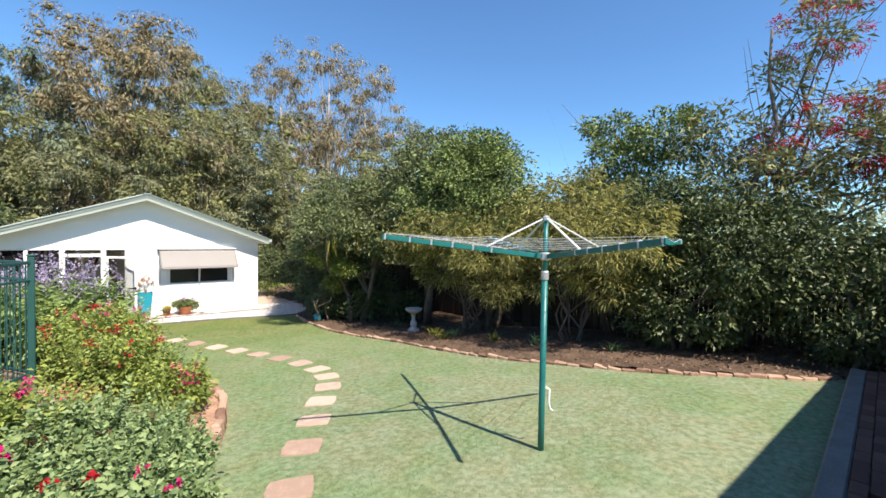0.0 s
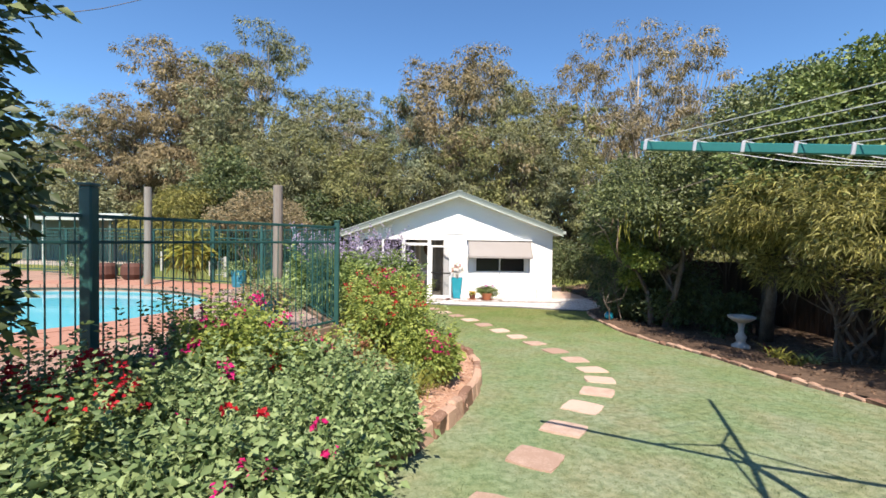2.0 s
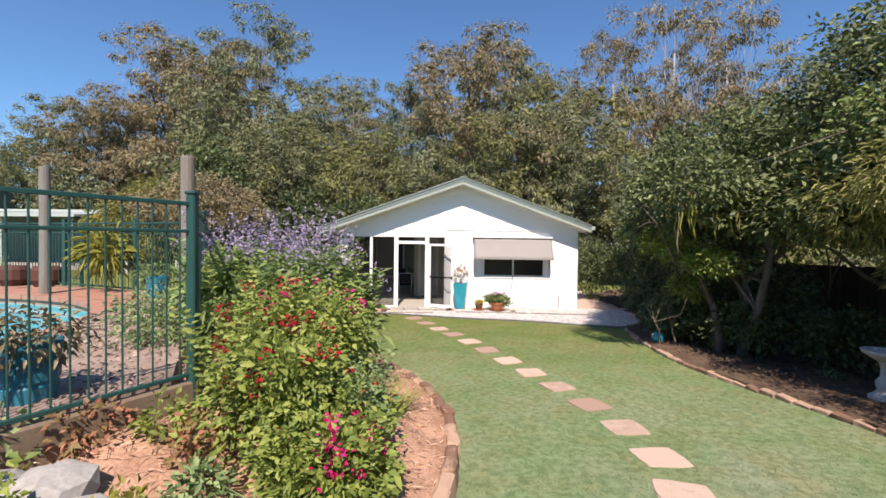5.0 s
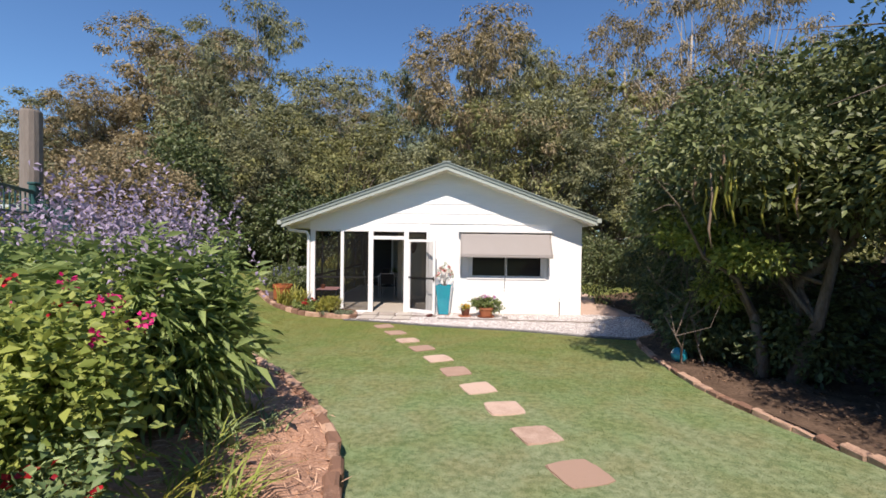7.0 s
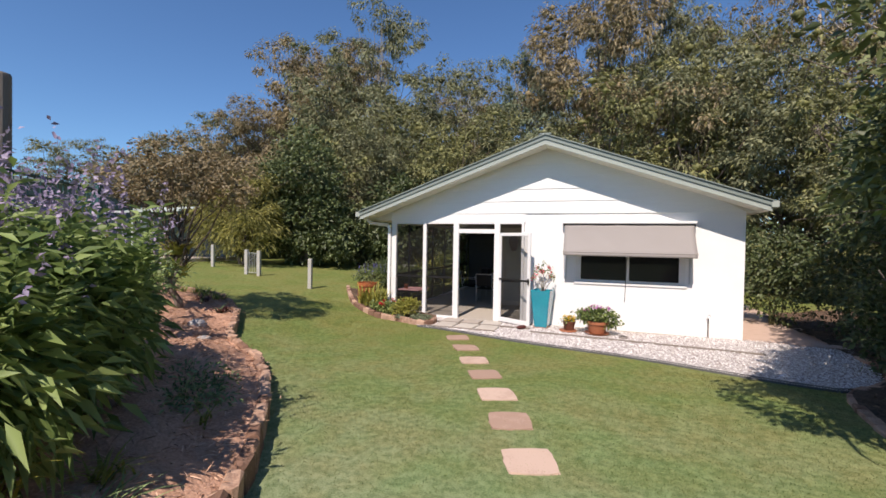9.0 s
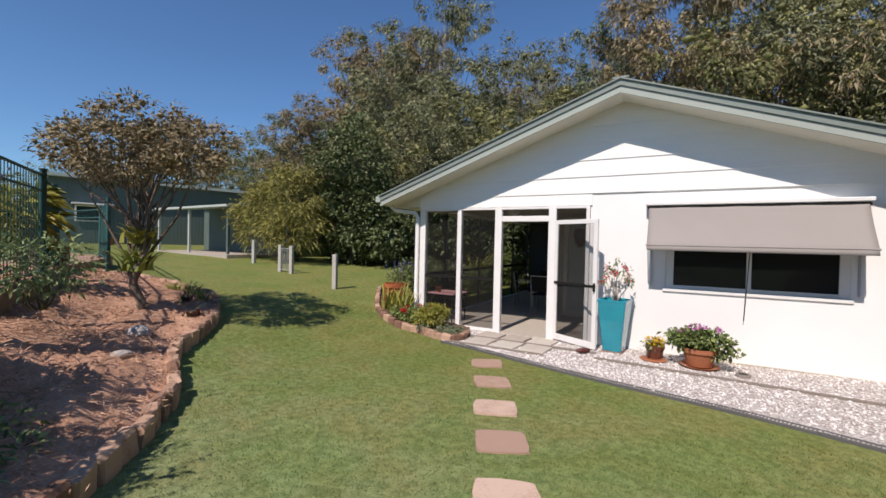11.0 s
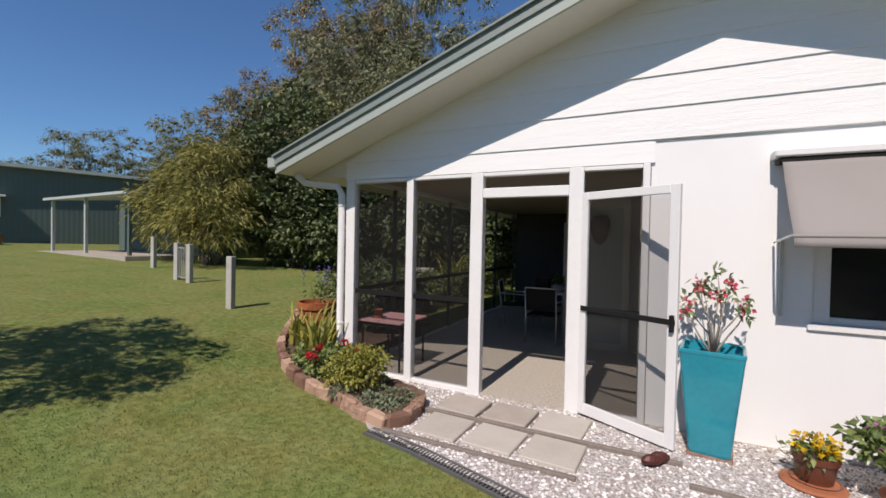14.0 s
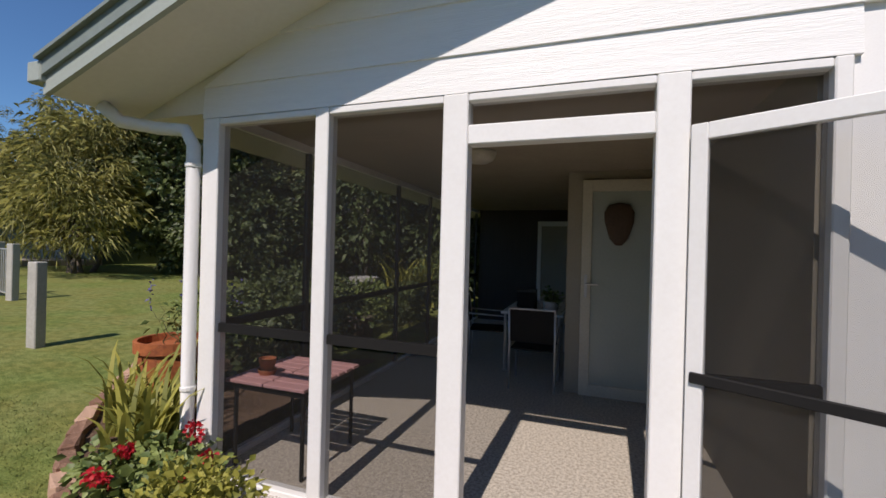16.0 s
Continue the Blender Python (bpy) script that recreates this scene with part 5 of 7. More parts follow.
# channel drain along the lawn: grating bars in a channel
drain = thing("channel_drain", (0, 0, 0), "dark grey slotted channel drain between lawn and gravel", "drain", kind="structure")
dl = smooth_line(GRAVEL[:-6], 0.5)
for a, b in zip(dl, dl[1:]):
    d = b - a
    L = float(np.hypot(*d))
    m = pose(a[0], a[1], gz(*a), 0, math.degrees(math.atan2(gz(*a) - gz(*b), L)), math.degrees(math.atan2(d[1], d[0])))
    bm = bmesh.new()
    for s in (-0.06, 0.045):
        box(bm, 0, L - 0.004, s, s + 0.015, -0.05, 0.028, 0.002, m)
    box(bm, 0, L - 0.004, -0.045, 0.045, -0.05, -0.01, 0, m)
    for k in range(int(L / 0.03)):
        box(bm, k * 0.03 + 0.006, k * 0.03 + 0.018, -0.045, 0.045, 0.006, 0.022, 0, m)
    part("grating", bm, material("dark grey plastic grate", (0.12, 0.12, 0.118), (0.09, 0.09, 0.088), rough=0.6, bump=0) if not bpy.data.materials.get("dark grey plastic grate") else bpy.data.materials["dark grey plastic grate"], drain)
pav = None
for r_, (y0, y1) in enumerate(((17.37, 17.79), (16.86, 17.26))):
    for k in range(3):
        x = 0.79 + 0.46 * k + 0.03 * r_
        m = pose(x, (y0 + y1) / 2, 0.0, RNG.normal() * 0.5, RNG.normal() * 0.5, -4 + RNG.normal())
        if pav is None:
            bm = bmesh.new()
            box(bm, -0.205, 0.205, -0.205, 0.205, -0.03, 0.03, 0.008)
            pav = tagged(part("concrete_paver", bm, M_PAVER), "square weathered concrete paver before the porch", "paver", "porch pavers")
            pav.matrix_basis = m
        else:
            copy_thing(pav, m)
bm = bmesh.new()
box(bm, 0.42, 2.6, 17.295, 17.335, -0.03, 0.035, 0.006, pose(0, 0, 0, 0, 0, 0))
tagged(part("timber_strip", bm, M_WOODGREY), "grey timber strip between the pavers", "timber edging")
bm = bmesh.new()
box(bm, 0.40, 1.95, 16.74, 16.785, -0.03, 0.03, 0.006)
tagged(part("timber_strip", bm, M_WOODGREY), "grey timber strip at the front of the pavers", "timber edging")
bm = bmesh.new()
box(bm, 2.62, 6.6, 17.02, 17.06, -0.04, 0.03, 0.006, Matrix.Translation((2.62, 17.0, 0)) @ pose(0, 0, 0, 0, 0, -4) @ Matrix.Translation((-2.62, -17.0, 0)))
tagged(part("timber_strip", bm, M_WOODGREY), "thin timber edging laid through the gravel", "timber edging")
side = [(6.64, 18.0), (8.25, 17.9), (8.4, 24), (6.64, 24)]
bm = bmesh.new()
prism(bm, side, -0.2, 0.0)
tagged(part("side_path", bm, M_STONE), "pinkish side path beside the cottage", "path", kind="structure")

# ---- open screen door ----
door = thing("screen_door", pose(1.785, 17.945, 0.02, 0, 0, -29), "white framed insect screen door standing open", "door")
def dpart(name, x0, x1, y0, y1, z0, z1, mat, bev=0.004, parent=None):
    bm = bmesh.new()
    box(bm, x0, x1, y0, y1, z0, z1, bev)
    ob = part(name, bm, mat)
    ob.parent = parent or door
    return ob
DW, DH = 0.88, 2.03
for a in ((0, 0.065, 0.0, DH), (DW - 0.075, DW, 0.0, DH), (0.065, DW - 0.075, 0.0, 0.10), (0.065, DW - 0.075, DH - 0.07, DH)):
    dpart("door_frame", a[0], a[1], -0.018, 0.018, a[2], a[3], M_FRAME)
dpart("push_bar", 0.02, DW - 0.01, -0.035, -0.019, 0.95, 0.995, M_BLACK)
dpart("screen", 0.065, DW - 0.075, -0.002, 0.002, 0.10, DH - 0.07, M_SCREEN, 0)
dpart("lock", DW - 0.045, DW - 0.015, -0.05, -0.019, 0.90, 1.03, M_BLACK)

# ---- downpipe, tap ----
bm = bmesh.new()
tube(bm, [(-1.56, 17.72, 2.36), (-1.50, 17.80, 2.27), (-1.30, 17.90, 2.24), (-1.09, 17.93, 2.22), (-1.036, 17.945, 2.12), (-1.036, 17.945, 0.16), (-1.06, 17.88, 0.07)], 0.042, 12)
dp = tagged(part("downpipe", bm, M_FRAME, smooth=True), "white round downpipe at the porch corner", "downpipe")
for z in (0.55, 1.98):
    bm = bmesh.new()
    lathe(bm, [(0.046, z), (0.049, z + 0.005), (0.049, z + 0.025), (0.046, z + 0.03)], 14, Matrix.Translation((-1.036, 17.945, 0)))
    part("clip", bm, M_FRAME, dp)
tap = thing("garden_tap", (6.02, 17.95, -0.05), "garden tap on a galvanised pipe at the wall", "tap")
bm = bmesh.new()
tube(bm, [(6.02, 17.955, -0.08), (6.02, 17.955, 0.42)], 0.012, 8)
part("pipe", bm, M_WOODGREY, tap)
bm = bmesh.new()
tube(bm, [(6.02, 17.955, 0.40), (6.02, 17.90, 0.42), (6.02, 17.87, 0.37)], [0.014, 0.016, 0.011], 8)
box(bm, 5.985, 6.055, 17.905, 17.92, 0.455, 0.467, 0.003)
tube(bm, [(6.02, 17.912, 0.42), (6.02, 17.912, 0.46)], 0.007, 6)
part("spout", bm, M_GALV, tap)

# ---- pots before the cottage ----
def flowers(parent, blobs, clumps, per, spread, size, mat, name="bloom", label="", wide=0.8):
    p, d, _ = crown_points(blobs, clumps, per, spread, 0.8)
    return put(part(name, None, None, mesh=leaf_mesh(name, p, d, size, size * wide, mat), label=label), parent)


def shrub(name, x, y, z, label, blobs, leaf, clumps, per, spread, size, wide=0.5, stem=0.012, stems=6, droop=0.15, shell=0.35, bark=None, top=None, cat="shrub", group=""):
    top = top or max(b[0][2] for b in blobs)
    return tree(name, (x, y, z), label, blobs, bark or M_STEM, leaf, clumps, per, spread, size, stem, top, wide, shell, droop, cat, False, 0.12, (0, 0), group, stems, 0.0, False, 0.04)


pot = thing("tall_pot", (2.80, 17.68, -0.01), "tall tapered square turquoise glazed pot", "plant pot")
bm = bmesh.new()
prof = [(0.132, 0.02), (0.138, 0.04), (0.208, 0.775), (0.213, 0.785), (0.213, 0.805), (0.206, 0.812), (0.192, 0.80), (0.185, 0.72)]
rings = []
for w, z in prof:
    o = []
    for sx, sy in ((1, 1), (-1, 1), (-1, -1), (1, -1)):
        for k in range(4):
            a = math.atan2(sy, sx) - math.pi / 4 + k * math.pi / 6
            o.append(bm.verts.new((sx * (w - 0.025) + 0.025 * math.cos(a), sy * (w - 0.025) + 0.025 * math.sin(a), z)))
    rings.append(o)
for r0, r1 in zip(rings, rings[1:]):
    for k in range(16):
        bm.faces.new((r0[k], r0[(k + 1) % 16], r1[(k + 1) % 16], r1[k]))
bm.faces.new(rings[0][::-1])
put(part("body", bm, M_TEAL), pot)
bm = bmesh.new()
box(bm, -0.185, 0.185, -0.185, 0.185, 0.68, 0.735, 0.01)
put(part("soil", bm, M_DARKSOIL), pot)
bm = bmesh.new()
box(bm, -0.15, 0.15, -0.15, 0.15, -0.02, 0.02, 0.006)
put(part("foot_tile", bm, M_BRICK), pot)
for o in pot.children:
    o.matrix_parent_inverse = Matrix()
pot.matrix_basis = pose(2.80, 17.68, 0.0, 0, 0, -8)
des = thing("desert_rose", (2.80, 17.68, 0.735), "desert rose with bare grey stems and pink flowers", "potted plant")
ends = []
for k in range(9):
    bm = bmesh.new()
    a = k * 2.4
    e = Vector((0.22 * math.cos(a), 0.16 * math.sin(a), 0.34 + 0.07 * (k % 4) + (0.30 if k == 0 else 0)))
    if k == 0:
        e.x, e.y = 0.02, 0
    m1 = Vector((e.x * 0.35 + 0.02 * math.sin(k), e.y * 0.35, e.z * 0.45))
    tube(bm, [(0, 0, 0), m1, e * 0.75 + Vector((0.02 * math.cos(k * 3), 0, 0)), e], [0.013, 0.007, 0.005, 0.004], 7)
    ends.append(e)
    put(part("stem", bm, M_PALEBARK, smooth=True), des)
put(part("leaves", None, None, mesh=leaf_mesh("leaves", np.repeat(np.array(ends), 16, 0) + RNG.normal(size=(144, 3)) * 0.03, RNG.normal(size=(144, 3)) + [0, 0, 0.5], 0.07, 0.03, L_SAGE)), des)
put(part("bloom", None, None, mesh=leaf_mesh("flowers", np.repeat(np.array(ends[1:8]), 16, 0) + RNG.normal(size=(112, 3)) * 0.024, RNG.normal(size=(112, 3)), 0.04, 0.034, material("pink petal", (0.62, 0.05, 0.10), (0.70, 0.26, 0.28), island=0.9, bump=0, translucent=0.25))), des)


def round_pot(name, x, y, r, h, label, saucer=True, mat=None, flare=1.25):
    root = thing(name, (x, y, gz(x, y) + 0.02), label, "plant pot")
    bm = bmesh.new()
    lathe(bm, [(r / flare, 0.03), (r * 0.97, h * 0.78), (r * 1.06, h * 0.80), (r * 1.06, h), (r * 0.95, h), (r * 0.92, h * 0.86), (0.002, h * 0.86)], 28)
    put(part("body", bm, mat or M_TERRA, smooth=False), root)
    if saucer:
        bm = bmesh.new()
        lathe(bm, [(r * 0.95, 0.0), (r * 1.18, 0.035), (r * 1.12, 0.036), (r * 0.9, 0.012), (0.002, 0.012)], 28)
        put(part("saucer", bm, mat or M_TERRA), root)
    return root


round_pot("small_pot", 3.38, 17.50, 0.122, 0.21, "small brown terracotta pot on a saucer", mat=material("brown glazed clay", (0.16, 0.055, 0.03), (0.11, 0.035, 0.02), rough=0.35, bump=0.05))
pan = shrub("pansy", 3.38, 17.50, 0.175, "yellow pansies in the small pot", [((0, 0, 0.06), (0.09, 0.09, 0.05))], L_MID, 22, 8, 0.07, 0.045, 0.6, 0.004, 4, cat="potted plant")
flowers(pan, [((0, 0, 0.09), (0.10, 0.10, 0.05))], 22, 6, 0.03, 0.036, F_YELLOW, label="yellow petals", wide=0.9)
bm = bmesh.new()
lathe(bm, [(0.165, 0), (0.18, 0.02), (0.16, 0.03), (0.002, 0.03)], 22, Matrix.Translation((3.36, 17.46, 0.0)))
tagged(part("clay_dish", bm, M_TERRA), "shallow reddish clay dish under the small pot", "dish")
round_pot("geranium_bowl", 3.93, 17.44, 0.205, 0.27, "wide terracotta bowl on a saucer", flare=1.35)
ger = shrub("geranium", 3.93, 17.44, 0.25, "geranium with pink and lilac flowers spilling from the bowl", [((0, 0.02, 0.13), (0.28, 0.22, 0.12)), ((-0.26, -0.04, 0.11), (0.14, 0.13, 0.10)), ((0.27, -0.04, 0.05), (0.13, 0.13, 0.13))], L_MID, 150, 9, 0.085, 0.058, 0.85, 0.008, 7, cat="potted plant")
flowers(ger, [((-0.05, -0.03, 0.29), (0.28, 0.2, 0.05)), ((-0.24, -0.08, 0.18), (0.12, 0.12, 0.08))], 7, 18, 0.04, 0.036, F_LILAC, label="lilac pink flower heads", wide=0.9)
bm = bmesh.new()
lathe(bm, [(0.085, -0.03), (0.085, 0.028), (0.072, 0.034), (0.066, 0.02), (0.002, 0.02)], 22, Matrix.Translation((4.41, 17.26, 0.0)))
dr = tagged(part("drain_pipe", bm, M_KERB), "grey round drain outlet in the gravel", "drain")
bm = bmesh.new()
lathe(bm, [(0.055, 0.022), (0.05, 0.03), (0.002, 0.03)], 18, Matrix.Translation((4.41, 17.26, 0.0)))
part("hole", bm, M_BLACK, dr)
shoe = thing("garden_clog", (2.40, 17.22, 0.02), "small dark red-brown doorstop ornament at the screen door", "ornament")
for k in (0, 1):
    bm = bmesh.new()
    lathe(bm, [(0.03, 0), (0.05, 0.01), (0.052, 0.035), (0.03, 0.06), (0.002, 0.066)], 12, pose(0.05 * k, 0.07 * k, 0.0, 0, 0, 30) @ Matrix.Diagonal((1.5, 0.8, 1, 1)))
    put(part("lobe", bm, material("red brown clay", (0.10, 0.025, 0.018), (0.06, 0.015, 0.012), rough=0.5)), shoe)

# ---- garden bed at the porch corner ----
PB_LINE = [(-3.3, 19.7), (-2.75, 18.9), (-2.0, 17.95), (-1.25, 17.38), (-0.42, 17.12), (0.34, 16.84), (0.50, 16.98), (0.42, 17.44)]
rows = []
e = smooth_line(PB_LINE)
for u in np.linspace(0, 1, 8):
    b = np.stack([np.interp(np.linspace(0, 1, len(e)), [0, 0.6, 1], [-1.03, -1.03, 0.44]), np.interp(np.linspace(0, 1, len(e)), [0, 0.6, 1], [20.5, 17.88, 17.44])], 1)
    xy = e * (1 - u) + b * u
    rows.append(np.c_[xy, ground(xy[:, 0], xy[:, 1]) * (1 - u) + 0.08 * u + 0.06 + RNG.normal(size=len(xy)) * 0.008])
tagged(part("porch_bed", None, M_DARKSOIL, mesh=grid_mesh("porch_bed", rows)), "small soil bed at the porch corner", "garden bed", kind="structure")
pbrick = [brick_mesh("porch_brick", 0.215, 0.10, 0.15, 0.014, 0.006) for k in range(5)]
edging("porch_edging", PB_LINE, pbrick, 0.22, 0.15, M_BRICK, "pale and red bricks edging the porch bed", sink=0.03)
golden = shrub("golden_bush", -0.25, 17.30, 0.08, "low golden-green jade bush at the porch", [((0, 0, 0.24), (0.28, 0.24, 0.16)), ((-0.15, -0.05, 0.18), (0.2, 0.18, 0.14)), ((0.15, 0.05, 0.28), (0.16, 0.16, 0.12))], L_LIME, 170, 10, 0.07, 0.05, 0.6, 0.010, 8)


def strappy(name, x, y, z, label, n, length, width, mat, spread=0.06, cat="plant", lift=1.0):
    """A tuft of long arching strap leaves, each bent in four pieces."""
    root = thing(name, (x, y, z), label, cat)
    bm = bmesh.new()
    for k in range(n):
        a, l = RNG.uniform(0, 6.28), length * RNG.uniform(0.6, 1.1)
        d = Vector((math.cos(a), math.sin(a), 0))
        b = Vector((RNG.normal() * spread, RNG.normal() * spread, -0.02))
        rise = RNG.uniform(0.55, 1.1) * lift
        side = Vector((-d.y, d.x, 0))
        prev = None
        for i in range(5):
            u = i / 4
            c = b + d * (l * u * u * 0.55 + l * u * 0.22) / lift + Vector((0, 0, l * rise * (u - 0.45 * u * u)))
            w = width * (1 - u) ** 0.6 * 0.5 + 0.001
            q = (bm.verts.new(c - side * w), bm.verts.new(c + side * w))
            if prev:
                bm.faces.new((prev[0], prev[1], q[1], q[0]))
            prev = q
    put(part("leaves", bm, mat, smooth=True), root)
    return root


for x, y in ((-1.62, 17.98), (-1.35, 17.95), (-1.85, 18.15), (-1.15, 17.75), (-1.5, 18.2)):
    strappy("strap_lily", x, y, 0.08, "green strap-leaved lily in the porch bed", 34, 0.66, 0.042, L_LIME, lift=1.75)
for x, y in ((-0.85, 17.45), (-0.95, 17.75), (-1.12, 17.55), (-0.62, 17.62)):
    g = shrub("red_geranium", x, y, 0.07, "red geranium in the porch bed", [((0, 0, 0.14), (0.17, 0.17, 0.13))], L_MID, 40, 9, 0.09, 0.055, 0.8, 0.006, 5)
    flowers(g, [((0, 0, 0.28), (0.16, 0.14, 0.06))], 2, 26, 0.042, 0.035, F_RED, label="red flower heads", wide=0.9)
for x, y in ((0.25, 17.1), (0.05, 17.08), (-0.3, 17.12), (0.2, 17.38), (0.05, 17.3), (0.28, 17.25), (-0.1, 17.5)):
    shrub("succulent", x, y, 0.06, "low grey-green succulent ground cover", [((0, 0, 0.03), (0.13, 0.1, 0.035))], L_BLUE, 26, 9, 0.04, 0.04, 0.6, 0.004, 4)
drum = round_pot("rusty_drum", -2.02, 18.62, 0.27, 0.46, "rusty orange cut-down metal drum used as a planter", False, material("rusted steel", (0.42, 0.13, 0.04), (0.22, 0.065, 0.025), rough=0.8, scale=5, fine=30, mix=1.0), 1.04)
drum.location.z = gz(-2.02, 18.62) + 0.08
sal = shrub("blue_salvia", -2.0, 18.66, 0.68, "blue salvia with flower spikes growing from the drum", [((0.1, 0.1, 0.16), (0.28, 0.25, 0.16)), ((0.25, 0.2, 0.25), (0.25, 0.2, 0.15))], L_MID, 60, 9, 0.1, 0.06, 0.5, 0.006, 6, cat="potted plant")
q = []
for k in range(9):
    c = np.array([RNG.uniform(-0.3, 0.4), RNG.uniform(-0.1, 0.4), 0.22])
    for t in np.linspace(0, 1, 16):
        q.append(c + [0.05 * t * math.sin(k), 0.02 * t, 0.26 * t] + RNG.normal(size=3) * 0.008)
put(part("bloom", None, None, mesh=leaf_mesh("flower_spikes", np.array(q), RNG.normal(size=(len(q), 3)) + [0, 0, 0.6], 0.042, 0.02, F_BLUE), label="violet-blue flower spikes"), sal)
for i, (x, y, h) in enumerate(((-2.1, 20.6, 0.8), (-2.3, 21.9, 0.65), (-2.0, 23.2, 0.6), (-2.0, 25.4, 1.3), (-1.8, 19.6, 0.6), (-3.4, 22.4, 0.5), (-3.0, 20.8, 0.8))):
    shrub("porch_shrub", x, y, gz(x, y), "green shrub beside the porch screens" if i % 2 else "leafy mixed shrub beside the porch screens", [((0, 0, h * 0.5), (0.55, 0.6, h * 0.45)), ((0.2, 0.2, h * 0.8), (0.4, 0.4, h * 0.3))], L_MID if i % 2 else L_HEDGE, 190, 9, 0.2, 0.10, 0.45, 0.014, 6)
for x, y in ((-2.6, 24.7), (-2.2, 24.9)):
    strappy("golden_cane", x, y, gz(x, y), "yellow-green cane plant with long arching leaves", 60, 1.35, 0.06, L_LIME, 0.12, lift=1.5)
tub = round_pot("grey_tub", -3.3, 24.15, 0.30, 0.42, "pale grey plastic tub among the shrubs", False, M_CEMENT, 1.15)
tub.location.z = 0.42
bm = bmesh.new()
lathe(bm, [(0.22, -0.3), (0.24, 0.42), (0.002, 0.42)], 16)
tagged(part("tree_stump", bm, M_BARK), "old tree stump under the tub", "stump").matrix_basis = pose(-2.0, 21.7, 0)

# ---- porch furniture ----
table = thing("slatted_table", (-0.58, 18.45, 0.0), "pinkish slatted low table with dark legs inside the porch", "table")
M_PINKSLAT = material("faded pink painted slats", (0.60, 0.33, 0.32), (0.48, 0.25, 0.24), rough=0.7, scale=6, fine=40, stretch=(1, 6, 1))
for k in range(7):
    for x0, x1 in ((-0.90, -0.595), (-0.585, -0.27)):
        bm = bmesh.new()
        box(bm, x0, x1, 18.11 + k * 0.098, 18.11 + k * 0.098 + 0.078, 0.575, 0.598, 0.004)
        part("slat", bm, M_PINKSLAT, table)
bm = bmesh.new()
box(bm, -0.87, -0.30, 18.14, 18.16, 0.53, 0.573)
box(bm, -0.87, -0.30, 18.74, 18.76, 0.53, 0.573)
box(bm, -0.87, -0.85, 18.16, 18.74, 0.53, 0.573)
box(bm, -0.32, -0.30, 18.16, 18.74, 0.53, 0.573)
part("frame", bm, M_BLACK, table)
for x, y in ((-0.85, 18.16), (-0.31, 18.16), (-0.85, 18.74), (-0.31, 18.74)):
    bm = bmesh.new()
    tube(bm, [(x, y, 0.54), (x, y, 0.0)], 0.014, 8)
    part("leg", bm, M_BLACK, table)
tp = round_pot("table_pot", -0.72, 18.3, 0.055, 0.11, "small terracotta pot on the slatted table")
tp.location.z = 0.598


def chair(at, label):
    root = thing("dining_chair", at, label, "chair", "porch chairs")
    for x in (-0.24, 0.24):
        bm = bmesh.new()
        tube(bm, [(x, -0.25, 0), (x, -0.24, 0.44), (x, -0.30, 0.88)], 0.012, 8)
        put(part("back_leg", bm, M_GALV, smooth=True), root)
        bm = bmesh.new()
        tube(bm, [(x, 0.24, 0), (x, 0.22, 0.64), (x, -0.26, 0.66)], 0.012, 8)
        put(part("front_leg", bm, M_GALV, smooth=True), root)
    bm = bmesh.new()
    box(bm, -0.23, 0.23, -0.24, 0.24, 0.43, 0.45, 0.004)
    put(part("seat", bm, M_BLACK), root)
    bm = bmesh.new()
    box(bm, -0.23, 0.23, -0.005, 0.005, 0.0, 0.36, 0.003, Matrix.Translation((0, -0.255, 0.52)) @ pose(0, 0, 0, 8, 0, 0))
    put(part("backrest", bm, M_BLACK), root)
    bm = bmesh.new()
    tube(bm, [(-0.24, -0.30, 0.88), (0.24, -0.30, 0.88)], 0.012, 8)
    put(part("top_rail", bm, M_GALV), root)
    return root


chair(pose(0.82, 20.75, 0), "aluminium framed chair with black sling seat")
chair(pose(0.1, 21.6, 0, 0, 0, -80), "aluminium framed chair drawn up to the table")
dt = thing("dining_table", (0.75, 21.6, 0), "pale topped dining table in the porch", "table")
bm = bmesh.new()
box(bm, 0.35, 1.1, 21.15, 22.6, 0.71, 0.74, 0.006)
part("tabletop", bm, M_FRAME, dt)
for x in (0.40, 1.05):
    for y in (21.2, 22.55):
        bm = bmesh.new()
        tube(bm, [(x, y, 0), (x, y, 0.71)], 0.018, 8)
        part("leg", bm, M_GALV, dt)
crock = thing("white_pot", (0.93, 21.45, 0.74), "small white pot with a green plant on the dining table", "plant pot")
bm = bmesh.new()
lathe(bm, [(0.06, 0.0), (0.09, 0.02), (0.10, 0.13), (0.092, 0.13), (0.085, 0.1), (0.002, 0.1)], 20)
put(part("body", bm, M_CEMENT, smooth=True), crock)
shrub("table_plant", 0.93, 21.45, 0.84, "small leafy green pot plant on the dining table", [((0, 0, 0.1), (0.1, 0.1, 0.09))], L_MID, 26, 8, 0.06, 0.05, 0.5, 0.004, 5, cat="potted plant")
bm = bmesh.new()
box(bm, 0.50, 0.74, 21.42, 21.60, 0.74, 0.98, 0.012)
tin = tagged(part("storage_tin", bm, M_BLACK), "dark storage tin standing on the dining table", "tin")
bm = bmesh.new()
box(bm, 0.495, 0.745, 21.415, 21.605, 0.962, 1.0, 0.01)
part("lid", bm, M_DARKTRIM, tin)
gd = thing("door_1", (1.66, 20.65, 0), "cream framed door with frosted glass inside the porch", "door", kind="structure")
bm = bmesh.new()
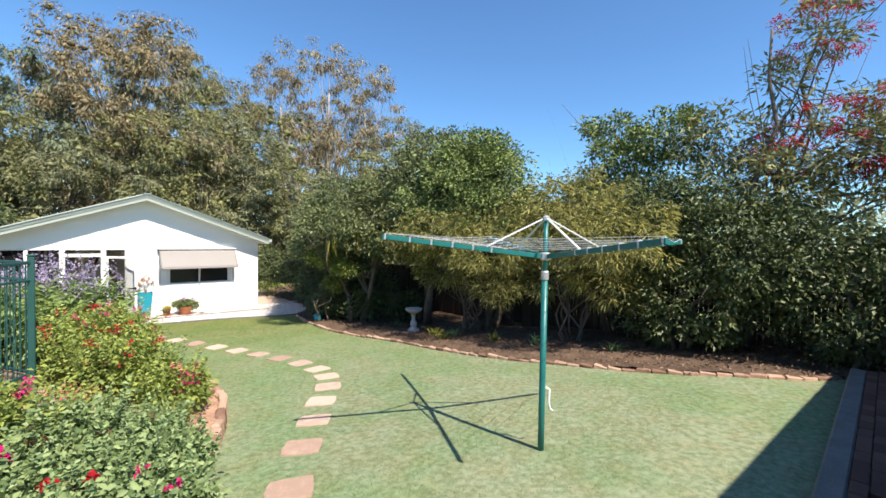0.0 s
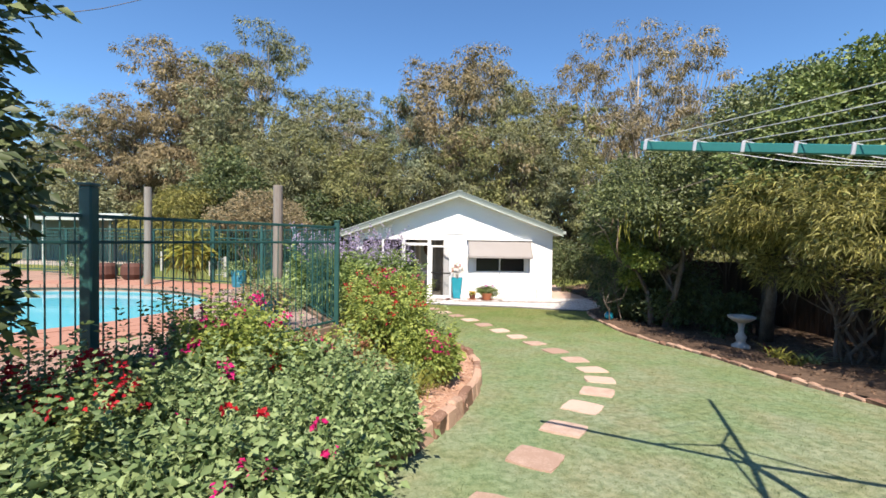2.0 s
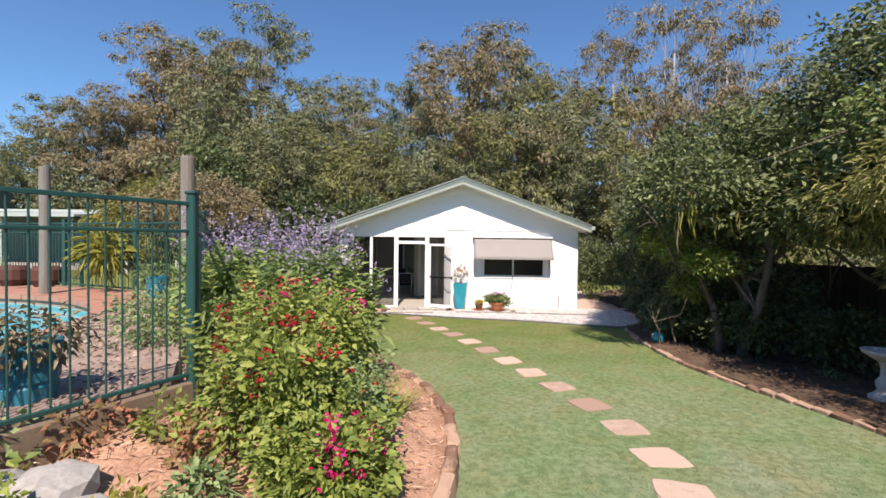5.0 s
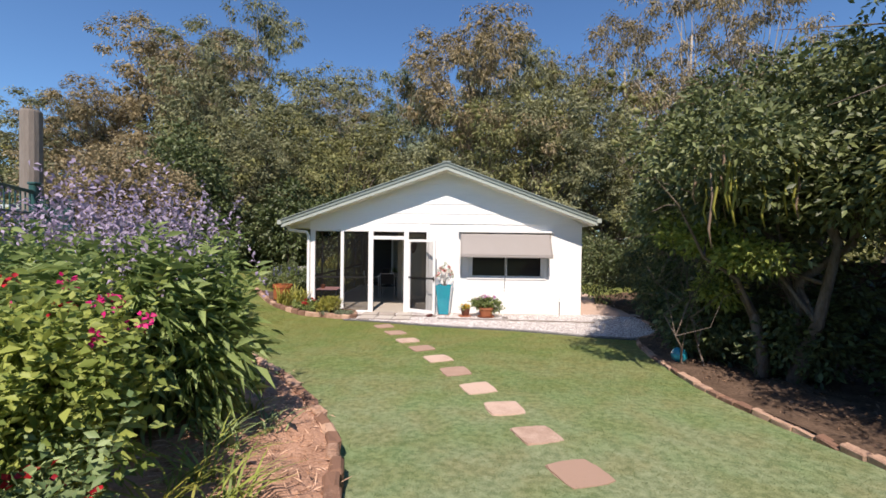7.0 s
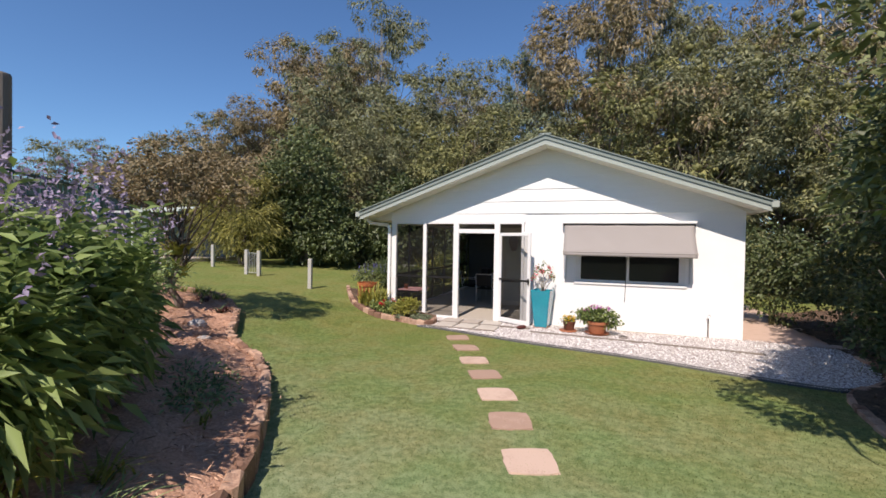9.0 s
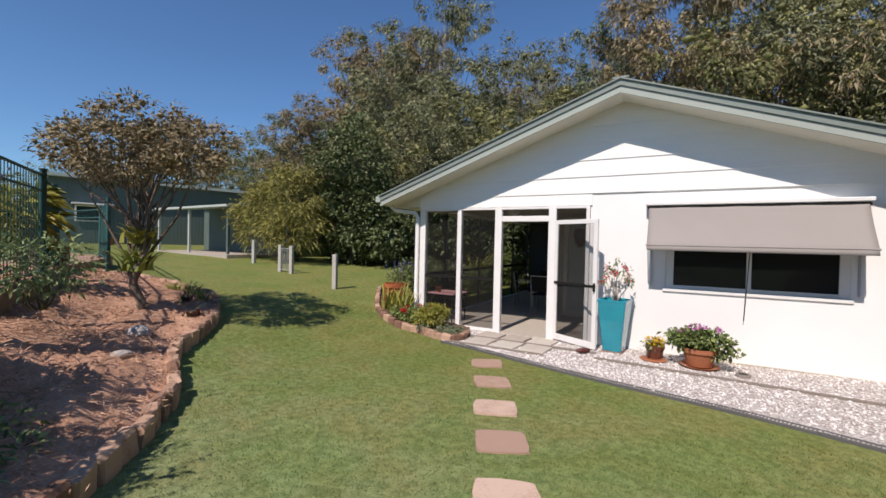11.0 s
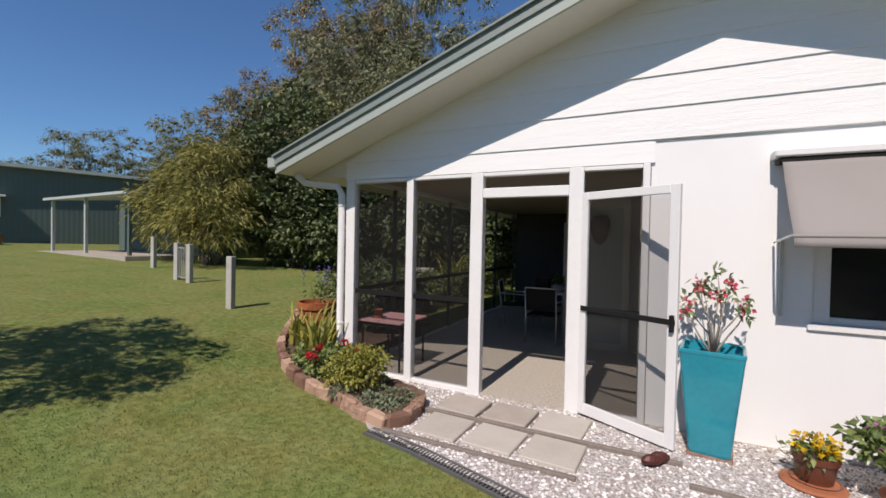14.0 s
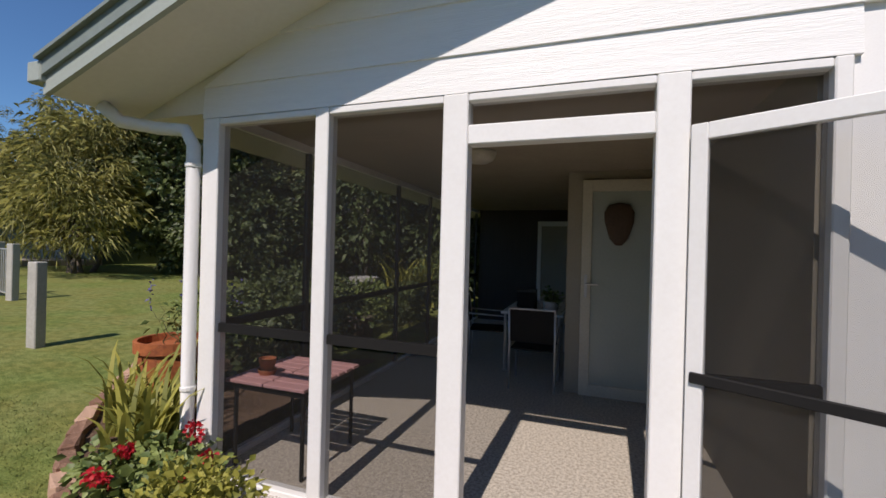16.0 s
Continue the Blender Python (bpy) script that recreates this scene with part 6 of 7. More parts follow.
for a in ((1.30, 1.40, 0, 2.26), (1.98, 2.08, 0, 2.26), (1.40, 1.98, 0, 0.12), (1.40, 1.98, 2.14, 2.26)):
    box(bm, a[0], a[1], 20.60, 20.655, a[2], a[3], 0.004)
part("door_frame", bm, material("cream paint", (0.66, 0.62, 0.50), rough=0.5, bump=0.03), gd)
bm = bmesh.new()
box(bm, 1.40, 1.98, 20.625, 20.64, 0.12, 2.14)
part("pane", bm, material("frosted glass", (0.42, 0.46, 0.41), (0.36, 0.40, 0.36), rough=0.25, bump=0.03), gd)
bm = bmesh.new()
box(bm, 1.335, 1.365, 20.585, 20.60, 1.03, 1.27, 0.003)
tube(bm, [(1.35, 20.57, 1.17), (1.47, 20.565, 1.17)], 0.009, 6)
tube(bm, [(1.35, 20.60, 1.17), (1.35, 20.57, 1.17)], 0.009, 6)
part("door_handle", bm, M_GALV, gd)
bm = bmesh.new()
lathe(bm, [(0.03, -0.22), (0.09, -0.15), (0.14, 0.02), (0.145, 0.12), (0.10, 0.2), (0.002, 0.22)], 18, Matrix.Translation((1.66, 20.595, 1.80)) @ Matrix.Diagonal((1, 0.25, 1, 1)))
tagged(part("wall_carving", bm, material("dark carved wood", (0.11, 0.07, 0.045), (0.06, 0.035, 0.022), rough=0.6), smooth=True), "plain dark oval wooden carving hung on the glass door", "wall ornament")
d2 = thing("door_2", (0.5, 24.88, 0), "closed inner door at the end of the porch", "door", kind="structure")
bm = bmesh.new()
for a in ((0.35, 0.43, 0, 2.12), (1.05, 1.13, 0, 2.12), (0.43, 1.05, 2.02, 2.12)):
    box(bm, a[0], a[1], 24.84, 24.89, a[2], a[3], 0.004)
part("door_frame", bm, M_FRAME, d2)
bm = bmesh.new()
box(bm, 0.43, 1.05, 24.86, 24.88, 0.02, 2.02)
part("door_leaf", bm, M_INNER, d2)
bm = bmesh.new()
lathe(bm, [(0.14, 0.0), (0.14, -0.02), (0.12, -0.07), (0.07, -0.10), (0.002, -0.11)], 24, Matrix.Translation((0.46, 19.5, 2.358)))
tagged(part("ceiling_light", bm, material("milky lamp glass", (0.62, 0.58, 0.50), rough=0.3, bump=0), smooth=True), "round milky ceiling light, switched off", "ceiling light")

# ---- plants of the raised bed ----
def bedshrub(name, x, y, label, h, w, leaf, clumps, per, spread, size, wide=0.5, **k):
    z = bed_z(x, y)
    made = shrub(name, x, y, z - 0.03, label, [((0, 0, h * 0.5), (w, w, h * 0.42)), ((w * 0.35, -w * 0.3, h * 0.66), (w * 0.6, w * 0.6, h * 0.3)), ((-w * 0.4, w * 0.3, h * 0.62), (w * 0.6, w * 0.6, h * 0.32))], leaf, clumps, per, spread, size, wide, **k)
    # upright leafy shoots that break the outline
    q, d = [], []
    for _ in range(34):
        a, r = RNG.uniform(0, 6.28), w * math.sqrt(RNG.random())
        c, lean = np.array([r * math.cos(a), r * math.sin(a), h * RNG.uniform(0.5, 0.8)]), np.array([math.cos(a) * 0.4, math.sin(a) * 0.4, 1.0])
        l = min(h, 0.75) * RNG.uniform(0.25, 0.68)
        for t in np.linspace(0, 1, 12):
            q += [c + lean * l * t] * 2
            b = RNG.uniform(0, 6.28)
            d += [(math.cos(b), math.sin(b), 0.5), (-math.cos(b), -math.sin(b), 0.5)]
    put(part("leaves", None, None, mesh=leaf_mesh("leaves", np.array(q), np.array(d), size * RNG.uniform(0.5, 1.0, len(q)), size * wide * 0.8, leaf)), made)
    return made, z


# leafy sage bushes with magenta flowers in the foreground
for i, (x, y, h, w, lf) in enumerate(((0.05, 3.75, 0.62, 0.55, L_SAGE), (0.62, 4.55, 0.60, 0.50, L_SAGE), (-0.45, 4.45, 0.72, 0.60, L_SAGE), (0.30, 5.25, 0.66, 0.50, L_SAGE), (-0.75, 3.2, 0.75, 0.6, L_SAGE), (-0.6, 5.5, 0.75, 0.5, L_MID), (0.9, 5.25, 0.42, 0.34, L_SAGE), (0.35, 3.15, 0.55, 0.45, L_SAGE), (0.72, 3.95, 0.5, 0.42, L_SAGE), (0.98, 4.75, 0.4, 0.34, L_SAGE), (-0.2, 2.6, 0.6, 0.5, L_SAGE))):
    s, z = bedshrub("sage_bush", x, y, "sprawling sage bush with magenta flowers" if i != 5 else "dark green rounded bush beside the fence", h, w, lf, 270, 12, 0.13, 0.066, 0.55, stems=9)
    flowers(s, [((0, 0, h * 0.75), (w * 0.95, w * 0.95, h * 0.3))], 3 + 2 * (i % 3), 12, 0.05, 0.038, F_PINK if i % 3 else F_RED, label="small bright flowers", wide=0.9)
# yellow-green bushes with red flower heads
for i, (x, y, h, w, lf) in enumerate(((-0.25, 5.2, 0.95, 0.42, L_BRIGHT), (0.95, 7.3, 0.95, 0.50, L_BRIGHT), (0.95, 8.05, 1.12, 0.48, L_BRIGHT), (0.62, 8.05, 1.05, 0.45, L_BRIGHT), (1.45, 6.75, 0.55, 0.36, L_BRIGHT), (1.35, 7.5, 0.55, 0.32, L_SAGE), (0.2, 5.5, 0.6, 0.36, L_BRIGHT))):
    s, z = bedshrub("salvia_bush", x, y, "yellow-green salvia bush with red flower heads", h, w, lf, 320, 11, 0.14, 0.072, 0.5, stems=9)
    flowers(s, [((0, 0, h * 0.85), (w * 0.9, w * 0.9, h * 0.25))], 18, 14, 0.06, 0.034, F_RED if i % 2 else F_PINK, label="red flower heads", wide=0.8)
# dark fine-leaved shrub at the foot of the fence post, and orange-red salvia before it
bedshrub("fence_shrub", -1.0, 4.75, "dark blue-green fine-leaved shrub below the fence post", 0.62, 0.45, L_SHADE, 260, 11, 0.13, 0.05, 0.4, stems=8)
for x, y in ((-0.85, 4.05), (-0.55, 3.85), (-1.05, 3.75)):
    s, z = bedshrub("red_salvia", x, y, "low salvia with orange-red flower spikes", 0.62, 0.26, L_MID, 110, 10, 0.11, 0.06, 0.5, stems=6)
    flowers(s, [((0, 0, 0.68), (0.22, 0.22, 0.14))], 12, 16, 0.06, 0.034, F_RED, label="orange-red flower spikes", wide=0.7)
# tall leafy sage with mauve flower spikes
for i, (x, y, h, w) in enumerate(((0.55, 9.05, 1.35, 0.5), (0.30, 9.55, 1.45, 0.6), (0.25, 10.15, 1.40, 0.5), (-0.15, 10.35, 1.35, 0.55), (-0.55, 9.75, 1.30, 0.5), (0.80, 9.45, 1.15, 0.42), (-0.75, 11.1, 1.1, 0.4))):
    s, z = bedshrub("tall_sage", x, y, "tall leafy sage with mauve flower spikes", h, w, L_TALL, 220, 9, 0.22, 0.170, 0.27, droop=0.35, stems=10, stem=0.014)
    q, dq = [], []
    for k in range(27):
        c = np.array([RNG.normal() * w * 0.6, RNG.normal() * w * 0.6, h * RNG.uniform(0.86, 1.06)])
        lean = np.array([RNG.normal() * 0.24, RNG.normal() * 0.24, 0.46]) * RNG.uniform(0.6, 1.25)
        for t in np.linspace(0, 1, 24):
            q.append(c + lean * t + RNG.normal(size=3) * 0.013 * (1.2 - t))
    q = np.array(q)
    put(part("bloom", None, None, mesh=leaf_mesh("flower_spikes", q, RNG.normal(size=q.shape) + [0, 0, 0.3], 0.045, 0.023, F_MAUVE), label="mauve flower spikes"), s)
for x, y, n, l, m in ((1.0, 5.8, 170, 0.55, L_SAGE), (1.3, 6.1, 120, 0.5, L_LIME), (1.25, 6.35, 60, 0.45, L_SAGE), (1.35, 8.75, 40, 0.6, L_BRIGHT), (1.65, 8.45, 38, 0.5, L_BRIGHT), (1.45, 8.25, 34, 0.5, L_LIME), (0.95, 9.5, 44, 0.5, L_LIME), (1.25, 9.2, 40, 0.45, L_SAGE), (1.1, 9.95, 30, 0.35, L_LIME), (1.35, 9.75, 30, 0.35, L_SAGE), (0.75, 10.9, 18, 0.3, L_LIME), (1.6, 7.1, 26, 0.35, L_LIME)):
    strappy("grass_tuft", x, y, bed_z(x, y), "tuft of arching strap grass in the mulch", n, l, 0.009 if n > 100 else 0.018, m)
shrub("ground_cover", 0.0, 11.4, bed_z(0, 11.4), "grey-green ground cover on the mulch", [((0, 0, 0.08), (0.5, 0.35, 0.09)), ((0.4, -0.3, 0.06), (0.35, 0.3, 0.07))], L_SAGE, 120, 8, 0.12, 0.06, 0.4, 0.006, 6)
M_WITHER = leafmat("faded reddish leaf", (0.40, 0.17, 0.11), (0.22, 0.16, 0.06), tr=0.2)
for i, (x, y, k, lf) in enumerate(((-0.15, 7.0, 0.30, M_WITHER), (0.25, 7.15, 0.26, L_BRIGHT), (0.55, 7.0, 0.32, M_WITHER), (-0.5, 6.7, 0.28, L_SAGE), (0.1, 6.1, 0.24, L_BRIGHT), (-0.3, 6.15, 0.36, L_LIME), (0.55, 6.3, 0.26, L_LIME), (-0.7, 6.2, 0.40, L_BRIGHT), (0.75, 6.65, 0.24, L_SAGE))):
    shrub("mulch_plant", x, y, bed_z(x, y), "withered reddish seedling clump in the mulch" if lf is M_WITHER else "small loose green plant in the mulch", [((0, 0, k * 0.55), (k * 0.6, k * 0.6, k * 0.5))], lf, 34, 8, k * 0.28, 0.06, 0.5, 0.005, 6)
M_ROCK = material("grey garden rock", (0.50, 0.475, 0.45), (0.27, 0.245, 0.225), rough=0.9, scale=6, fine=40, bump=0.6)
for x, y, s in ((0.02, 6.5, 0.23), (0.30, 6.42, 0.17), (-0.28, 6.55, 0.12), (0.42, 6.05, 0.16), (0.72, 5.85, 0.12), (0.1, 5.9, 0.12), (0.55, 5.6, 0.10), (-0.1, 6.75, 0.09), (0.95, 6.45, 0.08), (-2.2, 13.4, 0.14), (-1.5, 12.9, 0.10)):
    bm = bmesh.new()
    bmesh.ops.create_icosphere(bm, subdivisions=2, radius=s)
    for v in bm.verts:
        v.co *= 1 + 0.28 * noise.noise(v.co * 7 + Vector((x * 9, y * 9, 0)))
        v.co.z *= 0.6
    tagged(part("garden_rock", bm, M_ROCK, smooth=False), "rough grey rock lying in the mulch", "rock", "garden rocks").matrix_basis = pose(x, y, bed_z(x, y) + s * 0.2, 0, 0, x * 300)
tree("lilly_tree", (-1.08, 3.42, bed_z(-1.08, 3.42) - 0.05), "glossy dark green tree close beside the bed", [((0, 0, 1.25), (0.40, 0.40, 0.36)), ((0.02, 0.03, 1.9), (0.50, 0.48, 0.46)), ((-0.02, 0, 2.65), (0.46, 0.46, 0.46)), ((0.06, 0.1, 3.3), (0.40, 0.40, 0.42)), ((-0.1, 0.0, 3.9), (0.3, 0.3, 0.3))], M_BARK, L_HEDGE, 420, 24, 0.16, 0.075, 0.018, 3.4, 0.5, 0.4, stems=2, core=0.3)
# umbrella-shaped tree with elkhorn fern
ut = tree("umbrella_tree", (-3.3, 13.95, bed_z(-3.3, 13.95) - 0.05), "small spreading tree with bare limbs and feathery crown", [((-0.5, -0.3, 2.35), (0.75, 0.75, 0.38)), ((0.4, 0.4, 2.5), (0.7, 0.7, 0.36)), ((0.5, -0.5, 2.25), (0.65, 0.65, 0.34)), ((-0.4, 0.6, 2.55), (0.7, 0.7, 0.34)), ((0.0, 0.0, 2.8), (0.65, 0.65, 0.26)), ((-0.9, 0.1, 2.15), (0.5, 0.5, 0.28)), ((0.95, 0.1, 2.1), (0.5, 0.5, 0.26))],
          M_BARK, L_RUST, 760, 20, 0.15, 0.062, 0.075, 1.7, 0.4, 0.62, stems=1, bend=0.3, twigs=False, core=0.35)
strappy("elkhorn_fern", -3.3, 13.88, bed_z(-3.3, 13.95) + 0.55, "elkhorn fern growing on the tree trunk", 70, 0.62, 0.06, L_BRIGHT, 0.09)
strappy("elkhorn_fern", -3.28, 13.92, bed_z(-3.3, 13.95) + 0.95, "elkhorn fern high on the tree trunk", 60, 0.5, 0.06, L_LIME, 0.08)
for x, y in ((-4.75, 15.2), (-4.4, 15.25), (-3.5, 15.0), (-4.05, 15.15)):
    strappy("border_tuft", x, y, bed_z(x, y), "green strap-leaved border plant in the mulch", 30, 0.42, 0.028, L_BRIGHT)
for x, y in ((-3.9, 14.9), (-3.55, 14.75), (-2.75, 14.4)):
    strappy("bromeliad", x, y, bed_z(x, y), "dark reddish bromeliad in the mulch", 22, 0.30, 0.05, material("red green strap leaf", (0.16, 0.05, 0.05), (0.07, 0.10, 0.04), island=0.8, bump=0, translucent=0.2))

# ---- leaf-strewn gravel strip inside the fence corner ----
STRIP = [(-0.85, 6.25), (-0.02, 7.62), (-1.36, 10.15), (-2.6, 11.95), (-3.3, 11.5), (-2.7, 9.8), (-2.3, 8.3), (-1.6, 6.9)]
bm = bmesh.new()
prism(bm, STRIP, TERRACE - 0.02, TERRACE + 0.034)
tagged(part("dirt_strip", bm, material("dusty pinkish gravel", (0.40, 0.29, 0.235), (0.23, 0.165, 0.13), rough=0.95, scale=4, fine=45, mix=1.2, bump=0.7, dist=0.02)), "dusty pinkish gravel strip inside the fence corner", "gravel", kind="structure")
s0, s1 = np.array(STRIP[:4]), np.array(STRIP[:3:-1])
u, w = RNG.random(2400), RNG.random(2400)
i = np.minimum((u * 3).astype(int), 2)
f = (u * 3 - i)[:, None]
q = ((s0[i] * (1 - f) + s0[i + 1] * f) * (1 - w[:, None] * 0.96) + (s1[i] * (1 - f) + s1[i + 1] * f) * w[:, None] * 0.96)
q = np.c_[q, np.full(2400, TERRACE + 0.038)]
tagged(part("fallen_leaf_litter", None, None, mesh=leaf_mesh("fallen_leaf_litter", q, RNG.normal(size=q.shape) * [1, 1, 0.25], RNG.uniform(0.03, 0.08, 2400), 0.03, material("grey brown dry leaf", (0.42, 0.33, 0.27), (0.13, 0.10, 0.085), island=1.2, bump=0, rough=0.9))), "grey and brown dry leaves on the gravel strip", "leaf litter", kind="stuff")

# ---- pots on the pool terrace ----
M_DRUM = material("blue green plastic drum", (0.03, 0.22, 0.30), (0.02, 0.15, 0.22), rough=0.4, scale=4, fine=30)
for x, y, leafm, lab in ((-0.76, 7.22, L_RUST, "dry straggling plant in a blue drum"), (-3.15, 12.2, L_SAGE, "straggling plant in a blue drum beside the pole")):
    root = thing("blue_drum", (x, y, TERRACE), "ribbed blue-green plastic drum used as a planter", "plant pot", "blue drums")
    bm = bmesh.new()
    lathe(bm, [(0.135, 0.0), (0.15, 0.03), (0.165, 0.14), (0.159, 0.15), (0.159, 0.165), (0.17, 0.175), (0.178, 0.29), (0.171, 0.30), (0.171, 0.315), (0.182, 0.325), (0.188, 0.44), (0.176, 0.445), (0.168, 0.40), (0.002, 0.40)], 28)
    put(part("body", bm, M_DRUM), root)
    shrub("drum_plant", x, y, TERRACE + 0.40, lab, [((0, 0, 0.1), (0.3, 0.3, 0.16))], leafm, 60, 8, 0.14, 0.08, 0.3, 0.006, 8, 0.4, cat="potted plant")
shrub("palm_plant", -4.7, 13.0, TERRACE, "yucca-like plant behind the pool", [((0, 0, 0.9), (0.35, 0.35, 0.35))], L_LIME, 40, 8, 0.2, 0.35, 0.12, 0.03, 2, 0.4)
for x, y, h in ((-1.0, 8.9, 0.55), (-2.0, 12.4, 0.6), (-1.6, 9.9, 0.5), (-8.5, 14.3, 0.7), (-12.0, 15.0, 1.4)):
    shrub("terrace_shrub", x, y, TERRACE, "soft green shrub on the pool terrace", [((0, 0, h * 0.5), (0.4, 0.4, h * 0.45))], L_SAGE, 120, 8, 0.16, 0.07, 0.35, 0.01, 6)
bm = bmesh.new()
for x, y, s in ((-6.9, 14.05, 0.3), (-7.7, 14.1, 0.3)):
    bm = bmesh.new()
    lathe(bm, [(s * 0.7, 0), (s, 0.15), (s * 0.95, 0.38), (s * 0.75, 0.46), (0.002, 0.47)], 14)
    tagged(part("clay_urn", bm, material("dark red clay", (0.12, 0.05, 0.035), (0.07, 0.03, 0.02), rough=0.8)), "dark red clay urn behind the pool", "urn", "pool urns").matrix_basis = pose(x, y, TERRACE)

# ---- shaded bed: bird bath, ball, low plants, fence ----
bath = thing("bird_bath", (7.93, 9.67, gz(7.93, 9.67) + 0.04), "pale cast cement bird bath on a turned pedestal", "bird bath")
bm = bmesh.new()
lathe(bm, [(0.16, -0.02), (0.165, 0.05), (0.12, 0.08), (0.075, 0.13), (0.095, 0.19), (0.10, 0.24), (0.055, 0.31), (0.05, 0.42), (0.07, 0.50), (0.09, 0.52)], 20)
put(part("pedestal", bm, M_CEMENT, smooth=True), bath)
bm = bmesh.new()
lathe(bm, [(0.07, 0.51), (0.155, 0.55), (0.235, 0.61), (0.25, 0.65), (0.235, 0.655), (0.21, 0.625), (0.11, 0.59), (0.002, 0.585)], 28)
put(part("bowl", bm, M_CEMENT, smooth=True), bath)
bm = bmesh.new()
bmesh.ops.create_uvsphere(bm, u_segments=24, v_segments=14, radius=0.125)
ball = tagged(part("garden_ball", bm, M_TEAL, smooth=True), "turquoise glazed garden ball on the bed edge", "ornament")
ball.matrix_basis = pose(6.72, 13.07, gz(6.72, 13.07) + 0.15)
for x, y, n, l, m in ((7.9, 8.7, 40, 0.42, L_LIME), (8.15, 8.3, 34, 0.42, L_SAGE), (7.75, 8.25, 30, 0.35, L_LIME), (8.3, 7.0, 30, 0.4, L_LIME), (8.5, 5.9, 34, 0.45, L_SAGE), (7.6, 12.4, 26, 0.4, L_SAGE), (7.3, 14.0, 30, 0.45, L_LIME), (7.55, 15.0, 24, 0.4, L_SAGE), (8.1, 10.6, 26, 0.35, L_SAGE), (9.0, 4.3, 26, 0.4, L_SAGE), (8.2, 9.3, 22, 0.3, material("red bromeliad", (0.25, 0.03, 0.03), (0.10, 0.06, 0.03), island=0.8, bump=0, translucent=0.2))):
    strappy("strap_plant", x, y, gz(x, y) + 0.04, "strap-leaved plant in the shaded bed", n, l, 0.035, m)
for i, (x, y, h, w, lf) in enumerate(((7.65, 13.1, 1.3, 0.55, L_SHADE), (7.9, 12.2, 1.1, 0.55, L_HEDGE), (7.55, 14.2, 1.2, 0.5, L_SHADE), (8.5, 12.4, 1.7, 0.7, L_SHADE), (7.9, 16.0, 1.5, 0.45, L_HEDGE), (8.6, 17.2, 2.2, 0.7, L_HEDGE), (8.7, 19.0, 2.4, 0.8, L_SHADE), (9.0, 15.2, 2.2, 0.8, L_SHADE), (8.7, 11.2, 1.0, 0.5, L_SHADE), (7.2, 13.3, 1.2, 0.5, L_HEDGE), (7.9, 20.2, 2.2, 0.6, L_SHADE), (7.7, 22.6, 2.6, 0.8, L_SHADE), (7.3, 25.8, 3.2, 1.1, L_HEDGE))):
    shrub("shade_shrub", x, y, gz(x, y), "leafy green shrub in the shaded bed", [((0, 0, h * 0.5), (w, w, h * 0.45)), ((0.2 * w, -0.3 * w, h * 0.75), (w * 0.7, w * 0.7, h * 0.3))], lf, 260, 10, 0.2, 0.10, 0.5, 0.014, 6)
bm = bmesh.new()
tube(bm, [(9.1, 10.4, 0.0), (8.85, 10.1, 0.7), (8.75, 9.9, 1.2), (8.6, 9.75, 1.9)], [0.15, 0.12, 0.10, 0.06], 9)
tagged(part("leaning_trunk", bm, M_BARK, smooth=True), "thick leaning brown trunk behind the bird bath", "tree trunk")
pal = thing("paling_fence", (11.2, 8, 0), "dark timber paling fence behind the shaded bed", "fence")
pm = brick_mesh("paling", 0.095, 0.018, 1.75, 0.004)
pm.materials.append(M_PALING)
for k in range(205):
    y = -2.0 + k * 0.1
    ob = part("paling", None, None, pal, mesh=pm)
    ob.matrix_parent_inverse = Matrix()
    ob.matrix_basis = pal.matrix_basis.inverted() @ pose(11.2 - 0.02 * max(0, y), y, gz(11, y) - 0.05 + RNG.normal() * 0.01, 0, 0, 90 + RNG.normal())
for z in (0.4, 1.4):
    bm = bmesh.new()
    tube(bm, [(11.27, -2, z + 0.7), (11.23, 3, z + 0.55), (11.06, 10, z + 0.05), (10.9, 18.4, z - 0.03)], 0.035, 4)
    part("rail", bm, M_PALING, pal)

# ---- bollards, gate, sheds ----
bol = None
for x, y, h in ((-3.91, 18.62, 0.86), (-6.90, 19.85, 0.84), (-7.56, 19.98, 0.84), (-10.08, 20.88, 0.84)):
    m = pose(x, y, gz(x, y) - 0.06, 0, 0, 12)
    if bol is None:
        bm = bmesh.new()
        box(bm, -0.055, 0.055, -0.055, 0.055, 0, h + 0.06, 0.008)
        bol = tagged(part("timber_bollard", bm, material("pale weathered paint", (0.50, 0.49, 0.44), (0.34, 0.33, 0.29), rough=0.85, scale=4, fine=40, bump=0.3)), "pale square timber bollard on the lawn", "bollard", "lawn bollards")
        bol.matrix_basis = m
    else:
        copy_thing(bol, m)
gate = thing("wire_gate", (-7.2, 19.9, gz(-7.2, 19.9)), "small barred metal gate between two bollards", "gate")
a, b = Vector((-6.95, 19.86, 0)), Vector((-7.50, 19.97, 0))
z0 = gz(-7.2, 19.9)
for k in range(7):
    bm = bmesh.new()
    c = a.lerp(b, k / 6)
    tube(bm, [c + Vector((0, 0, z0 + 0.08)), c + Vector((0, 0, z0 + 0.76))], 0.009, 6)
    part("bar", bm, M_GALV, gate)
for z in (0.08, 0.76):
    bm = bmesh.new()
    tube(bm, [a + Vector((0, 0, z0 + z)), b + Vector((0, 0, z0 + z))], 0.011, 6)
    part("rail", bm, M_GALV, gate)


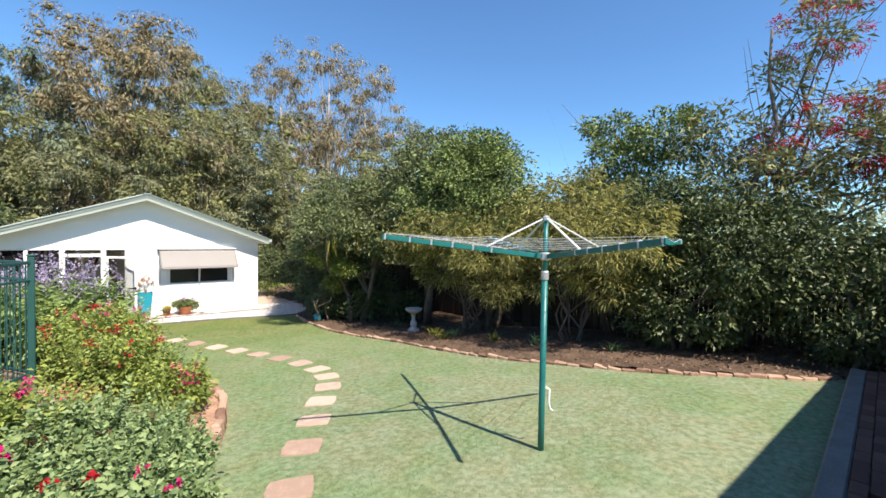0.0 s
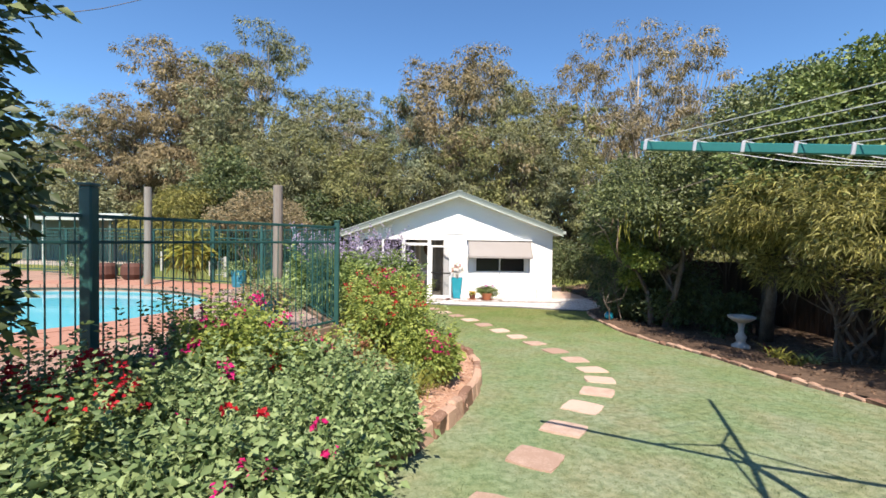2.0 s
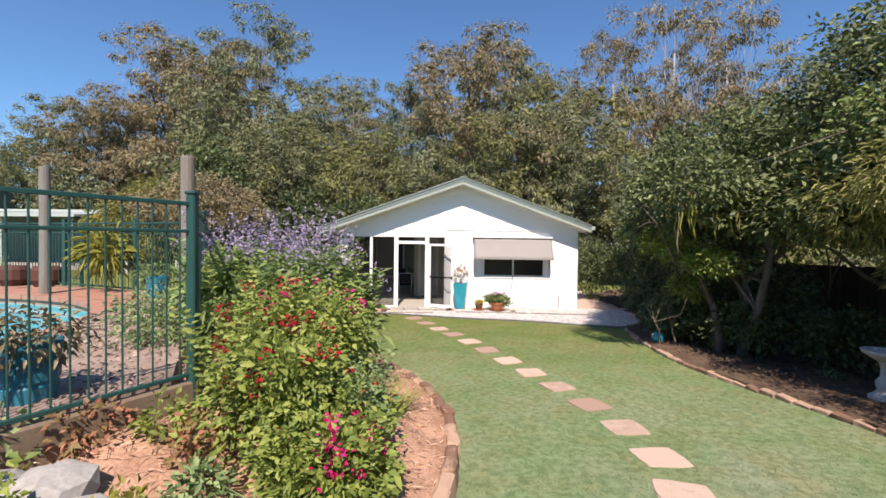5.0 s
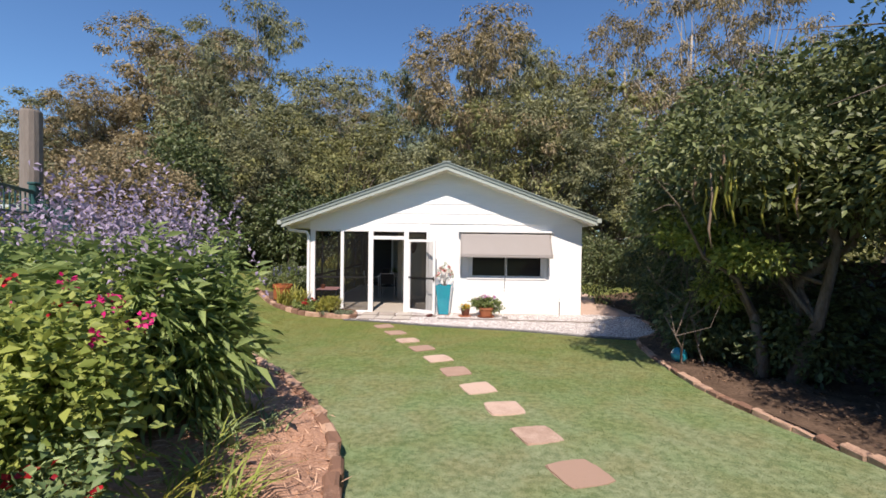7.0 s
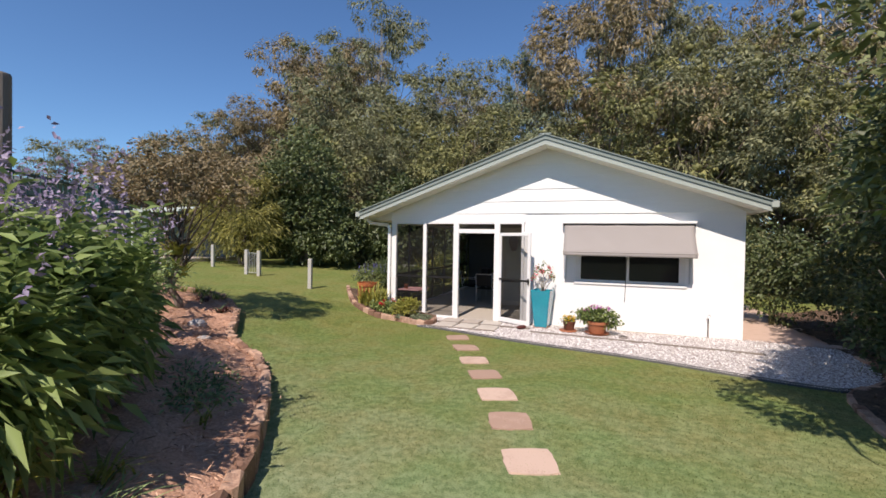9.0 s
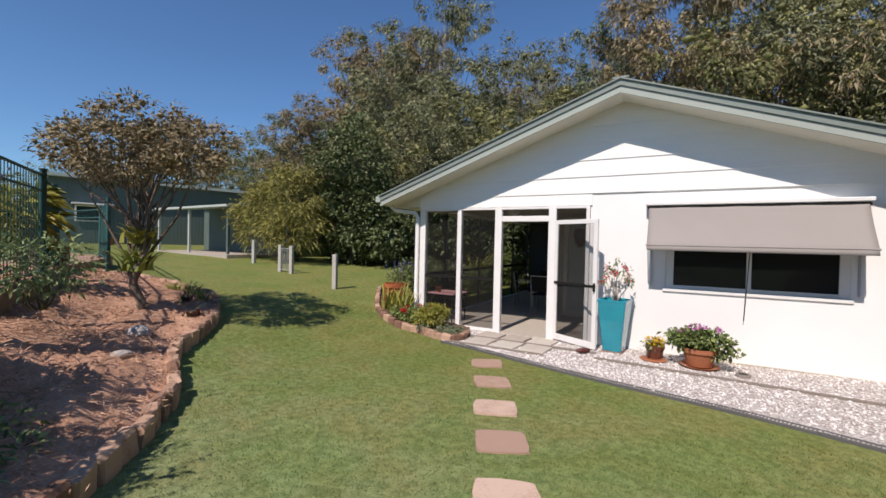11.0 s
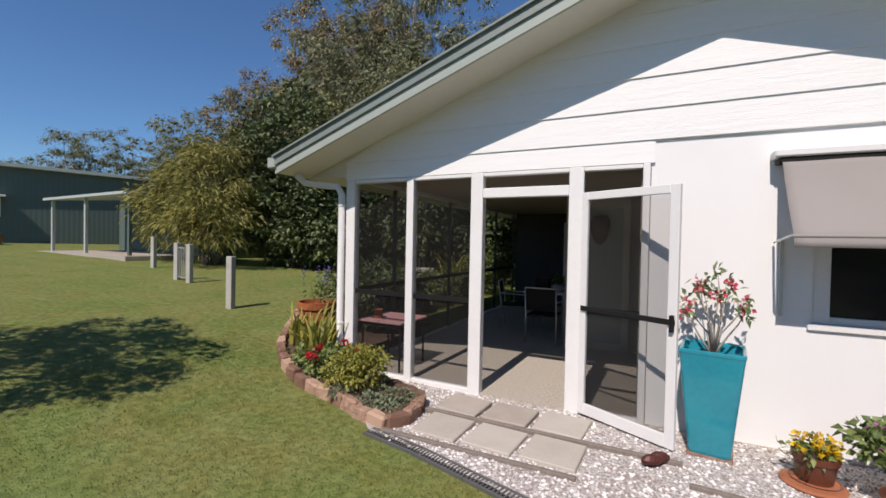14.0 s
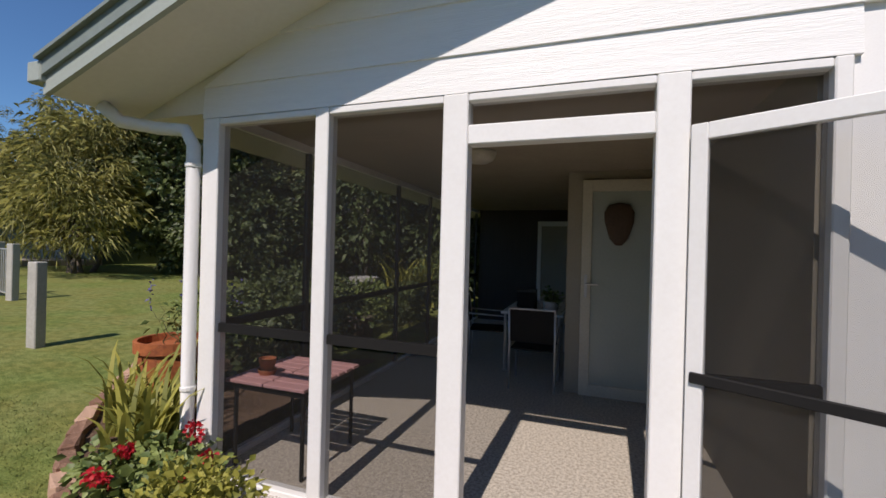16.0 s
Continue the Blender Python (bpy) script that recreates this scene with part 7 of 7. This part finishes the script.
def ribbed(bm, p0, p1, z0, z1, step=0.2, depth=0.004, top=None):
    """A ribbed steel wall between two points of the plan."""
    p0, p1 = Vector((*p0, 0)), Vector((*p1, 0))
    d = p1 - p0
    n = max(1, int(d.length / step))
    out = Vector((d.y, -d.x, 0)).normalized() * depth
    top = top or (z1, z1)
    prev = None
    for k in range(n * 2 + 1):
        u = k / (2 * n)
        c = p0 + d * u + out * (k % 2)
        zt = top[0] + (top[1] - top[0]) * u
        q = (bm.verts.new(c + Vector((0, 0, z0))), bm.verts.new(c + Vector((0, 0, zt))))
        if prev:
            bm.faces.new((prev[0], q[0], q[1], prev[1]))
        prev = q
    return bm


shed = thing("green_shed", (-25, 25, 1.1), "long dark green steel shed with a pale roof", "shed")
bm = bmesh.new()
ribbed(bm, (-25.6, 20.0), (-23.0, 29.5), 0.8, 4.7)
part("wall", bm, M_SHED, shed)
bm = bmesh.new()
ribbed(bm, (-36, 23.0), (-25.6, 20.0), 0.8, 4.7)
part("wall", bm, M_SHED, shed)
bm = bmesh.new()
prism(bm, [(-25.3, 19.6), (-22.6, 29.8), (-33, 33), (-36.5, 22.7)], 4.7, 4.86)
part("roof", bm, M_SHEDROOF, shed)
win = thing("shed_window", (-25.2, 22, 2.4), "small shed window under a white awning", "window")
wm = Matrix.Translation((-25.15, 21.75, 0)) @ pose(0, 0, 0, 0, 0, 74.7)
for nm, a, mt in (("frame", (-0.75, 0.75, -0.12, -0.05, 2.35, 3.25), M_FRAME), ("pane", (-0.68, 0.68, -0.13, -0.122, 2.42, 3.18), M_GLASS), ("hood", (-0.9, 0.9, -0.55, -0.05, 3.28, 3.36), M_FRAME)):
    bm = bmesh.new()
    box(bm, *a, 0.005, wm @ pose(0, 0, 0, -20 if nm == "hood" else 0, 0, 0) if nm != "hood" else wm)
    part(nm, bm, mt, win)
gar = thing("garage_shed", (-15.5, 26, 0.85), "dark green garage with roller door and lean-to carport", "garage")
bm = bmesh.new()
ribbed(bm, (-19.3, 24.6), (-12.2, 24.2), 0.7, 3.3)
part("wall", bm, M_SHED, gar)
bm = bmesh.new()
ribbed(bm, (-12.2, 24.2), (-12.0, 30), 0.7, 3.3)
part("wall", bm, M_SHED, gar)
bm = bmesh.new()
prism(bm, [(-19.6, 24.4), (-12.0, 24.0), (-11.8, 30.2), (-19.4, 30.4)], 3.25, 3.36)
part("roof", bm, M_SHEDROOF, gar)
bm = bmesh.new()
box(bm, -15.3, -12.9, 24.16, 24.2, 0.75, 2.96)
roller = part("roller_door", bm, M_ROLLER, gar)
for k in range(26):
    bm = bmesh.new()
    box(bm, -15.29, -12.91, 24.125 - 0.015 * (k % 2), 24.158, 0.752 + k * 0.085, 0.75 + (k + 1) * 0.085)
    part("slat", bm, M_ROLLER, roller)
bm = bmesh.new()
v = [(-18.9, 21.75, 2.88), (-12.6, 21.45, 2.92), (-12.3, 24.2, 3.18), (-18.8, 24.6, 3.16)]
lo = [bm.verts.new(c) for c in v]
hi = [bm.verts.new((x, y, z + 0.09)) for x, y, z in v]
bm.faces.new(lo[::-1])
bm.faces.new(hi)
for i in range(4):
    bm.faces.new((lo[i], lo[(i + 1) % 4], hi[(i + 1) % 4], hi[i]))
part("carport_roof", bm, M_SHEDROOF, gar)
for x, y in ((-18.7, 22.0), (-15.9, 21.85), (-12.85, 21.7)):
    bm = bmesh.new()
    box(bm, x - 0.05, x + 0.05, y - 0.05, y + 0.05, 0.6, 2.9, 0.006)
    part("carport_post", bm, M_SHEDROOF if x < -13 else M_SHED, gar)
bm = bmesh.new()
prism(bm, [(-19, 21.6), (-12.3, 21.3), (-12.0, 24.3), (-19.2, 24.7)], 0.4, 0.93)
tagged(part("carport_slab", bm, M_PAVER), "pale concrete slab under the carport", "slab", kind="structure")
rp = round_pot("red_pot", -23.4, 21.8, 0.25, 0.4, "red terracotta pot standing before the shed")
# shrubs by the sheds
tree("feathery_shrub", (-10.4, 22.7, gz(-10.4, 22.7)), "light green weeping feathery shrub by the bollards", [((0, 0, 2.6), (1.6, 1.4, 1.1)), ((0.7, -0.6, 1.6), (1.3, 1.1, 1.0)), ((-1.1, -0.4, 1.7), (1.0, 1.0, 1.0)), ((0.4, 0.3, 3.5), (1.1, 1.0, 0.6))], M_BARK, L_FEATHER, 270, 46, 0.42, 0.20, 0.06, 2.6, 0.16, 0.4, 0.5, category="shrub", stems=5)
# hedge leaf on this tree puts the shade of its lower crown into colour
tree("dark_tree", (-8.6, 24.6, gz(-8.6, 24.6)), "dense dark green rounded tree", [((0, 0, 2.3), (1.9, 1.7, 2.0)), ((0.2, -0.4, 4.3), (1.6, 1.5, 1.3)), ((1.3, 0, 1.6), (1.3, 1.3, 1.4)), ((-1.2, -0.3, 3.6), (1.2, 1.2, 1.2)), ((-0.5, 0.2, 5.6), (1.0, 1.0, 0.8))], M_BARK, L_HEDGE, 420, 46, 0.40, 0.15, 0.12, 4.2, 0.5, 0.5, stems=2, core=0.4)
for i, (x, y, h, w, lf) in enumerate(((-5.0, 27.0, 4.0, 2.0, L_SHADE), (-2.5, 28.0, 4.2, 2.0, L_SHADE), (-6.5, 29, 5.0, 2.2, L_GUM), (-11.5, 27.5, 4.5, 2.0, L_SHADE), (-21, 31, 5.0, 2.2, L_GUM))):
    tree("wood_edge_shrub", (x, y, gz(x, y)), "tall dark shrub at the woodland edge", [((0, 0, h * 0.45), (w, w * 0.9, h * 0.42)), ((0.4, -0.4, h * 0.75), (w * 0.7, w * 0.7, h * 0.28))], M_BARK, lf, 150, 46, 0.6, 0.22, 0.08, h * 0.7, 0.45, 0.5, category="shrub", stems=3)
